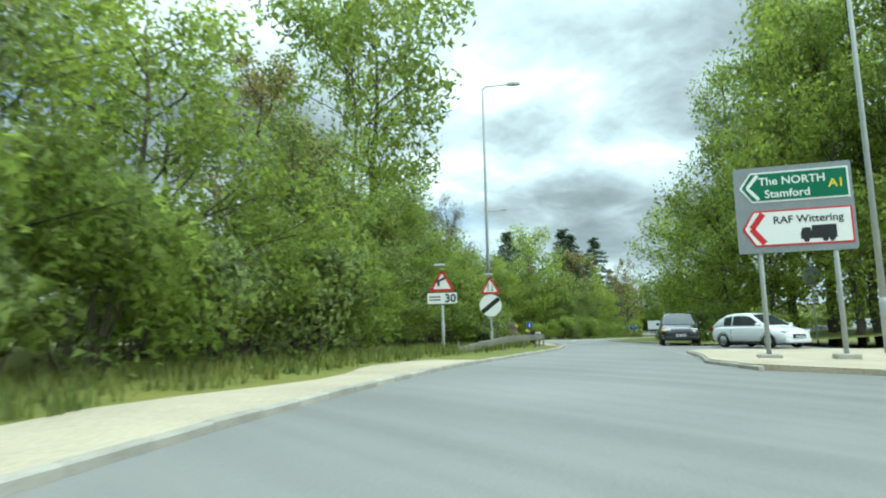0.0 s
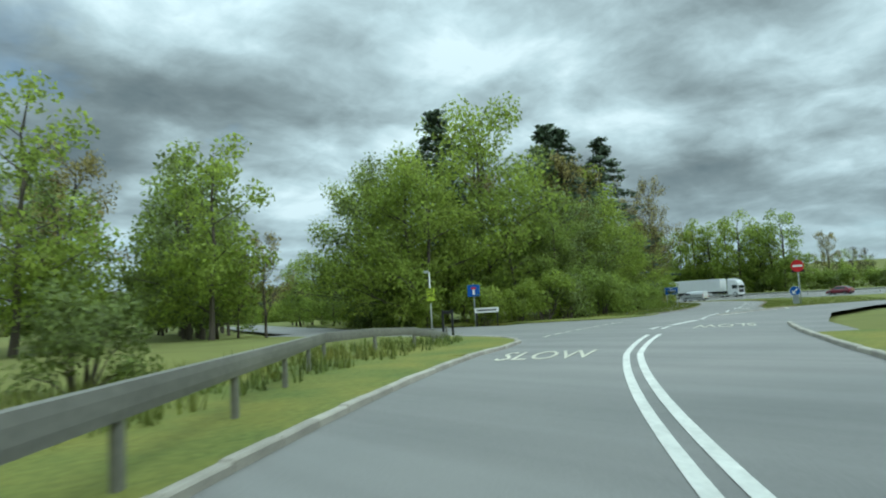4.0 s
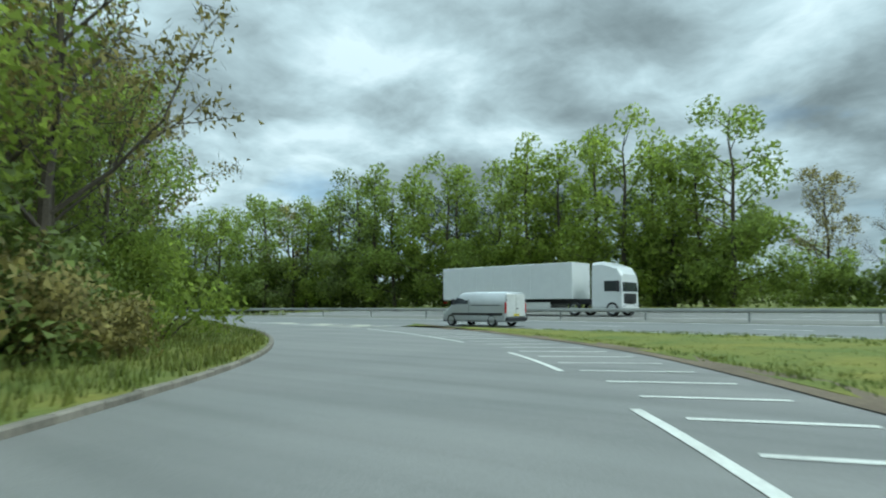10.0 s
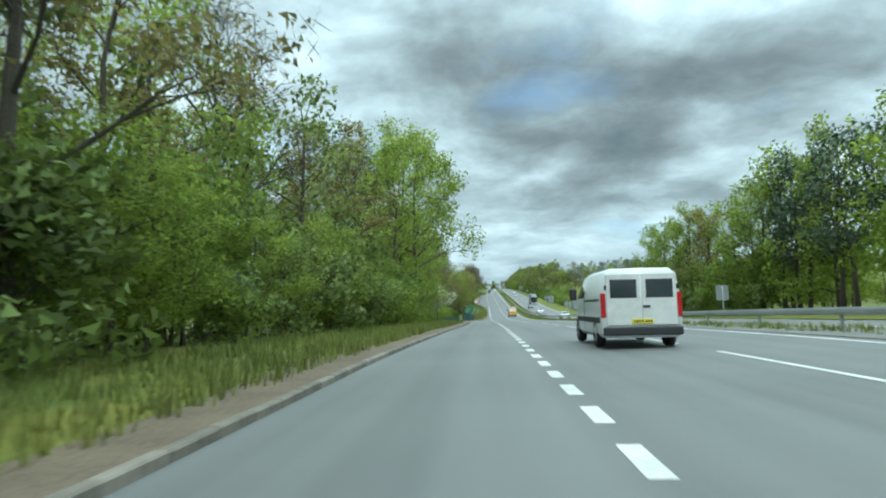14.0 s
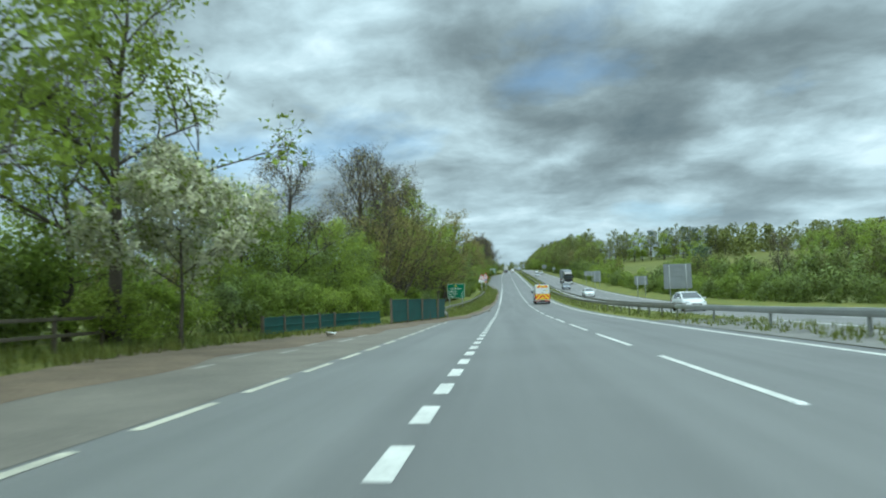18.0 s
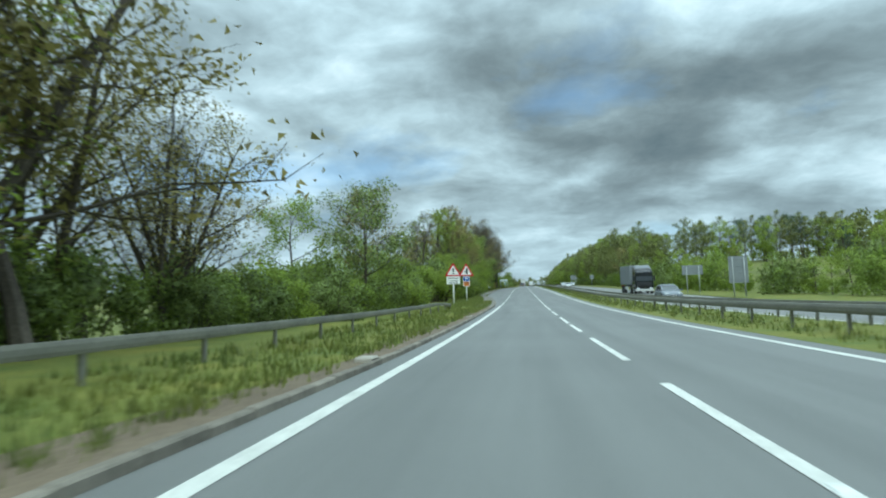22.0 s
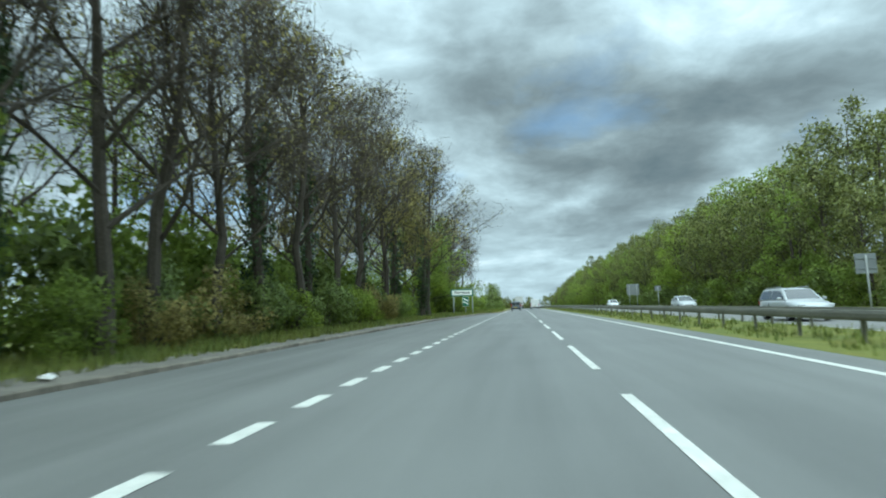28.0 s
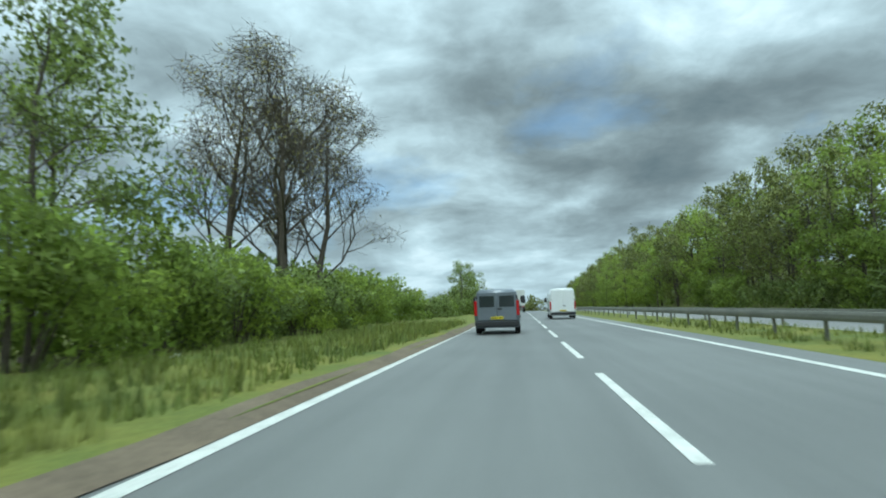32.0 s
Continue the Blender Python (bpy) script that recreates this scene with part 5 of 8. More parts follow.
plant("bare", -141.5, -223.7, 11, 1)
plant("bare", -144, -224.5, 10, 0)
plant("leafy", -135.8, -220.2, 7.6, 3)
plant("half", -133.4, -218.2, 6.6, 1)
grove([sl(2.2, 13), sl(3.2, 12), sl(3.6, 15)], 3.4, ["leafy", "half"], (6.5, 8.5), 1.0, 3)
grove([sl(2.8, 17), sl(3.3, 20)], 4.0, ["half", "bare"], (9.5, 11), 1.0, 3, back=True)
# beeches on the right bank
grove([sl(2.4, -18), sl(2.8, -15), sl(3.4, -13.5)], 4.2, ["grand"], (23, 26), 1.0, 2, 0.85)
grove([sl(2.2, -24), sl(3.0, -21), sl(3.6, -19)], 6.0, ["oak"], (16, 19), 1.2, 3, 1.1, back=True)
grove([sl(2.5, -8.8), sl(3.4, -8.2), sl(3.9, -9)], 2.2, ["bush"], (2.2, 3.4), 0.5, 3)
grove([sl(3.6, -12), sl(4.05, -12), sl(4.3, -16)], 4.0, ["leafy"], (10, 13), 1.0, 3)
plant("leafy", *sl(2.8, -11.5), 13, 0, 0.95)
plant("leafy", *sl(3.2, -11), 13, 3, 0.95)
plant("leafy", *sl(2.5, -14), 16, 3, 0.9)
plant("grand", -127.5, -246.5, 24, 2, 0.9)
plant("grand", -123, -251.5, 23, 1, 0.9)
plant("oak", -132, -250, 22, 1, 0.9)
# the wooded spit between side road and slip road
grove([(-90.5, -188), (-82, -190.5), (-72, -188.5), (-62, -184.8), (-54, -180.5)], 2.6, ["bush"], (3.0, 5.0), 0.7, 3)
grove([(-89.5, -182), (-80, -185), (-70, -184.5), (-60, -181)], 3.4, ["leafy"], (9, 13), 0.9, 4)
grove([(-87, -176), (-78, -179)], 3.8, ["leafy", "half"], (14, 18), 1.0, 4, back=True)
grove([(-75, -178), (-66, -178), (-56, -175)], 3.4, ["leafy", "half"], (17, 20), 1.0, 4, back=True)
plant("leafy", -80.6, -179.5, 22, 0)
plant("fir", -85, -177.5, 20.5, 1, 1.5)
plant("half", -79, -176, 20, 1)
plant("fir", -56.5, -177, 22, 0, 1.7)
plant("fir", -61.8, -172.5, 24, 1, 1.6)
plant("fir", -65.1, -177, 22, 0, 1.7)
plant("half", -41.5, -174.6, 19, 0, 0.7)
plant("half", -44.5, -173, 16, 2, 0.8)
plant("bare", -39, -171, 14, 0)
plant("half", -34.5, -169, 13.5, 1)
plant("half", -28, -164.5, 12.5, 2)
plant("half", -26.6, -166.0, 14, 0, 0.9)
plant("leafy", -30.5, -167, 11, 0)
plant("leafy", -22, -158.5, 10, 1)
plant("half", -24.5, -160.5, 12.5, 1, 0.8)
plant("half", -19.5, -154, 12, 0)
plant("bare", -16.5, -147, 13, 2)
grove([(-51.5, -178), (-38.8, -173.6), (-28.5, -168), (-21.3, -160.5)], 2.0, ["bush"], (3.0, 5.2), 0.6, 5)
grove([(-50, -172), (-38, -167), (-28, -160), (-21, -151), (-17, -143)], 3.0, ["leafy", "half"], (8, 12), 1.0, 4)
grove([(-46, -166), (-34, -160), (-26, -152), (-20, -142)], 4.0, ["half", "bare"], (11, 15), 1.0, 3, back=True)
grove([(-21, -153), (-16.5, -145), (-13.5, -136), (-12, -128)], 2.2, ["bush"], (2.6, 4.4), 0.5, 5)
grove([(-92, -183.5), (-91, -177), (-90, -170)], 2.6, ["leafy"], (13, 16), 0.4, 4)
grove([(-92.6, -184), (-91.8, -177), (-90.6, -170)], 1.8, ["bush"], (2.6, 4.0), 0.3, 3)
grove([(-98, -160), (-95.5, -150), (-91, -138)], 4.5, ["half", "bare"], (10, 13), 0.8, 3, back=True)
# side road hedges
grove([(-112, -186), (-109, -178), (-105.5, -168), (-101, -156)], 4.0, ["leafy"], (12, 15), 0.8, 3, back=True)
belt([(-107, -184), (-106, -165), (-100, -140), (-90, -112)], 5.0, ["leafy", "half"], (6, 10), 1.2, "belt of mixed spring trees and scrub away from the road")
belt([(-88, -168), (-82, -148), (-72, -124)], 5.0, ["leafy"], (7, 11), 1.2, "belt of mixed spring trees and scrub away from the road")
grove([(-125, -195), (-118, -185), (-116, -170)], 4.0, ["half", "leafy"], (8, 12), 1.0, 3, back=True)
belt([(-70, -90), (-50, -70)], 6.0, ["leafy"], (8, 11), 1.2, "belt of mixed spring trees and scrub away from the road")
# main road, west side
grove([(-13.5, -132), (-13, -112), (-11.5, -92), (-10.5, -68)], 2.4, ["leafy", "leafy", "bush"], (3.4, 6.2), 0.6, 4, 1.2)
grove([(-17, -135), (-16, -112), (-15, -90), (-14, -72)], 4.0, ["half", "leafy", "bare"], (13, 17), 1.0, 3, back=True)
grove([(-23, -130), (-21, -100), (-20, -70)], 5.5, ["half", "leafy"], (13, 16), 1.2, 3, back=True)
plant("bare", -12.2, -124.5, 18, 0, 1.2)
plant("bare", -12.8, -133, 15, 1)
plant("half", -12, -116, 15, 2)
plant("grand", -13.2, -57.0, 23, 2, 1.05)
grove([(-14.0, -73), (-14.2, -60), (-14.6, -44)], 1.9, ["leafy"], (3.0, 4.2), 0.4, 3, 1.3)
plant("oak", -9.9, -67.5, 17, 1, 0.95)
plant("oak", -10.8, -73.5, 16, 1, 0.95)
plant("half", -14.5, -70, 15, 0, 1.0)
grove([(-15, -68), (-14.5, -60), (-14.5, -52), (-14.6, -42)], 2.4, ["half", "leafy"], (6, 8), 0.7, 4)
plant("leafy", -14.6, -46, 12, 2, 1.0)
plant("leafy", -12.8, -36.5, 12.5, 0, 0.95)
plant("leafy", -14.4, -52.5, 15, 0, 0.9)
plant("half", -14.8, -49, 13, 0, 1.0)
grove([(-15, -58), (-15.5, -48), (-16.5, -34)], 2.8, ["half", "leafy"], (9, 12), 0.9, 3)
grove([(-20, -56), (-21, -40), (-22, -30)], 4.0, ["leafy", "half"], (9, 12), 0.9, 3, back=True)
belt([(-27, -60), (-27, -30), (-26, 0)], 3.6, ["leafy", "half", "bush"], (5, 8), 1.0, "belt of mixed spring trees and scrub away from the road")
plant("blossom", -11.0, -26.8, 5.6, 0, 0.9)
plant("half", -14.0, -25.5, 14, 1, 1.2)
plant("oak", -16.5, -30, 14, 1)
plant("leafy", -18, -22, 8, 1)
plant("half", -18.5, -30.5, 12, 2)
plant("bare", -19.5, -20, 13, 0)
plant("bare", -15.5, -5, 11.5, 1, 1.15)
grove([(-16.5, -14), (-15, -2), (-14.5, 12)], 2.4, ["leafy"], (6, 8.5), 0.7, 4)
grove([(-12.5, 4), (-12.5, 16)], 2.2, ["bush"], (2.8, 4), 0.5, 3)
grove([(-14, -26), (-13, -14), (-12.5, -4), (-12.5, 6)], 2.4, ["bush"], (2.2, 3.6), 0.6, 4)
grove([(-24, -10), (-22, 6), (-18, 18)], 4.0, ["leafy", "half", "willow"], (7, 9.5), 1.0, 3, back=True)
grove([(-12.5, 16), (-12, 30), (-12, 48)], 2.6, ["bush"], (2.2, 3.4), 0.6, 4)
for x, y, h, v in ((-13.6, 19, 12, 5), (-14.2, 24, 13, 6), (-13.2, 29, 13, 5), (-13.9, 34, 14, 6), (-12.8, 39, 13.5, 5), (-13.4, 54, 13, 6)):
    plant("willow", x, y, h, v, 1.1)
grove([(-16, 20), (-15, 34), (-14.5, 50)], 3.4, ["bare", "bare", "half"], (16, 19), 0.8, 3, back=True)
plant("willow", -12.4, 49.5, 15, 0, 1.15)
plant("willow", -11.4, 58.2, 16, 1, 1.2)
plant("willow", -11.8, 66.5, 9.5, 5, 1.1)
grove([(-13, 56), (-12, 66), (-11.5, 76)], 2.0, ["bush"], (2.6, 4.0), 0.5, 4)
plant("willow", -13.5, 62, 13, 5, 1.1)
plant("willow", -13, 44, 15, 6, 1.1)
plant("bare", -12.5, 68, 7.5, 1)
grove([(-10.5, 66), (-10.0, 80), (-9.6, 96), (-10, 106)], 2.1, ["bush"], (2.4, 3.6), 0.5, 4)
plant("leafy", -9.8, 85.5, 8.4, 2, 1.1)
plant("half", -10.6, 88, 8.6, 0, 1.1)
plant("leafy", -14.5, 86, 7.8, 1)
grove([(-13, 88), (-12.5, 104), (-12.5, 118)], 3.0, ["leafy", "bush"], (4.0, 6.0), 0.6, 3)
plant("bare", -15, 116, 8.0, 2)
grove([(-10.2, 120), (-9.2, 134), (-9.6, 150), (-11.0, 166)], 2.1, ["bush", "leafy"], (4.2, 6.5), 0.5, 4)
plant("bare", -13, 127, 11, 1, 1.1)
grove([(-11.5, 138), (-11.2, 150), (-11.5, 165)], 3.4, ["oak", "half", "half"], (11.5, 14), 0.8, 3)
grove([(-16.5, 132), (-16, 165)], 4.4, ["bare", "half"], (9, 12), 0.8, 3, back=True)
grove([(-11.5, 168), (-11.2, 190), (-11.0, 212)], 2.3, ["bush"], (2.6, 4.6), 0.5, 4)
grove([(-12.5, 170), (-12.5, 190), (-12, 212)], 4.0, ["half", "leafy"], (11, 14), 0.9, 3)
grove([(-11.3, 214), (-11.0, 240), (-10.8, 262)], 2.3, ["bush"], (2.2, 3.6), 0.5, 5)
grove([(-11.5, 210), (-11, 236), (-11.2, 260)], 3.8, ["ivy", "bare", "bare", "half"], (15, 18), 0.8, 3, 1.1)
belt([(-14.5, 205), (-14.5, 235), (-14.5, 262)], 2.2, ["bush"], (4.5, 6.5), 0.6, "low scrub and undergrowth beneath the roadside trees")
grove([(-16.5, 215), (-16, 262)], 4.4, ["bare", "bare", "half"], (12, 16), 1.0, 3, back=True)
plant("oak", -12.5, 262, 13, 2)
plant("leafy", -15.0, 292.0, 14.0, 1, 1.5)
plant("leafy", -16.8, 296.5, 12.5, 0, 1.6)
plant("leafy", -13.8, 294.5, 12.5, 3, 1.3)
plant("ivy", -9.6, 267.5, 17, 0, 1.1)
plant("bare", -9.3, 269, 17, 1, 1.2)
plant("bare", -12.5, 271, 16, 1, 1.2)
plant("bare", -14, 275, 13, 0)
grove([(-13, 266), (-14, 276), (-15, 286), (-12, 296)], 2.4, ["bush"], (2.4, 3.4), 0.6, 3)
plant("bare", -10.5, 301, 14.5, 0, 1.1)
plant("half", -14.5, 296, 12, 0)
grove([(-12, 298), (-12.5, 312)], 2.4, ["bush", "leafy"], (5, 7), 0.6, 3)
plant("bare", -12.5, 312, 11, 2, 1.1)
grove([(-10.6, 296), (-10.0, 310), (-9.8, 326), (-10.2, 340)], 2.2, ["bush"], (2.8, 4.4), 0.5, 4)
plant("leafy", -13.8, 319.5, 12, 2, 0.9)
plant("half", -16, 323, 11, 1)
plant("bare", -14.2, 341, 18, 1, 1.3)
plant("bare", -12.9, 342.5, 15, 2, 1.2)
plant("bare", -19.0, 342, 18.5, 0, 1.25)
plant("bare", -16.5, 345, 17, 2, 1.25)
belt([(-14, 326), (-14, 345), (-12, 365)], 2.4, ["bush"], (4, 5.5), 0.6, "low scrub and undergrowth beneath the roadside trees")
belt([(-11, 342), (-9, 370), (-8, 400), (-8, 440)], 4.0, ["bush"], (2.4, 3.6), 0.6, "low scrub and undergrowth beneath the roadside trees")
grove([(-9, 395), (-9, 440)], 6.0, ["leafy"], (7, 9), 0.8, 3, back=True)
for pts in ([(-18, -76), (-18.5, -50), (-19, -22)], [(-21, -74), (-22, -40), (-21, -18)], [(-13.6, 116), (-13.2, 140), (-13.8, 172)]):
    belt(pts, 2.3, ["bush"], (3.4, 5.2), 0.7, "low scrub and undergrowth beneath the roadside trees", 1.1)
# main road, east side: tall row, open field, then the wooded bank
grove([(29, -168), (29, -155), (30, -130), (30, -105)], 3.2, ["tall", "tall", "leafy"], (17, 21), 1.2, 3, back=True)
plant("half", 37, -173.3, 14, 10)
grove([(33, -178), (32, -190), (30, -204)], 5.0, ["bare"], (7.5, 9.5), 1.2, 3, back=True)
belt([(20, -235), (27, -206), (29, -165), (31, -120), (31, -80)], 2.4, ["bush"], (4.5, 6.5), 1.0, "belt of mixed spring trees and scrub away from the road")
belt([(34, -166), (36, -150), (36, -100)], 5.0, ["leafy", "pine"], (13, 18), 1.5, "belt of mixed spring trees and scrub away from the road")
belt([(31, -102), (31, -75), (30, -50)], 3.0, ["leafy", "leafy", "pine", "half"], (17, 20), 1.2, "belt of mixed spring trees and scrub away from the road")
grove([(29, -50), (27, -30), (26, -8)], 3.6, ["half", "half", "leafy"], (14, 18), 1.0, 3, back=True)
belt([(8, -250), (16, -228), (24, -210)], 6.0, ["bush", "half"], (3, 6), 1.2, "belt of mixed spring trees and scrub away from the road")
belt([(50, -240), (60, -215), (75, -180), (85, -130)], 5.0, ["leafy"], (8, 12), 3, "belt of mixed spring trees and scrub away from the road")
belt([(48, -40), (50, 20), (56, 80)], 4.4, ["leafy"], (9, 11.5), 1.5, "belt of mixed spring trees and scrub away from the road")
belt([(27, -8), (26.5, 20), (26, 48), (26, 75)], 2.4, ["bush"], (2.8, 4.2), 0.8, "belt of mixed spring trees and scrub away from the road")
plant("bare", 44, 22, 9.5, 0)
plant("bare", 36, 46, 8.5, 1)
plant("bare", 52, 60, 9, 2)
belt([(27, 78), (26.5, 105), (26, 130), (26, 160)], 3.0, ["bush", "leafy"], (3.2, 5.6), 0.8, "belt of mixed spring trees and scrub away from the road")
belt([(33, 150), (30, 170), (27, 215)], 3.6, ["leafy", "half", "bush"], (5, 7.5), 1.0, "belt of mixed spring trees and scrub away from the road")
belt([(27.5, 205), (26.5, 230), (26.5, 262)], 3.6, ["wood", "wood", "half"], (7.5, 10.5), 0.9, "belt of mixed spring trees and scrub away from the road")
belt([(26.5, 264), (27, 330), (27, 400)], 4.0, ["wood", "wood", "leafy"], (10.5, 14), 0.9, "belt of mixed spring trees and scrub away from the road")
belt([(25.6, 206), (25.2, 270), (25.2, 400)], 3.4, ["bush"], (3, 4.6), 0.7, "belt of mixed spring trees and scrub away from the road")
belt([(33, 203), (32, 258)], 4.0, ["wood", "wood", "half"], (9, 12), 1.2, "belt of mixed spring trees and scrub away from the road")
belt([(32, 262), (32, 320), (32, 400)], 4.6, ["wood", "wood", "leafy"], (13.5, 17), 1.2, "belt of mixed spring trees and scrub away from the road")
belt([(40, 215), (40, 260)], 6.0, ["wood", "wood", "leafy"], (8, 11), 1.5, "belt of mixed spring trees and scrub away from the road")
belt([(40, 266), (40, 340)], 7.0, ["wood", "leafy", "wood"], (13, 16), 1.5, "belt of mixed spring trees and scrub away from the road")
belt([(24, 420), (20, 470)], 7.0, ["leafy"], (8, 11), 1.0, "belt of mixed spring trees and scrub away from the road")
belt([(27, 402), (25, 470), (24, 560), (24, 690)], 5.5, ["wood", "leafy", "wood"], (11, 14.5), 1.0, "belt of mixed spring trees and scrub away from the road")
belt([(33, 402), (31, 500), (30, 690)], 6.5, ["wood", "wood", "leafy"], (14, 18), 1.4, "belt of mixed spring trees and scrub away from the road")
belt([(-13, 440), (-12, 560), (-12, 690)], 5.0, ["bush", "leafy"], (4, 7), 1.0, "belt of mixed spring trees and scrub away from the road")
belt([(28, -52), (26, -30), (25, -6)], 2.6, ["bush"], (4, 6), 0.8, "belt of mixed spring trees and scrub away from the road")
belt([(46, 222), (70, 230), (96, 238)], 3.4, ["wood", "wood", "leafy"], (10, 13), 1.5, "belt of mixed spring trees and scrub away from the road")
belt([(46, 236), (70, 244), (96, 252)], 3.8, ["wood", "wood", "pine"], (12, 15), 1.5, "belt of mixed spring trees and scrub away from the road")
belt([(25.4, 150), (25.2, 206)], 2.6, ["bush"], (2.4, 4.0), 0.6, "belt of mixed spring trees and scrub away from the road")
belt([(38, 10), (41, 70), (44, 135)], 2.6, ["bush", "bush", "wood"], (4.6, 7.2), 1.4, "belt of mixed spring trees and scrub away from the road")
# far hedges and woods
belt([(90, -60), (100, 20), (95, 100), (80, 150)], 9.0, ["leafy"], (7, 10), 2.5, "belt of mixed spring trees and scrub away from the road")
belt([(50, 130), (60, 175)], 7.0, ["leafy", "pine"], (8, 11), 2.0, "belt of mixed spring trees and scrub away from the road")


def far_wood(pts, h, label):
    """A distant wood, one mass of uneven crowns nobody could count."""
    g = random.Random(int(pts[0][0]) + 5)
    cs, rs = [], []
    for a, b in zip(pts, pts[1:]):
        n = int((Vector(b) - Vector(a)).length / 3.2)
        for i in range(n):
            f = (i + g.random()) / n
            x, y = a[0] + (b[0] - a[0]) * f + g.uniform(-12, 12), a[1] + (b[1] - a[1]) * f + g.uniform(-12, 12)
            z = ground_height(x, y)
            hh = h * g.uniform(0.7, 1.15)
            for k in range(4):
                cs.append((x + g.uniform(-2, 2), y + g.uniform(-2, 2), z + hh * (0.12 + 0.22 * k)))
                rs.append(3.6 - 0.4 * k)
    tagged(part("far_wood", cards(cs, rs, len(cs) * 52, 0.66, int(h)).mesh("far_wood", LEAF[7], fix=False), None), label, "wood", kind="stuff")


far_wood([(92, 236), (130, 244), (170, 252), (230, 268)], 12, "dark wood along the rise beyond the eastern field")
far_wood([(92, 252), (140, 266), (230, 292)], 14, "dark wood along the rise beyond the eastern field")
far_wood([(330, -420), (360, -200), (380, 0), (340, 220)], 13, "distant belt of dark green woodland on the skyline")
far_wood([(-260, -420), (-230, -330), (-120, -330), (-60, -320), (20, -330), (120, -380)], 12, "distant woodland behind the junction")
far_wood([(-140, -120), (-100, 0), (-110, 160), (-90, 330), (-60, 520)], 11, "distant woodland beyond the western fields")
far_wood([(-60, 520), (0, 640), (60, 620), (160, 520), (340, 220)], 11, "distant woodland closing the view north")


# ---- lamps and signs ----
def stand(x, y, turn=0.0, dz=0.05):
    return pose(x, y, level(y) + dz, 0, 0, turn)


def street_lamp(x, y, h, turn, arm=1.9):
    t = thing("street_lamp", "tall grey tubular street lamp with a bracket arm", "street lamp", stand(x, y, turn), group="street lamps")
    part("base_section", Shell().tube([(0, 0, -0.3), (0, 0, 1.6), (0, 0, 1.75)], [0.13, 0.13, 0.1], 12), GREY, t, smooth=True)
    part("access_door", Shell().box(-0.05, 0.05, -0.14, -0.125, 0.5, 1.1, 0.01), GREY, t)
    part("column", Shell().tube([(0, 0, 1.7), (0, 0, h * 0.55), (0, 0, h - 0.15)], [0.1, 0.08, 0.06], 12), GREY, t, smooth=True)
    part("arm", Shell().tube([(0, 0, h - 0.2), (0.15, 0, h - 0.02), (arm - 0.4, 0, h + 0.06)], [0.055, 0.05, 0.04], 8), GREY, t, smooth=True)
    hd = part("lantern", Shell().loft([[(arm - 0.5 + a, b * w, h + 0.06 + c * w) for b, c in ((-0.13, -0.05), (0.13, -0.05), (0.1, 0.1), (-0.1, 0.1))] for a, w in ((0, 0.5), (0.2, 1), (0.65, 1), (0.8, 0.6))]), GREY, t, "grey lantern housing")
    part("lens", Shell().box(arm - 0.3, arm + 0.15, -0.1, 0.1, h - 0.01, h + 0.012, 0.01), LAMP_W, hd)
    return t


street_lamp(-148.7, -235.7, 15.2, -45)
street_lamp(-125.3, -212.4, 14.2, -47, 2.0)
street_lamp(-151.0, -255.2, 15.0, 130)


def post_of(t, x, z, r=0.045, mat=GREY, y=0.05):
    return part("post", Shell().tube([(x, y, -0.4), (x, y, z)], [r, r], 10), mat, t, smooth=True)


def panel(t, poly, mat, y=0.0, thick=0.02, name="sign_panel", label=""):
    return part(name, Shell().prism(poly, y - thick, y), mat, t, label)


def warning(t, s, cz, cx=0.0):
    """A red-bordered triangle with its back."""
    p = panel(t, tri_sign(s, cx, cz), S_RED, 0.0, 0.02, "warning_triangle", "red-bordered warning triangle")
    h = s * 0.866
    part("face", Shell().prism(tri_sign(s * 0.70, cx, cz + h * 0.10, 0.03), -0.026, -0.021), WHITE, p)
    part("back", Shell().prism(tri_sign(s * 0.97, cx, cz + 0.01), 0.001, 0.008), S_BACK, p)
    return p


def strip_sym(t, pts, w, mat=S_BLACK, y=-0.031, name="symbol"):
    """A flat symbol drawn as a thick line through points in x and z."""
    s = Shell()
    for (x0, z0), (x1, z1) in zip(pts, pts[1:]):
        d = Vector((x1 - x0, z1 - z0)).normalized()
        n = Vector((-d.y, d.x)) * w / 2
        s.prism([(x0 + n.x, z0 + n.y), (x1 + n.x, z1 + n.y), (x1 - n.x, z1 - n.y), (x0 - n.x, z0 - n.y)], y, y + 0.004)
    return part(name, s, mat, t)


def poly_sym(t, poly, mat=S_BLACK, y=-0.031, name="symbol"):
    return part(name, Shell().prism(poly, y, y + 0.004), mat, t)


def head_lamp(t, z, turn=1):
    """The small lantern that lights a sign from above."""
    part("sign_lantern", Shell().box(-0.28, 0.16, -0.35, -0.05, z, z + 0.1, 0.03), GREY, t)
    part("lantern_arm", Shell().tube([(0, 0.05, z - 0.15), (0, 0.02, z + 0.05), (0, -0.1, z + 0.06)], 0.025, 6), GREY, t)


# bend ahead with a 30 plate
t = thing("warning_sign", "bend warning triangle over a white 30 plate on a grey post", "road sign", stand(-157.5, -241.85, -50), group="road signs")
post_of(t, 0, 2.4, 0.05)
part("post_sleeve", Shell().tube([(0, 0.05, -0.3), (0, 0.05, 1.15), (0, 0.05, 1.25)], [0.075, 0.075, 0.05], 10), GREY, t, smooth=True)
w = warning(t, 1.05, 2.45)
strip_sym(w, [(-0.14, 2.66), (-0.14, 2.86), (0.12, 2.98)], 0.10)
poly_sym(w, disc(0.05, -0.17, 2.88, 12))
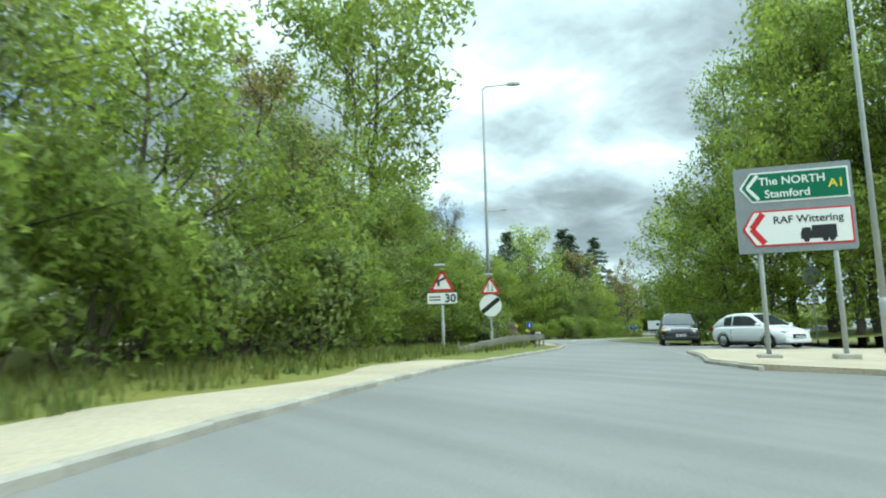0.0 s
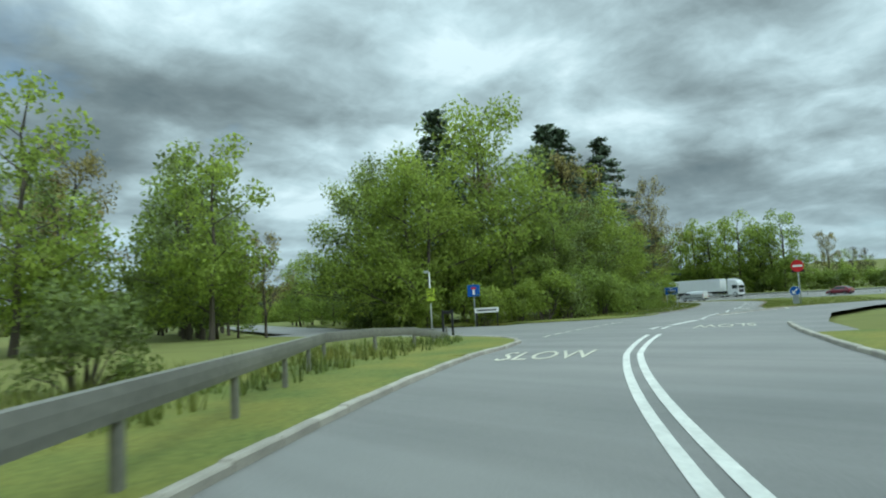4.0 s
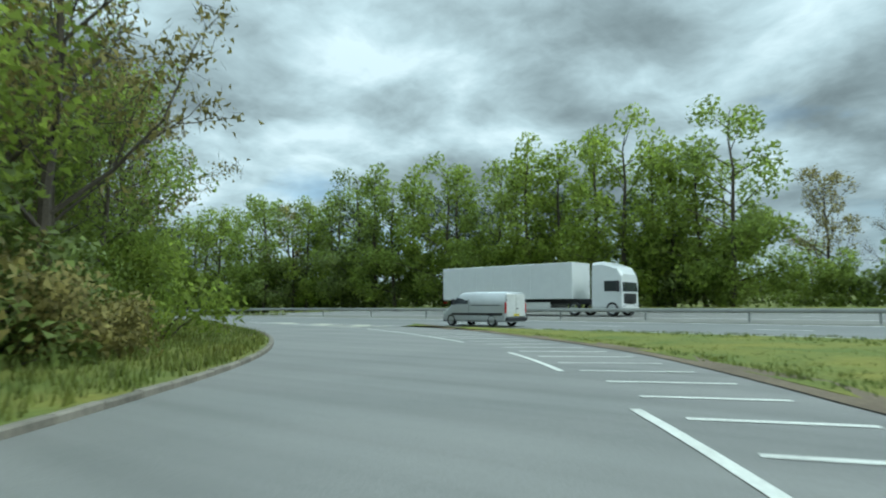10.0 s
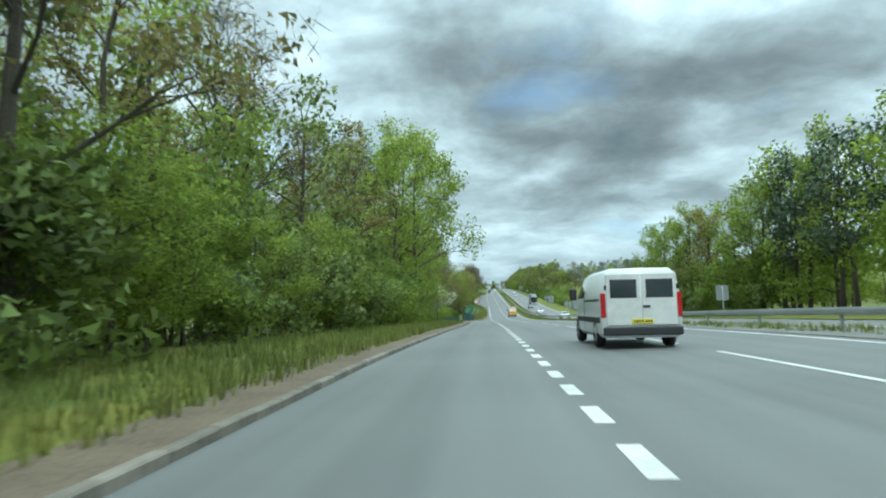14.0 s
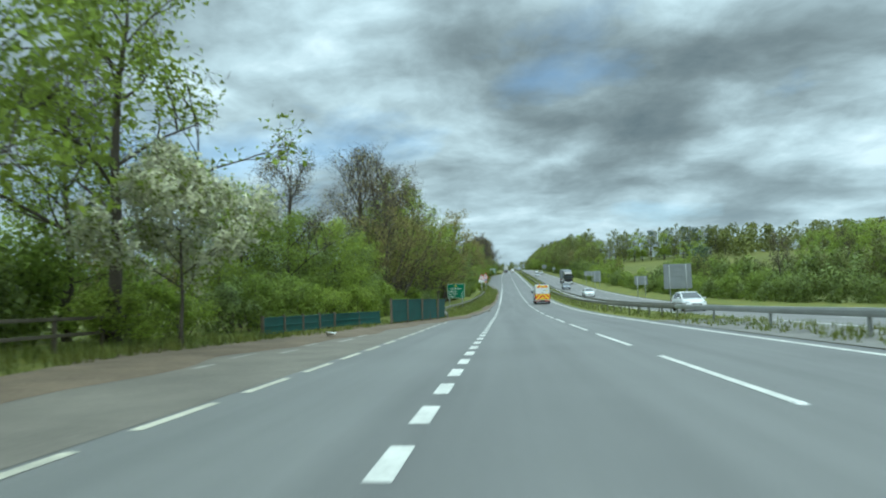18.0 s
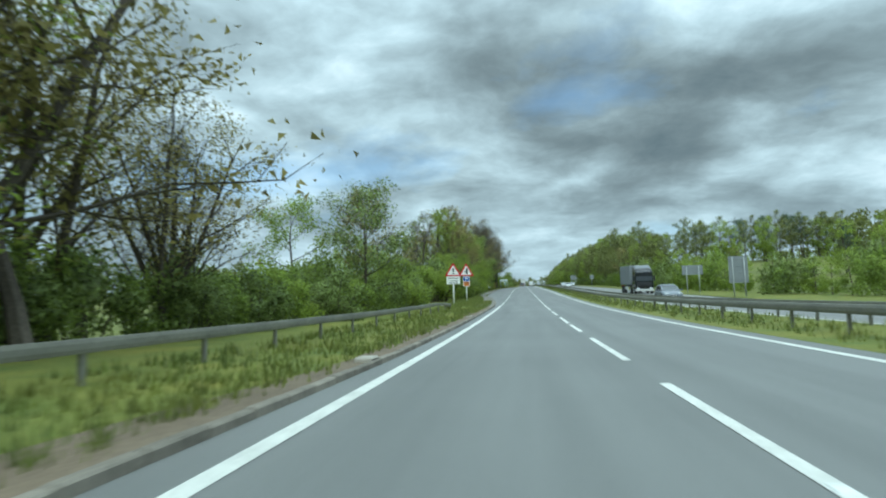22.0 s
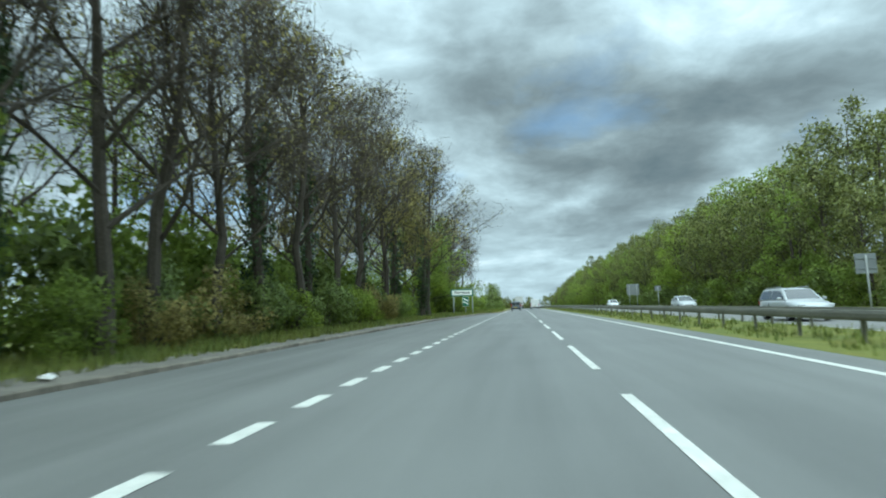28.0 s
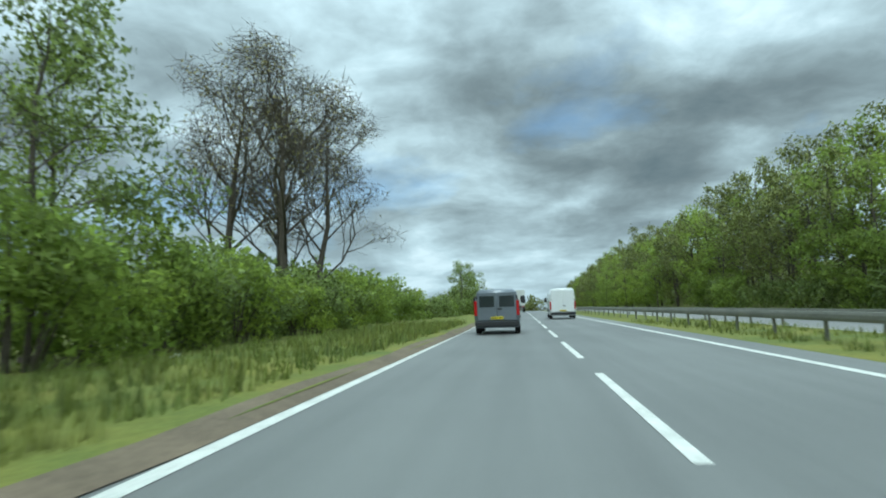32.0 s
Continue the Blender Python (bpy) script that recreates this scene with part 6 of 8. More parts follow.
p = panel(t, rounded(1.26, 0.5, 0.04, 0, 2.17), S_BLACK, name="plate")
part("plate_face", Shell().prism(rounded(1.2, 0.44, 0.03, 0, 2.17), -0.026, -0.021), WHITE, p)
letters("30", 0.46, S_BLACK, p, 0.33, 2.01, -0.03, bold=0.012)
for z in (2.2, 2.08):
    bars(p, S_BLACK, -0.52, -0.08, z, z + 0.06, 5, -0.027)
head_lamp(t, 3.42)
# two-way traffic and national speed limit
t = thing("speed_sign", "two-way triangle over a white disc with a black stripe", "road sign", stand(-151.6, -238.7, -50), group="road signs")
post_of(t, 0, 2.8, 0.05)
part("post_sleeve", Shell().tube([(0, 0.05, -0.3), (0, 0.05, 0.75), (0, 0.05, 0.85)], [0.075, 0.075, 0.05], 10), GREY, t, smooth=True)
w = warning(t, 1.02, 2.72)
for x, zz in ((-0.1, 1), (0.1, -1)):
    strip_sym(w, [(x, 2.87), (x, 3.17)], 0.035)
    zt = 3.2 if zz > 0 else 2.84
    poly_sym(w, [(x - 0.06, zt - 0.09 * zz), (x, zt), (x + 0.06, zt - 0.09 * zz)][:: 1 if zz > 0 else -1])
d = panel(t, disc(0.55, 0, 2.14), WHITE, name="disc_face")
u = Vector((math.cos(radians(38)), math.sin(radians(38))))
n = Vector((-u.y, u.x)) * 0.11
poly_sym(d, [(c.x, c.y + 2.14) for c in (u * 0.53 + n, -u * 0.53 + n, -u * 0.53 - n, u * 0.53 - n)], y=-0.026)
head_lamp(t, 3.6)
# direction sign on the island
t = thing("direction_sign", "large grey direction board with a green and a white panel", "road sign", stand(-156.2, -254.7, -58, 0.12), group="road signs")
for x in (-0.85, 0.95):
    post_of(t, x, 4.9, 0.065)
    part("foot_block", Shell().box(x - 0.28, x + 0.28, -0.2, 0.3, -0.1, 0.1, 0.03), CONCRETE, t)
part("board", Shell().prism(rounded(2.85, 2.35, 0.06, 0.05, 3.95), -0.03, 0.0), S_BACK, t, "plain grey backing board")


def flag(t, x0, x1, z0, z1, mat, rim, point=0.3):
    """An arrow-ended panel that points to the left, with a rim."""
    zc = (z0 + z1) / 2
    f = panel(t, [(x0, zc), (x0 + point, z0), (x1, z0), (x1, z1), (x0 + point, z1)], rim, -0.031, 0.012, "flag_panel")
    i = 0.045
    part("flag_face", Shell().prism([(x0 + i * 1.5, zc), (x0 + point + i * 0.3, z0 + i), (x1 - i, z0 + i), (x1 - i, z1 - i), (x0 + point + i * 0.3, z1 - i)], -0.05, -0.044), mat, f)
    return f


f = flag(t, -1.25, 1.4, 4.15, 4.98, S_GREEN, WHITE)
strip_sym(f, [(-0.78, 4.9), (-1.05, 4.565), (-0.78, 4.23)], 0.09, WHITE, -0.055)
letters("The NORTH", 0.30, WHITE, f, 0.05, 4.62, -0.054, bold=0.004)
letters("Stamford", 0.30, WHITE, f, -0.08, 4.27, -0.054, bold=0.004)
letters("A1", 0.32, S_YELLOW, f, 1.1, 4.45, -0.054, bold=0.004)
f = flag(t, -1.25, 1.4, 2.95, 3.92, WHITE, S_RED)
strip_sym(f, [(-0.72, 3.84), (-1.02, 3.435), (-0.72, 3.03)], 0.15, S_RED, -0.055)
letters("RAF Wittering", 0.28, S_BLACK, f, 0.35, 3.55, -0.054, bold=0.004)
sy = Shell().prism([(0.15, 3.1), (1.0, 3.1), (1.0, 3.45), (0.42, 3.45), (0.42, 3.3), (0.38, 3.4), (0.2, 3.4), (0.15, 3.25)], -0.055, -0.05)
for x in (0.28, 0.72, 0.88):
    sy.prism(disc(0.07, x, 3.08, 12), -0.056, -0.05)
part("lorry_symbol", sy, S_BLACK, f)
# back of a round sign across the road
t = thing("round_sign", "back of a round sign with a lantern on a grey post", "road sign", stand(-137.0, -248.4, 140, 0.3), group="road signs")
post_of(t, 0, 3.9, 0.045, y=-0.03)
panel(t, disc(0.5, 0, 3.3), S_BACK, 0.03, 0.02, "disc_back")
head_lamp(t, 3.95)
# corner of the side road
t = thing("notice_post", "lime green notice on a white post with a small lantern", "road sign", stand(-94.4, -186.3, -38), group="road signs")
post_of(t, 0, 4.2, 0.05, WHITE)
panel(t, rounded(0.62, 0.95, 0.03, 0.02, 2.5), S_LIME, name="notice")
bars(t, S_BLACK, -0.15, 0.19, 2.65, 2.7, 4, -0.024)
part("lantern", Shell().box(-0.45, -0.05, -0.1, 0.1, 4.1, 4.3, 0.03), GREY, t)
t = thing("no_through_sign", "square blue sign on a grey post beside a hedge", "road sign", stand(-92.5, -189.0, -45), group="road signs")
post_of(t, 0, 3.1, 0.04)
p = panel(t, rounded(0.92, 0.86, 0.06, 0, 2.6), S_BLUE, name="sign_panel")
strip_sym(p, [(0, 2.3), (0, 2.68)], 0.15, WHITE, -0.026)
strip_sym(p, [(-0.16, 2.76), (0.16, 2.76)], 0.14, S_RED, -0.027)
t = thing("street_name_plate", "low white nameplate with dark lettering on two posts", "road sign", stand(-92.6, -190.3, -50), group="road signs")
for x in (-0.75, 0.75):
    post_of(t, x, 1.25, 0.05, S_BLACK)
panel(t, rounded(1.75, 0.36, 0.02, 0, 1.12), WHITE, name="plate")
bars(t, S_BLACK, -0.7, 0.7, 1.06, 1.18, 9, -0.024)
t = thing("marker_posts", "pair of black timber posts joined at the top", "bollard", stand(-106.55, -201.4, -50) @ Matrix.Diagonal((0.5, 0.7, 0.76, 1)))
for x in (-0.42, 0.42):
    part("timber_post", Shell().box(x - 0.1, x + 0.1, -0.1, 0.1, -0.3, 1.55, 0.02), S_BLACK, t)
part("cap_rail", Shell().box(-0.5, 0.5, -0.06, 0.06, 1.32, 1.5, 0.02), S_BLACK, t)
# nose of the exit road
t = thing("no_entry_sign", "red no entry disc with a white bar and lantern", "road sign", stand(-67.6, -202.7, -66), group="road signs")
post_of(t, 0, 3.9, 0.055)
p = panel(t, disc(0.5, 0, 3.2), S_RED, name="disc_rim")
part("disc_face", Shell().prism(disc(0.48, 0, 3.2), -0.026, -0.021), S_RED, p)
part("backing_board", Shell().prism([(-0.54, 2.66), (0.54, 2.66), (0.46, 2.85), (0.3, 3.0), (-0.3, 3.0), (-0.46, 2.85)], 0.004, 0.03), S_BLACK, t, "dark board behind the disc")
strip_sym(p, [(-0.37, 3.2), (0.37, 3.2)], 0.17, WHITE, -0.031)
head_lamp(t, 3.95)
t = thing("arrow_bollard", "grey bollard with a round blue arrow sign", "bollard", stand(-68.3, -202.55, -66) @ Matrix.Diagonal((0.8, 0.8, 0.8, 1)))
part("body", Shell().loft([[(x * w, y * w * 0.7, z) for x, y in ((-0.3, -0.3), (0.3, -0.3), (0.3, 0.3), (-0.3, 0.3))] for z, w in ((-0.1, 1.1), (0.15, 1.05), (0.9, 0.8), (1.0, 0.7))]), S_BACK, t)
p = panel(t, disc(0.52, 0, 1.38), WHITE, -0.02, 0.02, "disc_rim")
part("disc_face", Shell().prism(disc(0.49, 0, 1.38), -0.047, -0.041), S_BLUE, p)
strip_sym(p, [(0.24, 1.62), (-0.2, 1.18)], 0.12, WHITE, -0.053)
strip_sym(p, [(-0.22, 1.42), (-0.22, 1.16), (0.04, 1.16)], 0.1, WHITE, -0.053)
# Dual carriageway ahead
t = thing("information_sign", "blue dual carriageway board on two grey posts", "road sign", stand(-51.2, -182.3, -64), group="road signs")
for x in (-0.58, 0.58):
    post_of(t, x, 2.3, 0.04)
p = panel(t, rounded(1.58, 0.92, 0.05, 0, 2.05), WHITE, name="sign_rim")
part("sign_face", Shell().prism(rounded(1.52, 0.86, 0.04, 0, 2.05), -0.026, -0.021), S_BLUE, p)
for i, wd in enumerate(("Dual", "carriageway", "ahead")):
    letters(wd, 0.22, WHITE, p, 0, 2.25 - 0.24 * i, -0.03, bold=0.004)
# hazard marker post
for x, y, turn, mat, tone in ((-13.4, -144.4, -20, S_RED, "red"), (-10.7, -40.2, 12, S_BLACK, "black")):
    t = thing("marker_post", f"white verge marker post with a {tone} panel in the grass", "marker post", stand(x, y, turn))
    part("stake", Shell().box(-0.06, 0.06, -0.02, 0.02, -0.3, 0.9, 0.015), WHITE, t)
    part("reflector", Shell().box(-0.035, 0.035, -0.027, -0.02, 0.35, 0.76), mat, t, f"{tone} panel")
# route confirmation
t = thing("route_sign", "green route sign with white place names and distances", "road sign", stand(-7.6, 35.4, 2) @ Matrix.Translation((0, 0, 0.19)) @ Matrix.Diagonal((0.9, 1, 0.9, 1)), group="road signs")
for x in (-0.95, 0.85):
    post_of(t, x, 2.6, 0.06)
p = panel(t, rounded(2.4, 2.0, 0.1, 0, 2.1), WHITE, name="sign_rim")
part("sign_face", Shell().prism(rounded(2.33, 1.93, 0.08, 0, 2.1), -0.026, -0.021), S_GREEN, p)
letters("A1", 0.28, S_YELLOW, p, 0, 2.72, -0.03, bold=0.004)
letters("The NORTH", 0.29, WHITE, p, 0, 2.33, -0.03, bold=0.004)
for i, (a, b) in enumerate((("Stamford", "6"), ("Grantham", "27"), ("Newark", "41"))):
    letters(a, 0.28, WHITE, p, -1.02, 1.95 - 0.33 * i, -0.03, align="LEFT", bold=0.004)
    letters(b, 0.28, WHITE, p, 1.02, 1.95 - 0.33 * i, -0.03, align="RIGHT", bold=0.004)
# pedestrians crossing
t = thing("warning_sign", "exclamation triangle over a white pedestrians plate", "road sign", stand(-7.05, 110.0, 3, -0.15) @ Matrix.Diagonal((1.22, 1.18, 1.13, 1)), group="road signs")
post_of(t, 0, 2.9, 0.055, WHITE)
w = warning(t, 1.40, 2.70)
poly_sym(w, [(-0.09, 3.36), (-0.03, 3.06), (0.03, 3.06), (0.09, 3.36), (0, 3.42)])
poly_sym(w, disc(0.07, 0, 2.95, 14))
p = panel(t, rounded(1.1, 0.68, 0.03, 0, 2.35), WHITE, name="plate")
for i, wd in enumerate(("Pedestrians", "crossing", "310 yards")):
    letters(wd, 0.19, S_BLACK, p, 0, 2.48 - 0.215 * i, -0.024, bold=0.003)
# lay-by ahead
t = thing("warning_sign", "side road triangle over a blue and orange parking plate", "road sign", stand(-6.3, 116.2, 3) @ Matrix.Diagonal((1.12, 1.12, 1.1, 1)), group="road signs")
post_of(t, 0, 2.8, 0.05, WHITE)
w = warning(t, 1.5, 2.65)
strip_sym(w, [(0.06, 2.86), (0.06, 3.42)], 0.17)
strip_sym(w, [(-0.18, 3.1), (0.05, 3.1)], 0.09)
p = panel(t, rounded(0.64, 0.98, 0.04, 0, 2.13), WHITE, name="plate_rim")
part("plate_top", Shell().prism(rounded(0.56, 0.45, 0.02, 0, 2.36), -0.026, -0.021), S_BLUE, p)
part("plate_foot", Shell().prism(rounded(0.56, 0.43, 0.02, 0, 1.89), -0.026, -0.021), S_BROWN, p)
letters("P", 0.42, WHITE, p, 0, 2.22, -0.03, bold=0.012)
strip_sym(p, [(-0.16, 1.85), (-0.02, 2.01), (0.16, 1.95), (0.16, 1.83)], 0.06, S_BLACK, -0.03)
# Thornhaugh and the countdown marker
t = thing("place_sign", "white village name board in a green border on two posts", "road sign", stand(-7.55, 288.3, 2), group="road signs")
for x in (-1.1, 1.35):
    post_of(t, x, 3.0, 0.07)
p = panel(t, rounded(2.95, 0.96, 0.03, 0, 2.86), S_BACK, 0.0, 0.02, "backing_board")
part("sign_rim", Shell().prism(rounded(2.9, 0.92, 0.03, 0, 2.86), -0.026, -0.021), S_GREEN, p)
part("sign_face", Shell().prism(rounded(2.62, 0.64, 0.02, 0, 2.86), -0.03, -0.0262), WHITE, p)
letters("Thornhaugh", 0.42, S_BLACK, p, 0, 2.73, -0.034, bold=0.008)
t = thing("countdown_marker", "green countdown marker with two white slanting bars", "road sign", stand(-6.95, 286.6, 2), group="road signs")
post_of(t, 0, 2.2, 0.05)
p = panel(t, rounded(0.82, 1.2, 0.06, 0, 1.7), WHITE, name="sign_rim")
part("sign_face", Shell().prism(rounded(0.76, 1.14, 0.05, 0, 1.7), -0.026, -0.021), S_GREEN, p)
for z in (1.95, 1.55):
    strip_sym(p, [(-0.3, z + 0.14), (0.3, z - 0.2)], 0.16, WHITE, -0.031)


def sign_back(x, y, w, h, top, n=2, kind="board", slats=0):
    """A sign that faces the other carriageway, seen from behind."""
    t = thing("sign_back", "grey back of a road sign facing the other carriageway", "road sign", stand(x, y, 180, 0.1), group="backs of signs")
    for k in range(n):
        post_of(t, (k - (n - 1) / 2) * w * 0.6, top - 0.1, 0.06, y=0.07)
    panel(t, rounded(w, h, 0.04, 0, top - h / 2), S_BACK, 0.0, 0.025, "sign_panel")
    for k in range(max(2, slats)):
        z = top - h * (k + 0.5) / max(2, slats)
        part("stiffener", Shell().box(-w / 2 + 0.05, w / 2 - 0.05, 0.002, 0.05, z - 0.03, z + 0.03, 0.008), S_BACK, t)
    return t


sign_back(21.1, 131.0, 2.5, 1.2, 3.5)
sign_back(21.3, 329.6, 2.3, 2.1, 4.3, slats=3)
sign_back(20.3, 302.6, 0.9, 0.75, 3.2, 1)
sign_back(20.2, 38.0, 3.4, 3.1, 4.6, slats=5)
sign_back(20.6, 112.0, 1.8, 2.6, 3.9, slats=4)
sign_back(20.0, -62.0, 1.2, 1.5, 3.2, 1)
sign_back(20.2, 60.0, 2.0, 1.4, 3.2)
sign_back(20.4, 245.0, 1.2, 1.2, 3.4, 1)


# ---- vehicles ----
def wheel(parent, x, y, r=0.32, w=0.21):
    s = Shell()
    sgn = 1 if x > 0 else -1
    prof = [(-w / 2, r * 0.68), (-w / 2, r * 0.93), (-w * 0.35, r), (w * 0.35, r), (w / 2, r * 0.93), (w / 2, r * 0.68)]
    n = 20
    s.loft([[(x + a, y + b * math.cos(2 * math.pi * k / n), r + b * math.sin(2 * math.pi * k / n)) for k in range(n)] for a, b in prof], cap=False)
    wh = part("wheel", Shell().tube([(x - 0.06, y, r), (x + 0.06, y, r)], 0.08, 10), PLASTIC, parent)
    part("tyre", s, TYRE, wh, smooth=True)
    m = Shell()
    xo = x + sgn * w * 0.38
    for k in range(5):
        a = 2 * math.pi * k / 5 + 0.3
        ca, sa = math.cos(a), math.sin(a)
        p = [(0.02 * -sa, 0.02 * ca), (r * 0.66 * ca - 0.05 * sa, r * 0.66 * sa + 0.05 * ca), (r * 0.66 * ca + 0.05 * sa, r * 0.66 * sa - 0.05 * ca), (0.02 * sa, -0.02 * ca)]
        m.add([(xo, y + b, r + c) for b, c in p] + [(xo - sgn * 0.04, y + b, r + c) for b, c in p], [(0, 1, 2, 3), (7, 6, 5, 4), (0, 4, 5, 1), (1, 5, 6, 2), (2, 6, 7, 3), (3, 7, 4, 0)])
    rim = [[(xo + a, y + b * math.cos(2 * math.pi * k / 16), r + b * math.sin(2 * math.pi * k / 16)) for k in range(16)] for a, b in ((0.01 * sgn, r * 0.7), (0, r * 0.62), (-0.1 * sgn, r * 0.6))]
    m.loft(rim, cap=False)
    part("rim", m, ALLOY, wh)
    return wh


def ring(y, w, zb, zs, zt, tw):
    """A cross-section of a body: half width w, sill, shoulder and top heights, and the half width of the top."""
    half = [(w * 0.82, zb), (w * 0.97, zb + 0.1), (w, zb + (zs - zb) * 0.55), (w * 0.975, zs), (tw, zt), (tw * 0.6, zt + 0.012)]
    return [(x, y, z) for x, z in half] + [(-x, y, z) for x, z in reversed(half)]


def plate_bars(t, y, z, mat, w=0.5, front=False):
    yy = (y - 0.012, y) if not front else (y, y + 0.012)
    p = part("number_plate", Shell().box(-w / 2, w / 2, yy[0], yy[1], z, z + 0.11, 0.004), mat, t)
    s = Shell()
    for k in range(7):
        x = -w * 0.42 + k * w * 0.125 + (0.02 if k > 3 else 0)
        s.box(x, x + w * 0.085, yy[0] - 0.004 if not front else yy[1], yy[0] if not front else yy[1] + 0.004, z + 0.025, z + 0.085)
    part("plate_mark", s, S_BLACK, p)


def car(label, paint, m, kind="hatch", L=4.0, W=1.74, H=1.48, group="", flash=False):
    """A passenger car, its nose towards +y."""
    t = thing("car", label, "car", m, group)
    w = W / 2
    r = 0.31 if kind != "suv" else 0.37
    zb = 0.2 if kind != "suv" else 0.28
    belt = H * 0.61
    nose, tail = L / 2, -L / 2
    hood = H * (0.58 if kind != "suv" else 0.6)
    boxy = kind in ("suv", "mpv", "estate")
    ws_base, ws_top = nose - L * (0.27 if boxy else 0.235), nose - L * (0.44 if boxy else 0.46)
    rear_top = tail + (0.22 if boxy else 0.80)
    rear_base = tail + (0.06 if boxy else 0.1)
    rings = [ring(tail, w * 0.80, zb + 0.16, belt * 0.8, belt - 0.06, w * 0.72), ring(tail + 0.06, w * 0.92, zb + 0.05, belt * 0.84, belt - 0.02, w * 0.82), ring(tail + 0.25, w * 0.98, zb, belt * 0.88, belt, w * 0.88), ring(tail + 0.8, w, zb, belt * 0.9, belt, w * 0.92),
             ring(0, w, zb, belt * 0.9, belt, w * 0.93), ring(ws_base - 0.15, w, zb, belt * 0.88, belt, w * 0.92), ring(ws_base + 0.1, w, zb, hood * 0.9, hood + 0.03, w * 0.86), ring(nose - 0.7, w * 0.99, zb, hood * 0.87, hood - 0.01, w * 0.82),
             ring(nose - 0.4, w * 0.96, zb, hood * 0.82, hood - 0.07, w * 0.78), ring(nose - 0.16, w * 0.87, zb + 0.03, hood * 0.74, hood * 0.83, w * 0.68), ring(nose - 0.05, w * 0.76, zb + 0.07, hood * 0.66, hood * 0.74, w * 0.6), ring(nose, w * 0.62, zb + 0.12, hood * 0.58, hood * 0.64, w * 0.5)]
    part("body", Shell().loft(rings), paint, t, smooth=True)
    roofline = [(rear_base, belt), ((rear_base * 0.6 + rear_top * 0.4), belt + 0.55 * (H - belt)), (rear_top, H - 0.08), (rear_top + 0.3, H - 0.02), ((rear_top + ws_top) / 2, H), (ws_top - 0.2, H - 0.02), (ws_top + 0.05, H - 0.08), ((ws_top + ws_base) / 2, belt + 0.48 * (H - belt)), (ws_base, belt)]
    crown_z = lambda y: float(np.interp(y, *zip(*roofline)))
    side_x = lambda z: w * (0.915 - 0.2 * (z - belt) / (H - belt))
    cabin = []
    for y in sorted(set([p[0] for p in roofline] + [(p[0] + q[0]) / 2 for p, q in zip(roofline, roofline[1:])])):
        z = max(crown_z(y), belt + 0.004)
        zs = belt + (z - belt) * 0.86
        half = [(side_x(belt), belt - 0.06), (side_x(belt + (z - belt) * 0.45), belt + (z - belt) * 0.45), (side_x(zs), zs), (side_x(zs) - 0.05, z - 0.01), (side_x(zs) * 0.5, z + 0.008)]
        cabin.append([(x, y, q) for x, q in half] + [(-x, y, q) for x, q in reversed(half)])
    part("roof", Shell().loft(cabin), paint, t, smooth=True)

    def screen(y0, y1):
        g = Shell()
        for i in range(6):
            y = y0 + (y1 - y0) * i / 5
            z = crown_z(y)
            k = side_x(belt + (z - belt) * 0.86) - 0.09
            g.v += [(k, y, z + 0.002), (k * 0.5, y, z + 0.016), (-k * 0.5, y, z + 0.016), (-k, y, z + 0.002)]
        g.f = [(4 * i + j, 4 * i + j + 1, 4 * i + j + 5, 4 * i + j + 4) for i in range(5) for j in range(3)]
        return g

    part("windscreen", screen(ws_base - 0.06, ws_top + 0.06), GLASS, t, smooth=True)
    part("rear_window", screen(rear_base + 0.05 + 0.2 * (rear_top - rear_base), rear_top - 0.02), GLASS, t, smooth=True)
    ym = (ws_top + rear_top) / 2 + (0.1 if kind != "hatch" else -0.25)
    panes = ((rear_top + (0.0 if boxy else -0.05), ym - 0.04), (ym + 0.04, ws_base - 0.22))
    for sx in (1, -1):
        for y0, y1 in panes:
            g = Shell()
            for i in range(8):
                y = y0 + (y1 - y0) * i / 7
                z = max(min(crown_z(y) - 0.10, belt + 0.80 * (crown_z(y) - belt)), belt + 0.05)
                g.v += [(sx * (side_x(belt + 0.04) + 0.006), y, belt + 0.04), (sx * (side_x(z) + 0.006), y, z)]
            g.f = [(2 * i, 2 * i + 1, 2 * i + 3, 2 * i + 2) for i in range(7)]
            part("side_window", g, GLASS, t, smooth=True)
    for sx in (1, -1):
        part("door_seam", Shell().box(sx * w * 0.992 - 0.006, sx * w * 0.992 + 0.006, ym - 0.01, ym + 0.01, zb + 0.12, belt * 0.88), PLASTIC, t)
        part("door_handle", Shell().box(sx * w * 0.985 - 0.015, sx * w * 0.985 + 0.015, ym - 0.28, ym - 0.1, belt * 0.82, belt * 0.82 + 0.03, 0.008), paint, t)
        part("mirror", Shell().box(sx * (w + 0.1) - 0.09, sx * (w + 0.1) + 0.09, ws_base - 0.32, ws_base - 0.2, belt, belt + 0.15, 0.04), paint, t)
        part("headlight", Shell().box(sx * w * 0.66 - 0.17, sx * w * 0.66 + 0.15, nose - 0.34, nose - 0.075, hood * 0.72, hood * 0.72 + 0.13, 0.035), LAMP_W, t)
        part("tail_light", Shell().box(sx * w * 0.84 - 0.1, sx * w * 0.84 + 0.07, tail - 0.015, tail + 0.14, belt * 0.74, belt * 0.98, 0.02), LAMP_R, t)
        part("sill", Shell().box(sx * w * 0.93 - 0.06, sx * w * 0.93 + 0.06, tail + 1.1, nose - 1.2, zb - 0.02, zb + 0.09, 0.02), PLASTIC, t)
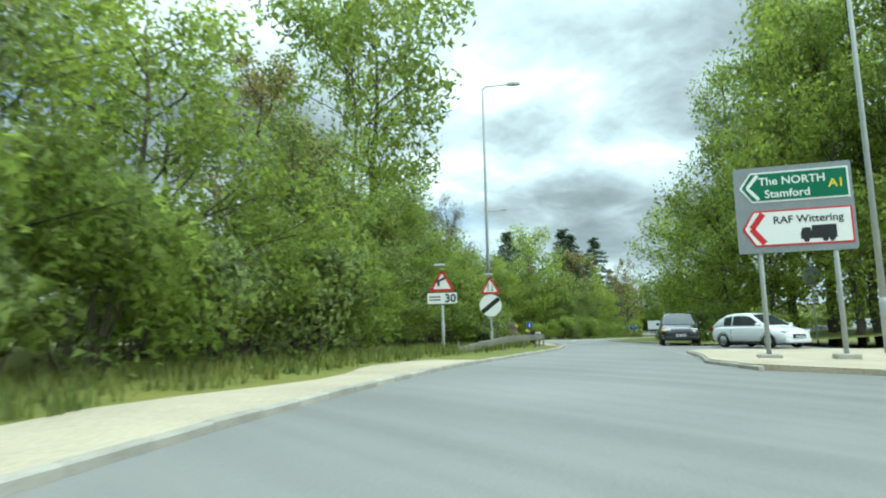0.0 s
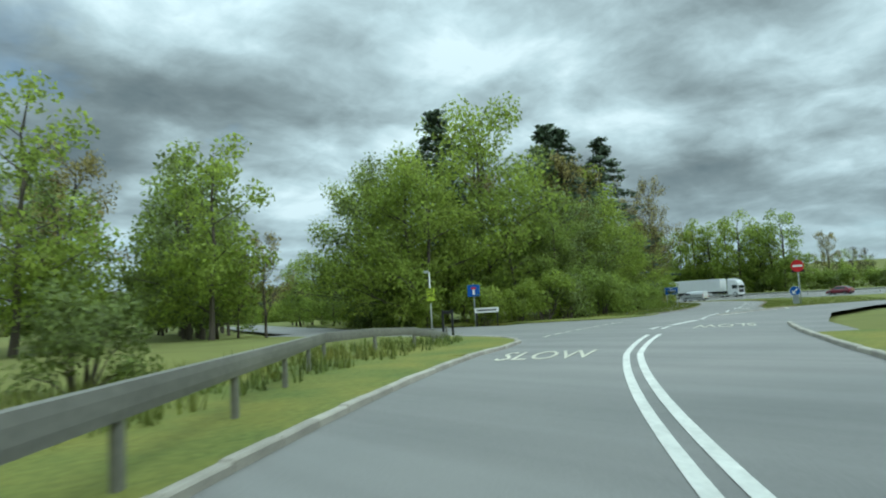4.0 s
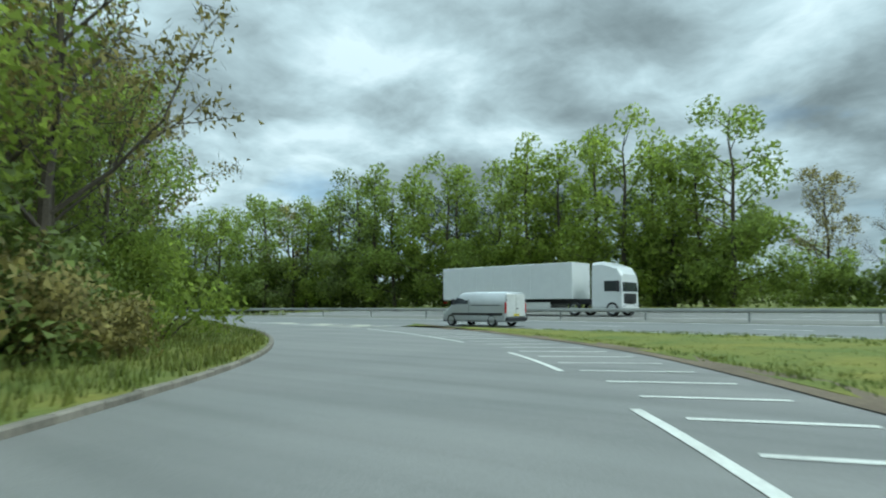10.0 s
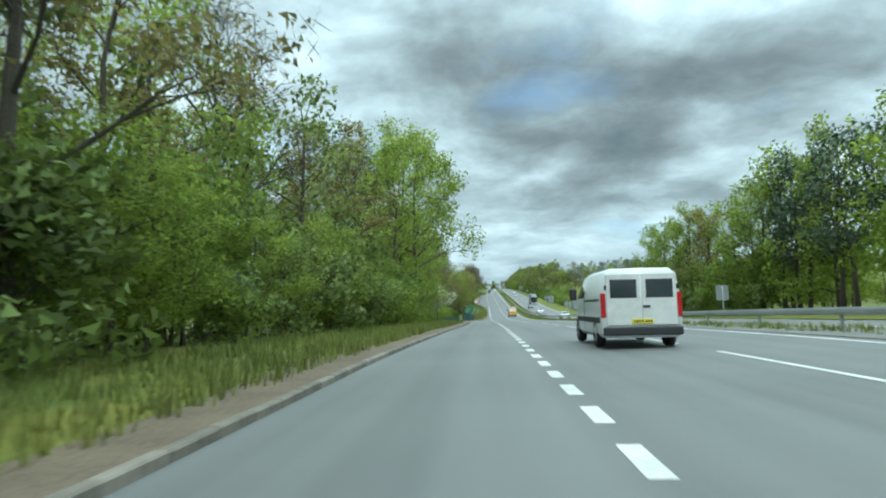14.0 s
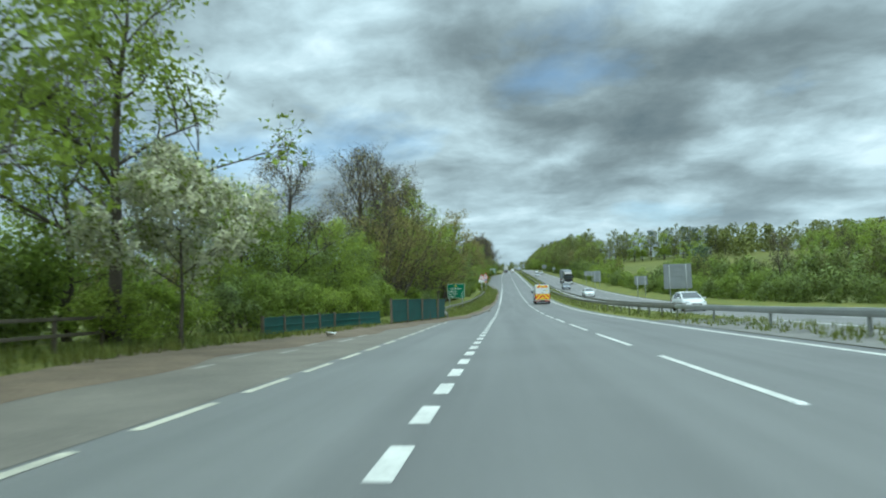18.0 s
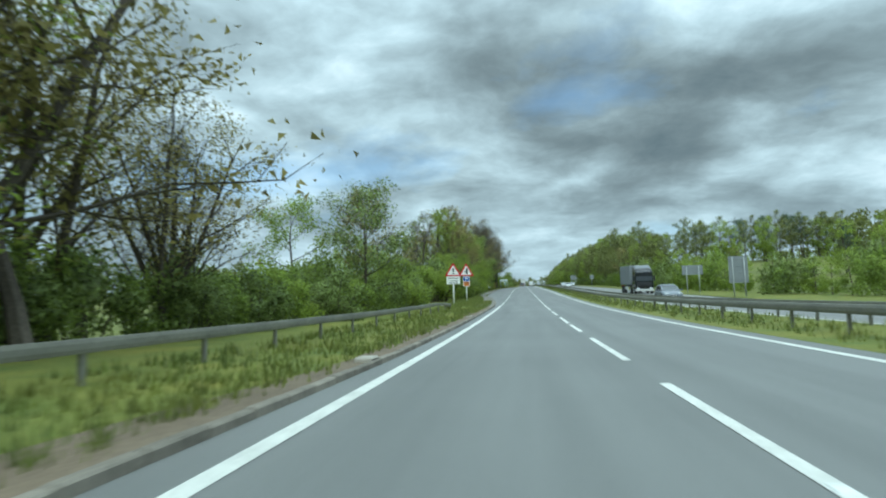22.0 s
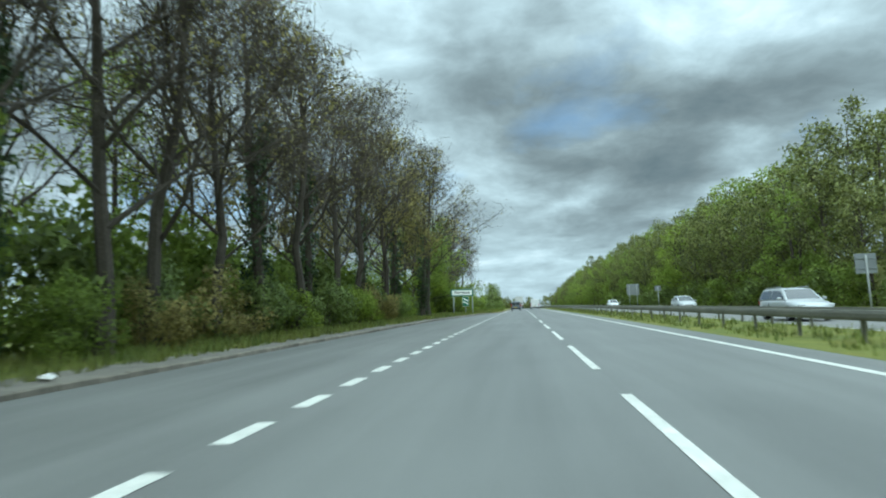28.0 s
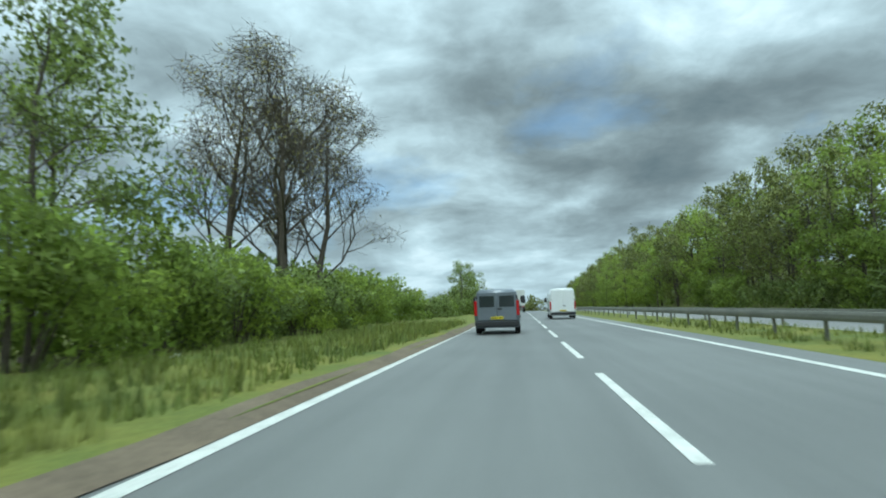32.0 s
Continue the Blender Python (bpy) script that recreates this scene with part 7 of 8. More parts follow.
        for y in (tail + L * 0.19, nose - L * 0.2):
            wheel(t, sx * (w - 0.1), y, r)
            # black trim on off-roaders; on others recess shade put in as a dark ring
            part("wheel_arch", Shell().loft([[(sx * (w + 0.003) - sx * a, y + b * math.cos(q), r + b * math.sin(q)) for q in (radians(-8 + 196 * k / 12) for k in range(13))] for a, b in ((0.0, r * 1.18), (-0.012, r * 1.12), (0.1, r * 1.08), (0.1, r * 1.18))], cap=False), PLASTIC if kind == "suv" else TYRE, t)
    part("grille", Shell().box(-w * 0.42, w * 0.42, nose - 0.05, nose + 0.012, hood * 0.46, hood * 0.68, 0.02), PLASTIC, t)
    part("front_bumper", Shell().box(-w * 0.78, w * 0.78, nose - 0.3, nose + 0.03, zb + 0.02, zb + 0.22, 0.05), PLASTIC if kind == "suv" else paint, t)
    part("rear_bumper", Shell().box(-w * 0.88, w * 0.88, tail - 0.04, tail + 0.25, zb + 0.05, zb + 0.28, 0.05), PLASTIC, t)
    plate_bars(t, nose + 0.035, zb + 0.2, WHITE, front=True)
    plate_bars(t, tail - 0.02, belt * 0.72, S_YELLOW)
    if kind in ("suv", "estate"):
        for sx in (1, -1):
            part("roof_rail", Shell().tube([(sx * w * 0.66, rear_top + 0.15, H), (sx * w * 0.68, 0, H + 0.05), (sx * w * 0.66, ws_top - 0.1, H)], 0.02, 6), ALLOY, t)
    if flash:
        part("indicator", Shell().box(w * 0.8, w * 0.9, nose - 0.3, nose - 0.12, hood * 0.74, hood * 0.82, 0.02), AMBER, t)
    return t


def clip_poly(poly, axis, value, keep):
    out = []
    for a, b in zip(poly, poly[1:] + poly[:1]):
        ia, ib = (a[axis] - value) * keep >= 0, (b[axis] - value) * keep >= 0
        if ia:
            out.append(a)
        if ia != ib:
            f = (value - a[axis]) / (b[axis] - a[axis])
            out.append((a[0] + (b[0] - a[0]) * f, a[1] + (b[1] - a[1]) * f))
    return out


def chevrons(parent, x0, x1, z0, z1, y, wd=0.2):
    """Red and yellow stripes that rise to the middle, cut to a rectangle."""
    for sx in (1, -1):
        k = 0
        c = -3.0
        while c < 4.0:
            band = [(0.0, c), (1.2, c - 1.2), (1.2, c - 1.2 + wd * 1.35), (0.0, c + wd * 1.35)]
            poly = band
            for ax, v, kp in ((0, 0.005, 1), (0, x1, -1), (1, z0, 1), (1, z1, -1)):
                poly = clip_poly(poly, ax, v, kp) if poly else poly
            if len(poly) > 2:
                part("stripe", Shell().prism([(sx * a, b) for a, b in (poly if sx > 0 else poly[::-1])], y - 0.006, y), CONSP_R if k % 2 else CONSP_Y, parent)
            c += wd * 1.35
            k += 1


def van(label, paint, m, L=4.9, W=1.9, H=1.97, works=False, windows=True, group="", dirty=None):
    """A panel van, its nose towards +y."""
    t = thing("van", label, "van", m, group)
    w, zb = W / 2, 0.26
    nose, tail = L / 2, -L / 2
    high = H > 2.3
    belt = 1.15 if not high else 1.3
    slope = 0.9 if not high else 1.15
    rings = []
    for y, ww, zt, tw in ((tail, 0.96, H - 0.08, 0.80), (tail + 0.12, 1.0, H - 0.02, 0.84), (0, 1.0, H, 0.85), (nose - slope - 0.75, 1.0, H - 0.02, 0.84), (nose - slope - 0.45, 1.0, H - 0.12, 0.83)):
        half = [(w * ww * 0.9, zb), (w * ww, zb + 0.12), (w * ww, belt), (w * ww * 0.985, belt + 0.1), (w * tw + 0.03, zt - 0.12), (w * tw * 0.86, zt - 0.01), (0.0, zt)]
        rings.append([(x, y, z) for x, z in half] + [(-x, y, z) for x, z in reversed(half[:-1])])
    for y, ww, z2 in ((nose - slope + 0.05, 0.99, belt + 0.14), (nose - 0.4, 0.95, belt - 0.12), (nose - 0.08, 0.85, belt - 0.32), (nose, 0.7, belt - 0.5)):
        half = [(w * ww * 0.88, zb), (w * ww, zb + 0.12), (w * ww, (zb + z2) * 0.55), (w * ww * 0.98, z2 - 0.12), (w * ww * 0.92, z2 - 0.05), (w * ww * 0.7, z2), (0.0, z2 + 0.02)]
        rings.append([(x, y, z) for x, z in half] + [(-x, y, z) for x, z in reversed(half[:-1])])
    part("body", Shell().loft(rings), paint, t, smooth=True)
    y0, y1, z0, z1 = nose - slope - 0.43, nose - slope + 0.03, H - 0.2, belt + 0.17
    g = Shell().add([(w * 0.78, y0, z0), (-w * 0.78, y0, z0), (-w * 0.9, y1, z1), (w * 0.9, y1, z1)], [(0, 1, 2, 3)])
    g.add([(x, y + 0.02, z + 0.015) for x, y, z in g.v[:4]], [(0, 1, 2, 3)])
    part("windscreen", g, GLASS, t)
    for sx in (1, -1):
        part("side_window", Shell().add([(sx * (w * 0.99 + 0.006), y1 - 0.1, belt + 0.12), (sx * (w * 0.99 + 0.006), nose - slope - 1.25, belt + 0.12), (sx * (w * 0.9 + 0.01), nose - slope - 1.25, H - 0.35), (sx * (w * 0.9 + 0.01), y0 + 0.08, H - 0.35)], [(0, 1, 2, 3)]), GLASS, t)
        part("mirror", Shell().box(sx * (w + 0.15) - 0.1, sx * (w + 0.15) + 0.1, y1 - 0.35, y1 - 0.2, belt + 0.08, belt + 0.42, 0.04), PLASTIC, t)
        part("rubbing_strip", Shell().box(sx * w - 0.02, sx * w + 0.02, tail + 0.2, nose - 0.9, 0.62, 0.76, 0.012), PLASTIC, t)
        part("door_seam", Shell().box(sx * w - 0.006, sx * w + 0.004, nose - slope - 1.36, nose - slope - 1.34, zb + 0.15, H - 0.4), PLASTIC, t)
        part("door_rail", Shell().box(sx * w - 0.01, sx * w + 0.008, tail + 0.3, nose - slope - 1.5, belt + 0.02, belt + 0.06), PLASTIC, t)
        part("headlight", Shell().box(sx * w * 0.76 - 0.14, sx * w * 0.76 + 0.14, nose - 0.5, nose - 0.1, belt - 0.5, belt - 0.28, 0.04), LAMP_W, t)
        part("tail_light", Shell().box(sx * w * 0.93 - 0.07, sx * w * 0.93 + 0.05, tail - 0.025, tail + 0.05, 0.75, 1.35, 0.02), LAMP_R, t)
        for y in (tail + L * 0.2, nose - L * 0.17):
            wheel(t, sx * (w - 0.11), y, 0.34, 0.22)
    part("rear_bumper", Shell().box(-w * 0.96, w * 0.96, tail - 0.12, tail + 0.1, 0.32, 0.52, 0.03), PLASTIC, t)
    part("front_bumper", Shell().box(-w * 0.8, w * 0.8, nose - 0.3, nose + 0.04, 0.24, 0.52, 0.05), PLASTIC, t)
    part("grille", Shell().box(-w * 0.5, w * 0.5, nose - 0.06, nose + 0.02, 0.56, 0.72, 0.02), PLASTIC, t)
    for sx in (1, -1):
        dr = part("rear_door", Shell().box(sx * w * 0.44 - w * 0.43, sx * w * 0.44 + w * 0.43, tail - 0.02, tail + 0.03, 0.55, H - 0.16, 0.02), dirty or paint, t)
        if windows:
            part("door_window", Shell().box(sx * w * 0.44 - w * 0.33, sx * w * 0.44 + w * 0.33, tail - 0.027, tail - 0.02, H - 0.75, H - 0.3, 0.003), GLASS, dr)
        part("hinge", Shell().box(sx * w * 0.88 - 0.03, sx * w * 0.88 + 0.03, tail - 0.035, tail, 1.42, 1.54, 0.008), PLASTIC, dr)
    part("door_latch", Shell().box(0.02, 0.2, tail - 0.045, tail - 0.02, 0.98, 1.04, 0.008), PLASTIC, t)
    plate_bars(t, tail - 0.03, 0.6, S_YELLOW)
    if works:
        yb = tail - 0.024
        chevrons(t, 0, w * 0.90, 0.62, 1.38, yb)
        chevrons(t, 0, w * 0.72, H - 0.46, H - 0.14, yb)
        for sx in (1, -1):
            part("bumper_tape", Shell().box(sx * w * 0.62 - 0.3, sx * w * 0.62 + 0.3, tail - 0.13, tail - 0.122, 0.40, 0.5), CONSP_R, t)
            part("bumper_band", Shell().box(sx * w * 0.62 - 0.3, sx * w * 0.62 + 0.3, tail - 0.134, tail - 0.131, 0.44, 0.47), WHITE, t)
            for k in range(9):
                y = tail + 0.7 + 0.34 * k
                part("check", Shell().box(sx * (w + 0.004) - 0.003, sx * (w + 0.004) + 0.003, y, y + 0.17, 0.8, 1.08), WHITE if k % 2 else S_BLACK, t)
            part("side_logo", Shell().box(sx * (w * 0.985 + 0.004) - 0.004, sx * (w * 0.985 + 0.004) + 0.004, tail + 1.2, tail + 2.2, 1.45, 1.62), S_BACK, t)
            part("side_flash", Shell().box(sx * (w * 0.985 + 0.006) - 0.004, sx * (w * 0.985 + 0.006) + 0.004, tail + 1.0, tail + 1.6, 1.44, 1.54), CONSP_Y, t)
        part("rear_logo", Shell().box(0.12, 0.42, yb - 0.004, yb, 1.78, 1.86), S_BACK, t)
        part("rear_flash", Shell().box(0.42, 0.74, yb - 0.004, yb, 1.76, 1.83), CONSP_Y, t)
        part("badge", Shell().prism(disc(0.07, 0, 1.5, 14), yb - 0.012, yb), PLASTIC, t)
        lb = part("light_bar", Shell().box(-0.62, 0.62, tail + 0.05, tail + 0.4, H - 0.01, H + 0.07, 0.03), S_BLACK, t)
        part("beacon", Shell().tube([(-0.35, tail + 0.06, H - 0.06), (-0.35, tail - 0.03, H - 0.06)], 0.06, 12), AMBER, lb)
    return t


def lorry(label, paint, m, trailer=13.2, box=P_WHITE, group=""):
    """An articulated lorry, its nose towards +y."""
    t = thing("lorry", label, "lorry", m, group)
    part("trailer_box", Shell().box(-1.27, 1.27, -trailer - 1.0, -1.0, 1.25, 3.98, 0.03), box, t, "plain trailer body")
    for y in frange(-trailer - 0.9, -1.1, 1.9):
        for sx in (1, -1):
            part("side_rib", Shell().box(sx * 1.275 - 0.008, sx * 1.275 + 0.008, y - 0.03, y + 0.03, 1.3, 3.9), box, t)
    part("chassis", Shell().box(-0.5, 0.5, -trailer - 0.8, 3.0, 0.85, 1.24, 0.03), PLASTIC, t)
    for sx in (1, -1):
        part("side_guard", Shell().box(sx * 1.2 - 0.02, sx * 1.2 + 0.02, -trailer + 3.2, -3.0, 0.5, 1.0, 0.01), P_DIRTY, t)
        for y in (-trailer + 0.2, -trailer + 1.5, -trailer + 2.8, -0.9, 2.2):
            wheel(t, sx * 1.1, y, 0.5, 0.3)
        part("tail_light", Shell().box(sx * 0.9 - 0.25, sx * 0.9 + 0.25, -trailer - 1.05, -trailer - 1.0, 0.95, 1.1, 0.01), LAMP_R, t)
    cab = [[(x * 1.22, y, z) for x, z in ((0.95, 0.5), (1, 0.7), (1, 2.3), (0.92, zt - 0.2), (0.8, zt), (-0.8, zt), (-0.92, zt - 0.2), (-1, 2.3), (-1, 0.7), (-0.95, 0.5))] for y, zt in ((0.6, 3.85), (1.4, 3.9), (2.6, 3.5), (2.95, 2.95))]
    part("cab", Shell().loft(cab), paint, t)
    part("windscreen", Shell().add([(-1.1, 2.99, 1.75), (1.1, 2.99, 1.75), (1.02, 2.93, 2.72), (-1.02, 2.93, 2.72)], [(0, 1, 2, 3)]), GLASS, t)
    for sx in (1, -1):
        part("side_window", Shell().box(sx * 1.225 - 0.005, sx * 1.225 + 0.005, 1.6, 2.6, 1.75, 2.5), GLASS, t)
        part("mirror", Shell().box(sx * 1.4 - 0.1, sx * 1.4 + 0.1, 2.7, 2.85, 1.7, 2.5, 0.03), PLASTIC, t)
        part("headlight", Shell().box(sx * 0.85 - 0.2, sx * 0.85 + 0.2, 2.9, 3.02, 0.65, 0.85, 0.03), LAMP_W, t)
    part("grille", Shell().box(-0.9, 0.9, 2.9, 3.0, 0.9, 1.6, 0.03), PLASTIC, t)
    part("front_bumper", Shell().box(-1.2, 1.2, 2.6, 3.06, 0.35, 0.65, 0.05), P_DIRTY, t)
    return t


def caravan(label, m):
    """A touring caravan, its drawbar towards +y."""
    t = thing("caravan", label, "caravan", m)
    prof = [(-3.1, 0.55), (-3.15, 1.2), (-3.0, 2.35), (-2.7, 2.58), (2.2, 2.6), (2.75, 2.35), (3.1, 1.5), (3.15, 0.9), (2.9, 0.55)]
    part("body", Shell().loft([[(x, y * k, z) for y, z in prof] for x, k in ((-1.12, 0.985), (-1.08, 1.0), (1.08, 1.0), (1.12, 0.985))]), P_WHITE, t)
    for sx in (1, -1):
        for y0, y1 in ((-2.5, -1.5), (-0.4, 0.5), (1.2, 2.3)):
            part("window", Shell().box(sx * 1.125 - 0.012, sx * 1.125 + 0.012, y0, y1, 1.4, 2.0, 0.01), GLASS, t)
        part("side_stripe", Shell().box(sx * 1.122 - 0.006, sx * 1.122 + 0.006, -2.9, 2.8, 1.02, 1.12), P_GREY, t)
        wheel(t, sx * 1.0, -0.2, 0.33, 0.2)
    part("drawbar", Shell().tube([(0.7, 2.9, 0.5), (0, 4.3, 0.45)], 0.05, 6).tube([(-0.7, 2.9, 0.5), (0, 4.3, 0.45)], 0.05, 6), PLASTIC, t)
    return t


def on_road(x, y, turn=0.0):
    g = math.degrees(math.atan((level(y + 2) - level(y - 2)) / 4))
    return pose(x, y, level(y) + lift(x, y) + 0.014, 0, 0, turn) @ pose(0, 0, 0, g if abs(turn) < 90 else -g, 0, 0)


car("white three-door hatchback turning across the junction", P_WHITE, on_road(-145.2, -248.9, 160), L=4.0, H=1.5)
car("black estate-bodied off-roader with an amber indicator lit", P_BLACK, on_road(-141.3, -242.9, 122), "suv", 4.9, 1.95, 1.74, flash=True)
van("blue-grey small van with a yellow rear plate, in the nearside lane", P_GREY, on_road(-0.9, 331.0), 4.4, 1.82, 1.84)
van("silver works van with red and yellow chevrons on its rear doors", P_SILVER, on_road(3.45, 43.8), 6.0, 2.02, 2.62, works=True, windows=False, dirty=P_WHITE)
van("white panel van with dirty white rear doors", P_WHITE, on_road(0.4, -109.0), 4.9, 1.95, 1.97, windows=True, dirty=P_DIRTY)
lorry("white articulated lorry on the far carriageway", P_WHITE, on_road(12.8 + bend(-161), -161, 174))
van("silver grey panel van with a white rear, in the nearside lane", P_SILVER, on_road(-0.5 + bend(-160), -160, -6), 4.9, 1.95, 1.97, windows=False, dirty=P_DIRTY)
car("dark red hatchback in the outer lane", P_RED, on_road(3.2 + bend(-186), -186, -12), "hatch", 4.1)
car("dark grey estate car on the main road", P_BLACK, on_road(0.2 + bend(-204), -204, -16), "estate", 4.5)
car("silver estate car on the far carriageway", P_SILVER, on_road(12.6, 236, 180), "estate", 4.5, group="")
car("silver car on the far carriageway", P_SILVER, on_road(16.4, 272, 180), "hatch", 4.2)
car("dark blue car on the far carriageway", P_GREY, on_road(12.6, 106, 180), "hatch", 4.2)
car("white car on the far carriageway", P_WHITE, on_road(12.6, 66, 180), "hatch", 4.1)
car("white car on the far carriageway", P_WHITE, on_road(12.6, 6, 180), "hatch", 4.1)
car("white car on the far carriageway", P_WHITE, on_road(16.4, 322, 180), "hatch", 4.1)
lorry("dark lorry with a flat load on the far carriageway", P_BLACK, on_road(16.2, 140, 180), 9.0, S_BACK)
lorry("pale box lorry ahead in the nearside lane", P_DIRTY, on_road(-0.4, 428), 9.0, P_DIRTY)
van("white panel van far ahead in the outer lane", P_WHITE, on_road(3.3, 356), 5.4, 2.0, 2.4, windows=False)
caravan("white touring caravan towed along the far carriageway", on_road(12.6 + bend(-211.5), -211.5, 162))
car("dark grey car towing the caravan", P_BLACK, on_road(12.6 + bend(-218.6), -218.6, 160), "estate", 4.6)


# ---- windbreak, rails and walls ----
def windbreak(pts, h, label, lean=0.0):
    """Dark green mesh panels between posts, some of them leaning."""
    t = thing("windbreak_fence", label, "fence")
    pts = [Vector(p) for p in pts]
    for i, (a, b) in enumerate(zip(pts, pts[1:])):
        d = b - a
        n = max(1, round(d.length / 2.0))
        ang = math.degrees(math.atan2(d.y, d.x))
        for k in range(n):
            p = a + d * (k / n)
            m = pose(p.x, p.y, level(p.y) + 0.08, 0, 0, ang) @ pose(0, 0, 0, lean + 4 * math.sin(k * 3.1 + i), 0, 0)
            w = d.length / n
            pan = part("panel", Shell().box(0.03, w - 0.03, -0.015, 0.015, 0.08, h, 0.004), TEAL, t, at=m)
            for z in (0.1, h * 0.5, h - 0.06):
                part("batten", Shell().box(0.0, w, -0.04, -0.016, z, z + 0.07, 0.008), TEAL, pan)
            part("brace_post", Shell().box(-0.05, 0.05, -0.07, 0.05, -0.3, h + 0.08, 0.012), TIMBER, t, at=m)
    return t


windbreak([(-7.75, -9.8), (-6.7, -5.0), (-5.8, 0.6)], 1.35, "tall dark green windbreak panels leaning on timber posts")
windbreak([(-10.4, -22), (-9.6, -15), (-8.2, -10.6)], 0.72, "low faded green windbreak panels on timber posts")
# railing at the culvert
t = thing("post_and_rail", "dark weathered post and rail fence above the ditch", "railing")
a, b = Vector((-140.45, -231.75)), Vector((-134.8, -226.45))
ang = math.degrees(math.atan2((b - a).y, (b - a).x))
post_me = Shell().box(-0.06, 0.06, -0.055, 0.055, -0.4, 0.93, 0.014).mesh("post", RAIL_BLACK)
for k in range(7):
    p = a.lerp(b, k / 6)
    part("post", post_me, None, t, at=pose(p.x, p.y, level(p.y) + 0.1, 0, 0, ang + 3 * math.sin(k * 2.2)))
for z, w in ((0.1, 0.07), (0.46, 0.08), (0.85, 0.09)):
    part("rail", Shell().box(-0.1, (b - a).length + 0.1, -0.095, -0.045, z, z + w, 0.012), RAIL_BLACK, t, at=pose(a.x, a.y, level(a.y) + 0.1, 0, 0, ang))
# rubble wall with single stones
t = thing("rubble_wall", "short ivy-topped rubble stone wall beside the ditch", "wall")
g = random.Random(4)
wm = pose(-140.2, -228.3, level(-229) + 0.1, 0, 0, -61)
part("mortar_core", Shell().box(-0.1, 1.2, -0.16, 0.16, -0.3, 1.5, 0.02), STONE, t, at=wm)
for row in range(7):
    x = -0.12
    while x < 1.1:
        w = g.uniform(0.22, 0.46)
        part("stone", Shell().box(x, x + w - 0.02, -0.2 - g.uniform(0, 0.03), 0.2, row * 0.225 - 0.05, row * 0.225 + 0.16, 0.025), STONE, t, at=wm)
        x += w
for x, y, h in ((-141.3, -229.3, 1.75), (-142.3, -230.4, 1.7), (-140.9, -228.0, 2.0)):
    plant("bush", x, y, h, 0)
# yellow-flowered weed behind the barrier
t = thing("flowering_weed", "tall weed with bright yellow flower heads behind the barrier", "plant", stand(-147.9, -237.5, 0))
g = random.Random(8)
for k in range(5):
    top = Vector((g.uniform(-0.3, 0.3), g.uniform(-0.3, 0.3), g.uniform(0.75, 1.2)))
    part("stem", Shell().tube([(top.x * 0.2, top.y * 0.2, -0.1), (top.x * 0.7, top.y * 0.7, top.z * 0.5), tuple(top)], [0.014, 0.011, 0.006], 5), LEAF[6], t)
    head = Shell()
    for i in range(40):
        c = top + Vector((g.gauss(0, 0.05), g.gauss(0, 0.05), g.gauss(-0.03, 0.07)))
        a, b = g.uniform(0, 6.28), g.uniform(-0.6, 0.6)
        u, v = Vector((math.cos(a), math.sin(a), b)) * 0.022, Vector((-math.sin(a), math.cos(a), 0.5)) * 0.022
        head.add([tuple(c + u), tuple(c + v), tuple(c - u), tuple(c - v)], [(0, 1, 2, 3)])
    part("flower_head", head, S_YELLOW, t)
# chimney of a house behind the trees
t = thing("house", "brick house mostly hidden behind trees", "house", stand(-152, -214, -40))
part("wall", Shell().box(-4, 4, -3, 3, -0.5, 4.6, 0.02), BRICK, t)
part("roof", Shell().loft([[(-4.3, -3.4, 4.5), (4.3, -3.4, 4.5), (4.3, 3.4, 4.5), (-4.3, 3.4, 4.5)], [(-4.3, -0.05, 7.2), (4.3, -0.05, 7.2), (4.3, 0.05, 7.2), (-4.3, 0.05, 7.2)]]), STONE, t)
ch = part("chimney", Shell().box(1.6, 2.6, -0.6, 0.6, 5.5, 9.0, 0.02), BRICK, t)
part("chimney_cap", Shell().box(1.5, 2.7, -0.7, 0.7, 8.8, 9.05, 0.03), BRICK, ch)
part("window", Shell().box(-2.2, -1.0, -3.03, -3.0, 1.5, 2.8, 0.01), GLASS, t)

# ---- small things ----
stud = Shell().loft([[(x * w, y * w, z) for x, y in ((-0.06, -0.09), (0.06, -0.09), (0.06, 0.09), (-0.06, 0.09))] for z, w in ((0.0, 1.0), (0.018, 0.75))]).mesh("road_stud", WHITE)
for y in frange(-128, 440, 18):
    tagged(part("road_stud", stud, None, at=pose(LINE_M + shift(y), y + 1.2, level(y + 1.2) + 0.001)), "small white reflecting stud set in the lane line", "road stud", "road studs")
for x, y in ((-3.0, 58.2), (-3.02, 80.5), (-3.1, 20.0)):
    t = thing("drain_inlet", "dark kerb inlet of a drain", "drain", pose(x, y, level(y)))
    part("hood", Shell().box(-0.16, 0.16, -0.3, 0.3, 0.0, 0.16, 0.03), CONCRETE, t)
    # black plate in place of a hole, its inner shade put into the colour
    part("opening", Shell().box(0.155, 0.17, -0.22, 0.22, 0.02, 0.12), S_BLACK, t)
g = random.Random(11)


def litter(x, y, k=1.0):
    s = Shell()
    pts = [Vector((g.uniform(-0.16, 0.16), g.uniform(-0.12, 0.12), g.uniform(0, 0.12))) * k for _ in range(9)]
    b = bmesh.new()
    for p in pts:
        b.verts.new(p)
    bmesh.ops.convex_hull(b, input=b.verts[:])
    b.verts.index_update()
    s.add([v.co[:] for v in b.verts], [[v.index for v in f.verts] for f in b.faces])
    b.free()
    tagged(part("litter", s, LITTER, at=pose(x, y, level(y) + 0.09)), "crumpled scrap of white litter in the grass", "litter", "litter on the verges")


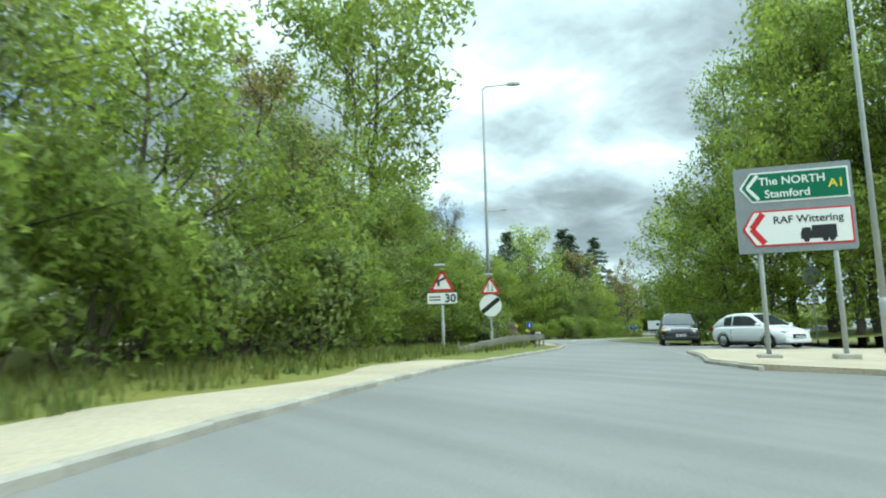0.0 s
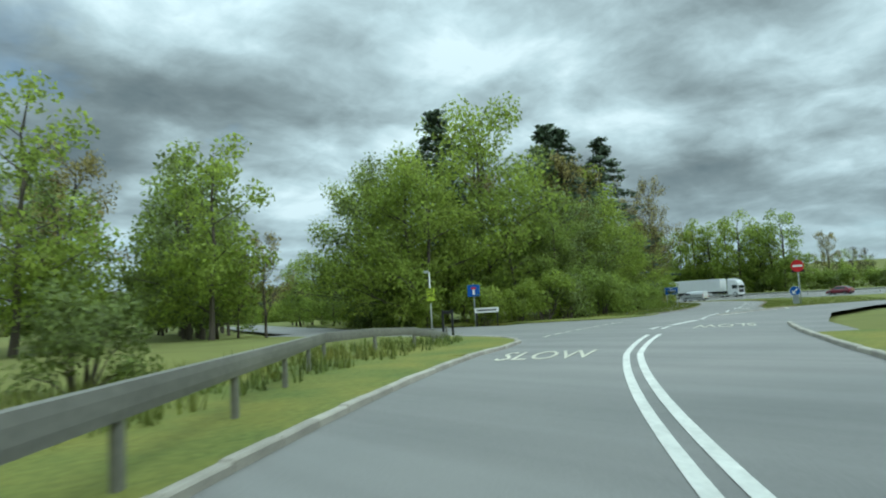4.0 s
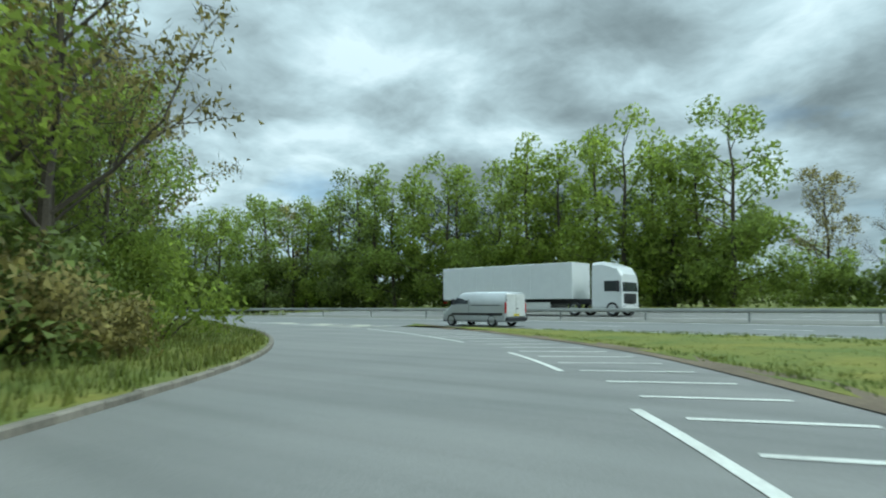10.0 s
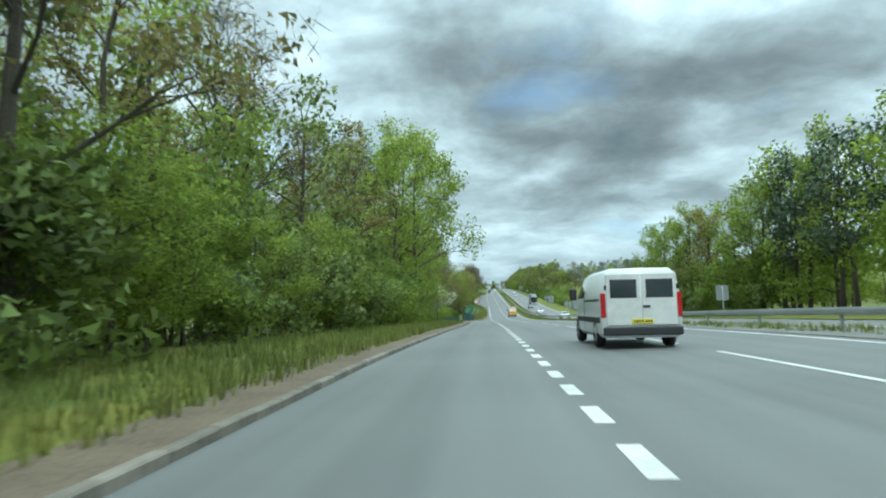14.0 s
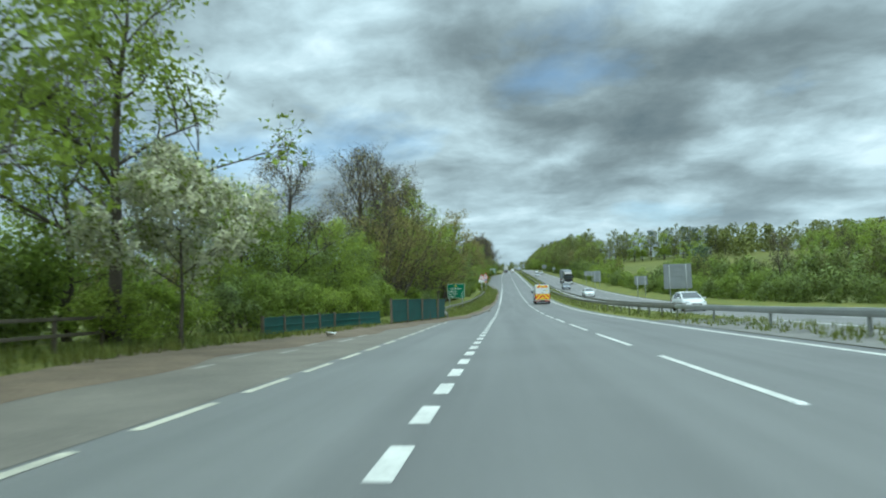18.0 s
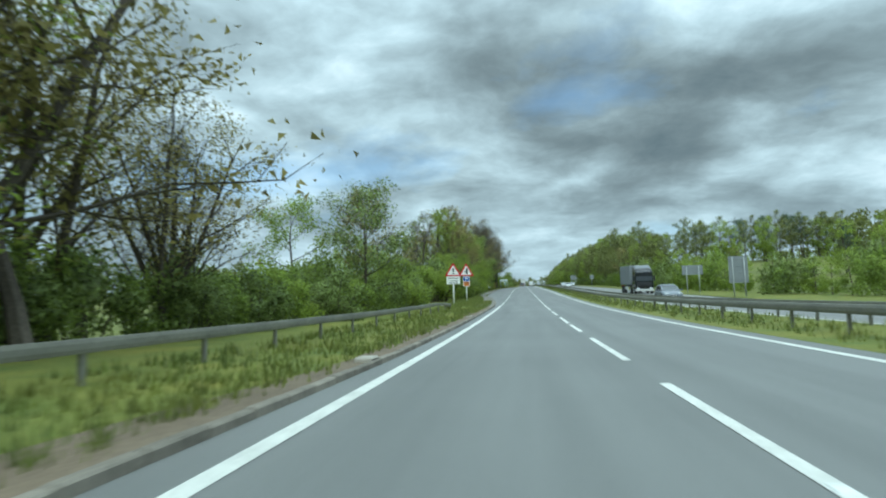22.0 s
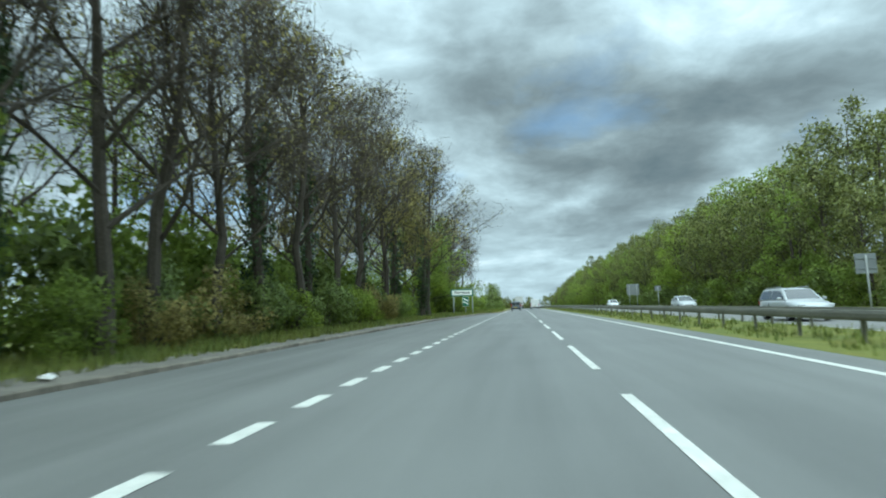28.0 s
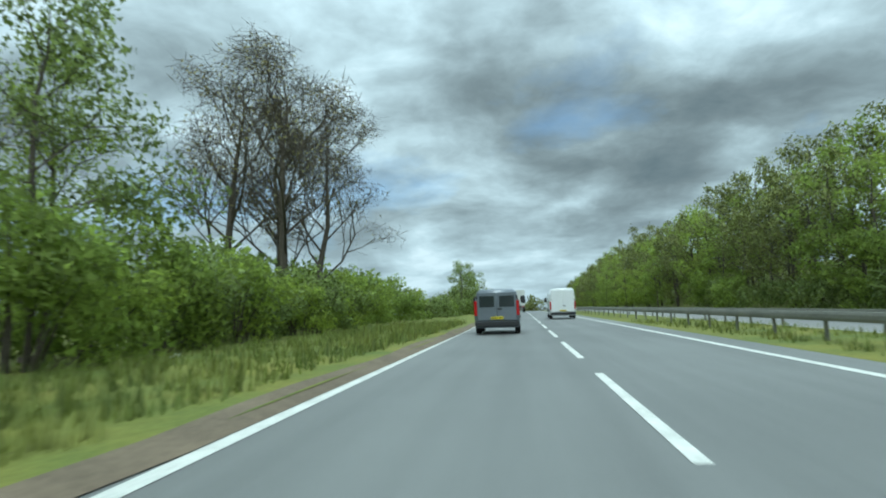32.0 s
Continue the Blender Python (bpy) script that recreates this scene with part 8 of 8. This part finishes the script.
for t_, o in ((8.0, 6.5), (8.6, 8.2), (7.6, 4.6), (7.7, 4.3), (7.2, 6.5), (9.6, 7.5), (8.1, 4.0), (7.9, 5.2)):
    litter(*sl(t_, o), g.uniform(0.6, 1.3))
for x, y in ((-8.6, 212.5), (-8.2, 213.3), (-8.9, 213.8), (-7.9, 214.6), (-6.4, 124), (-6.1, 131), (-8.6, -38), (-9.0, -47), (-7.8, -22), (-8.8, 265), (-8.1, 262), (-8.5, 318), (-7.4, 104)):
    litter(x, y, g.uniform(0.7, 1.5))
t = thing("litter_bin", "overflowing dark litter bin in the lay-by", "litter bin", stand(-9.3, 213.4, 10, 0.1))
part("drum", Shell().tube([(0, 0, -0.1), (0, 0, 0.35), (0, 0, 0.75)], [0.32, 0.36, 0.38], 16), PLASTIC, t, smooth=True)
part("lid", Shell().box(-0.6, 0.6, -0.45, 0.45, 0.74, 0.8, 0.02), LITTER, t, "white rubbish sack sagging over the rim")
part("sack", Shell().loft([[(math.cos(a) * r, math.sin(a) * r, z) for a in (2 * math.pi * k / 12 for k in range(12))] for z, r in ((0.78, 0.4), (0.9, 0.42), (1.02, 0.3), (1.08, 0.1))]), LITTER, t)
# yellow flowers by the barrier
for t_, o in ((2.45, 5.6), (2.5, 5.9)):
    x, y = sl(t_, o)
    th = thing("rape_plant", "tall weed with yellow flower heads", "flower", pose(x, y, level(y) + 0.1), "yellow weeds")
    sh, fl = Shell(), []
    for k in range(7):
        p = Vector((g.uniform(-0.3, 0.3), g.uniform(-0.3, 0.3), g.uniform(0.8, 1.3)))
        sh.tube([(0, 0, -0.1), p * 0.5, p], [0.012, 0.01, 0.006], 4, cap=False)
        fl.append(p)
    part("stem", sh, LEAF[0], th)
    part("flower_head", cards(fl, 0.12, 260, 0.035, int(t_ * 100)).mesh("flower_head", FLOWER, fix=False), None, th)


def blades(name, spots, h, label, n_per=7, seed=3, mat=BLADES):
    """Tufts of grass at the given places, as one mass."""
    gg = np.random.default_rng(seed)
    p = np.repeat(np.asarray(spots, float), n_per, axis=0)
    n = len(p)
    p[:, :2] += gg.normal(scale=0.09, size=(n, 2))
    a = gg.random(n) * 6.283
    hh = h * (0.45 + 0.8 * gg.random(n))
    d = np.stack([np.cos(a), np.sin(a)], 1)
    w = 0.012 + 0.012 * gg.random(n)
    lean_ = d[:, ::-1] * [1, -1] * (hh * (0.15 + 0.5 * gg.random(n)))[:, None]
    v = np.zeros((n, 3, 3))
    v[:, 0, :2], v[:, 1, :2], v[:, 2, :2] = p[:, :2] - d * w[:, None], p[:, :2] + d * w[:, None], p[:, :2] + lean_
    v[:, 0, 2], v[:, 1, 2], v[:, 2, 2] = p[:, 2] - 0.02, p[:, 2] - 0.02, p[:, 2] + hh
    s = Shell()
    s.v, s.f = v.reshape(-1, 3).tolist(), np.arange(3 * n).reshape(-1, 3).tolist()
    tagged(part(name, s.mesh(name, mat, fix=False), None), label, "grass", kind="stuff")


def strip_spots(y0, y1, inner, outer, per_m):
    """Random places on the west verge between two distances from the kerb."""
    out = []
    for _ in range(int((y1 - y0) * per_m)):
        y, d = g.uniform(y0, y1), inner + (outer - inner) * g.random() ** 1.4
        out.append((edge_left(y) - d, y, level(y) + 0.07 + 0.09 * d / 9))
    return out


blades("grass", strip_spots(-143, -58, 0.8, 5.5, 36), 0.34, "long bright verge grass below the trees", 7, 1)
blades("grass", strip_spots(-58, -22, 1.4, 6.0, 40), 0.30, "long bright verge grass before the fence", 7, 12)
blades("grass", strip_spots(-22, 40, 1.0, 4.5, 24), 0.20, "mown verge grass with bare patches", 7, 2)
blades("grass", strip_spots(40, 120, 0.5, 4.5, 26), 0.20, "mown verge grass along the barrier", 7, 3)
blades("grass", strip_spots(104, 200, 1.4, 5.0, 24), 0.36, "rough grass at the foot of the hedge", 7, 4)
blades("grass", strip_spots(200, 345, 0.9, 5.5, 26), 0.36, "rough weedy grass along the lay-by", 7, 5)
sp = []
for _ in range(3800):
    q, o = g.uniform(15.8, 28.6), 0.35 + 4.5 * g.random() ** 1.3
    x, y, _h = slip(q, slip_edge(q, 2) + o)
    sp.append((x, y, level(y) + 0.06 + 0.02 * o))
blades("grass", sp, 0.20, "verge grass along the slip road", 7, 6)
sp = []
for _ in range(4200):
    q, o = g.uniform(16.4, 26.2), 0.5 + 9 * g.random() ** 1.8
    x, y, _h = slip(q, -slip_edge(q, 3) - o)
    if x < bend(y) - 4:
        sp.append((x, y, level(y) + 0.08 + 0.008 * o))
blades("grass", sp, 0.075, "short grass on the open ground beside the slip road", 7, 7)
sp = []
for _ in range(2200):
    q, o = g.uniform(1.5, 12.5), 1.9 + 4 * g.random()
    x, y, _h = slip(q, slip_edge(q, 2) + o)
    sp.append((x, y, level(y) + 0.08 + 0.015 * o))
blades("grass", sp, 0.30, "rough grass behind the approach road barrier", 7, 8)
sp = [(g.uniform(6.2, 9.9) + bend(y), y, level(y) + lift(8.0 + bend(y), y) + 0.06) for y in (g.uniform(-130, 340) for _ in range(5200))]
blades("grass", sp, 0.20, "thin grass along the central reservation", 6, 9, BLADES)
sp = []
for _ in range(900):
    q, o = g.uniform(17.6, 21.2), 1.0 + 3.5 * g.random()
    x, y, _h = slip(q, slip_edge(q, 2) + o)
    sp.append((x, y, level(y) + 0.2))
s = cards(sp, 0.03, 1800, 0.03, 5)
tagged(part("daisies", s.mesh("daisies", LITTER, fix=False), None), "scattered small white daisies in the verge", "flowers", kind="stuff")
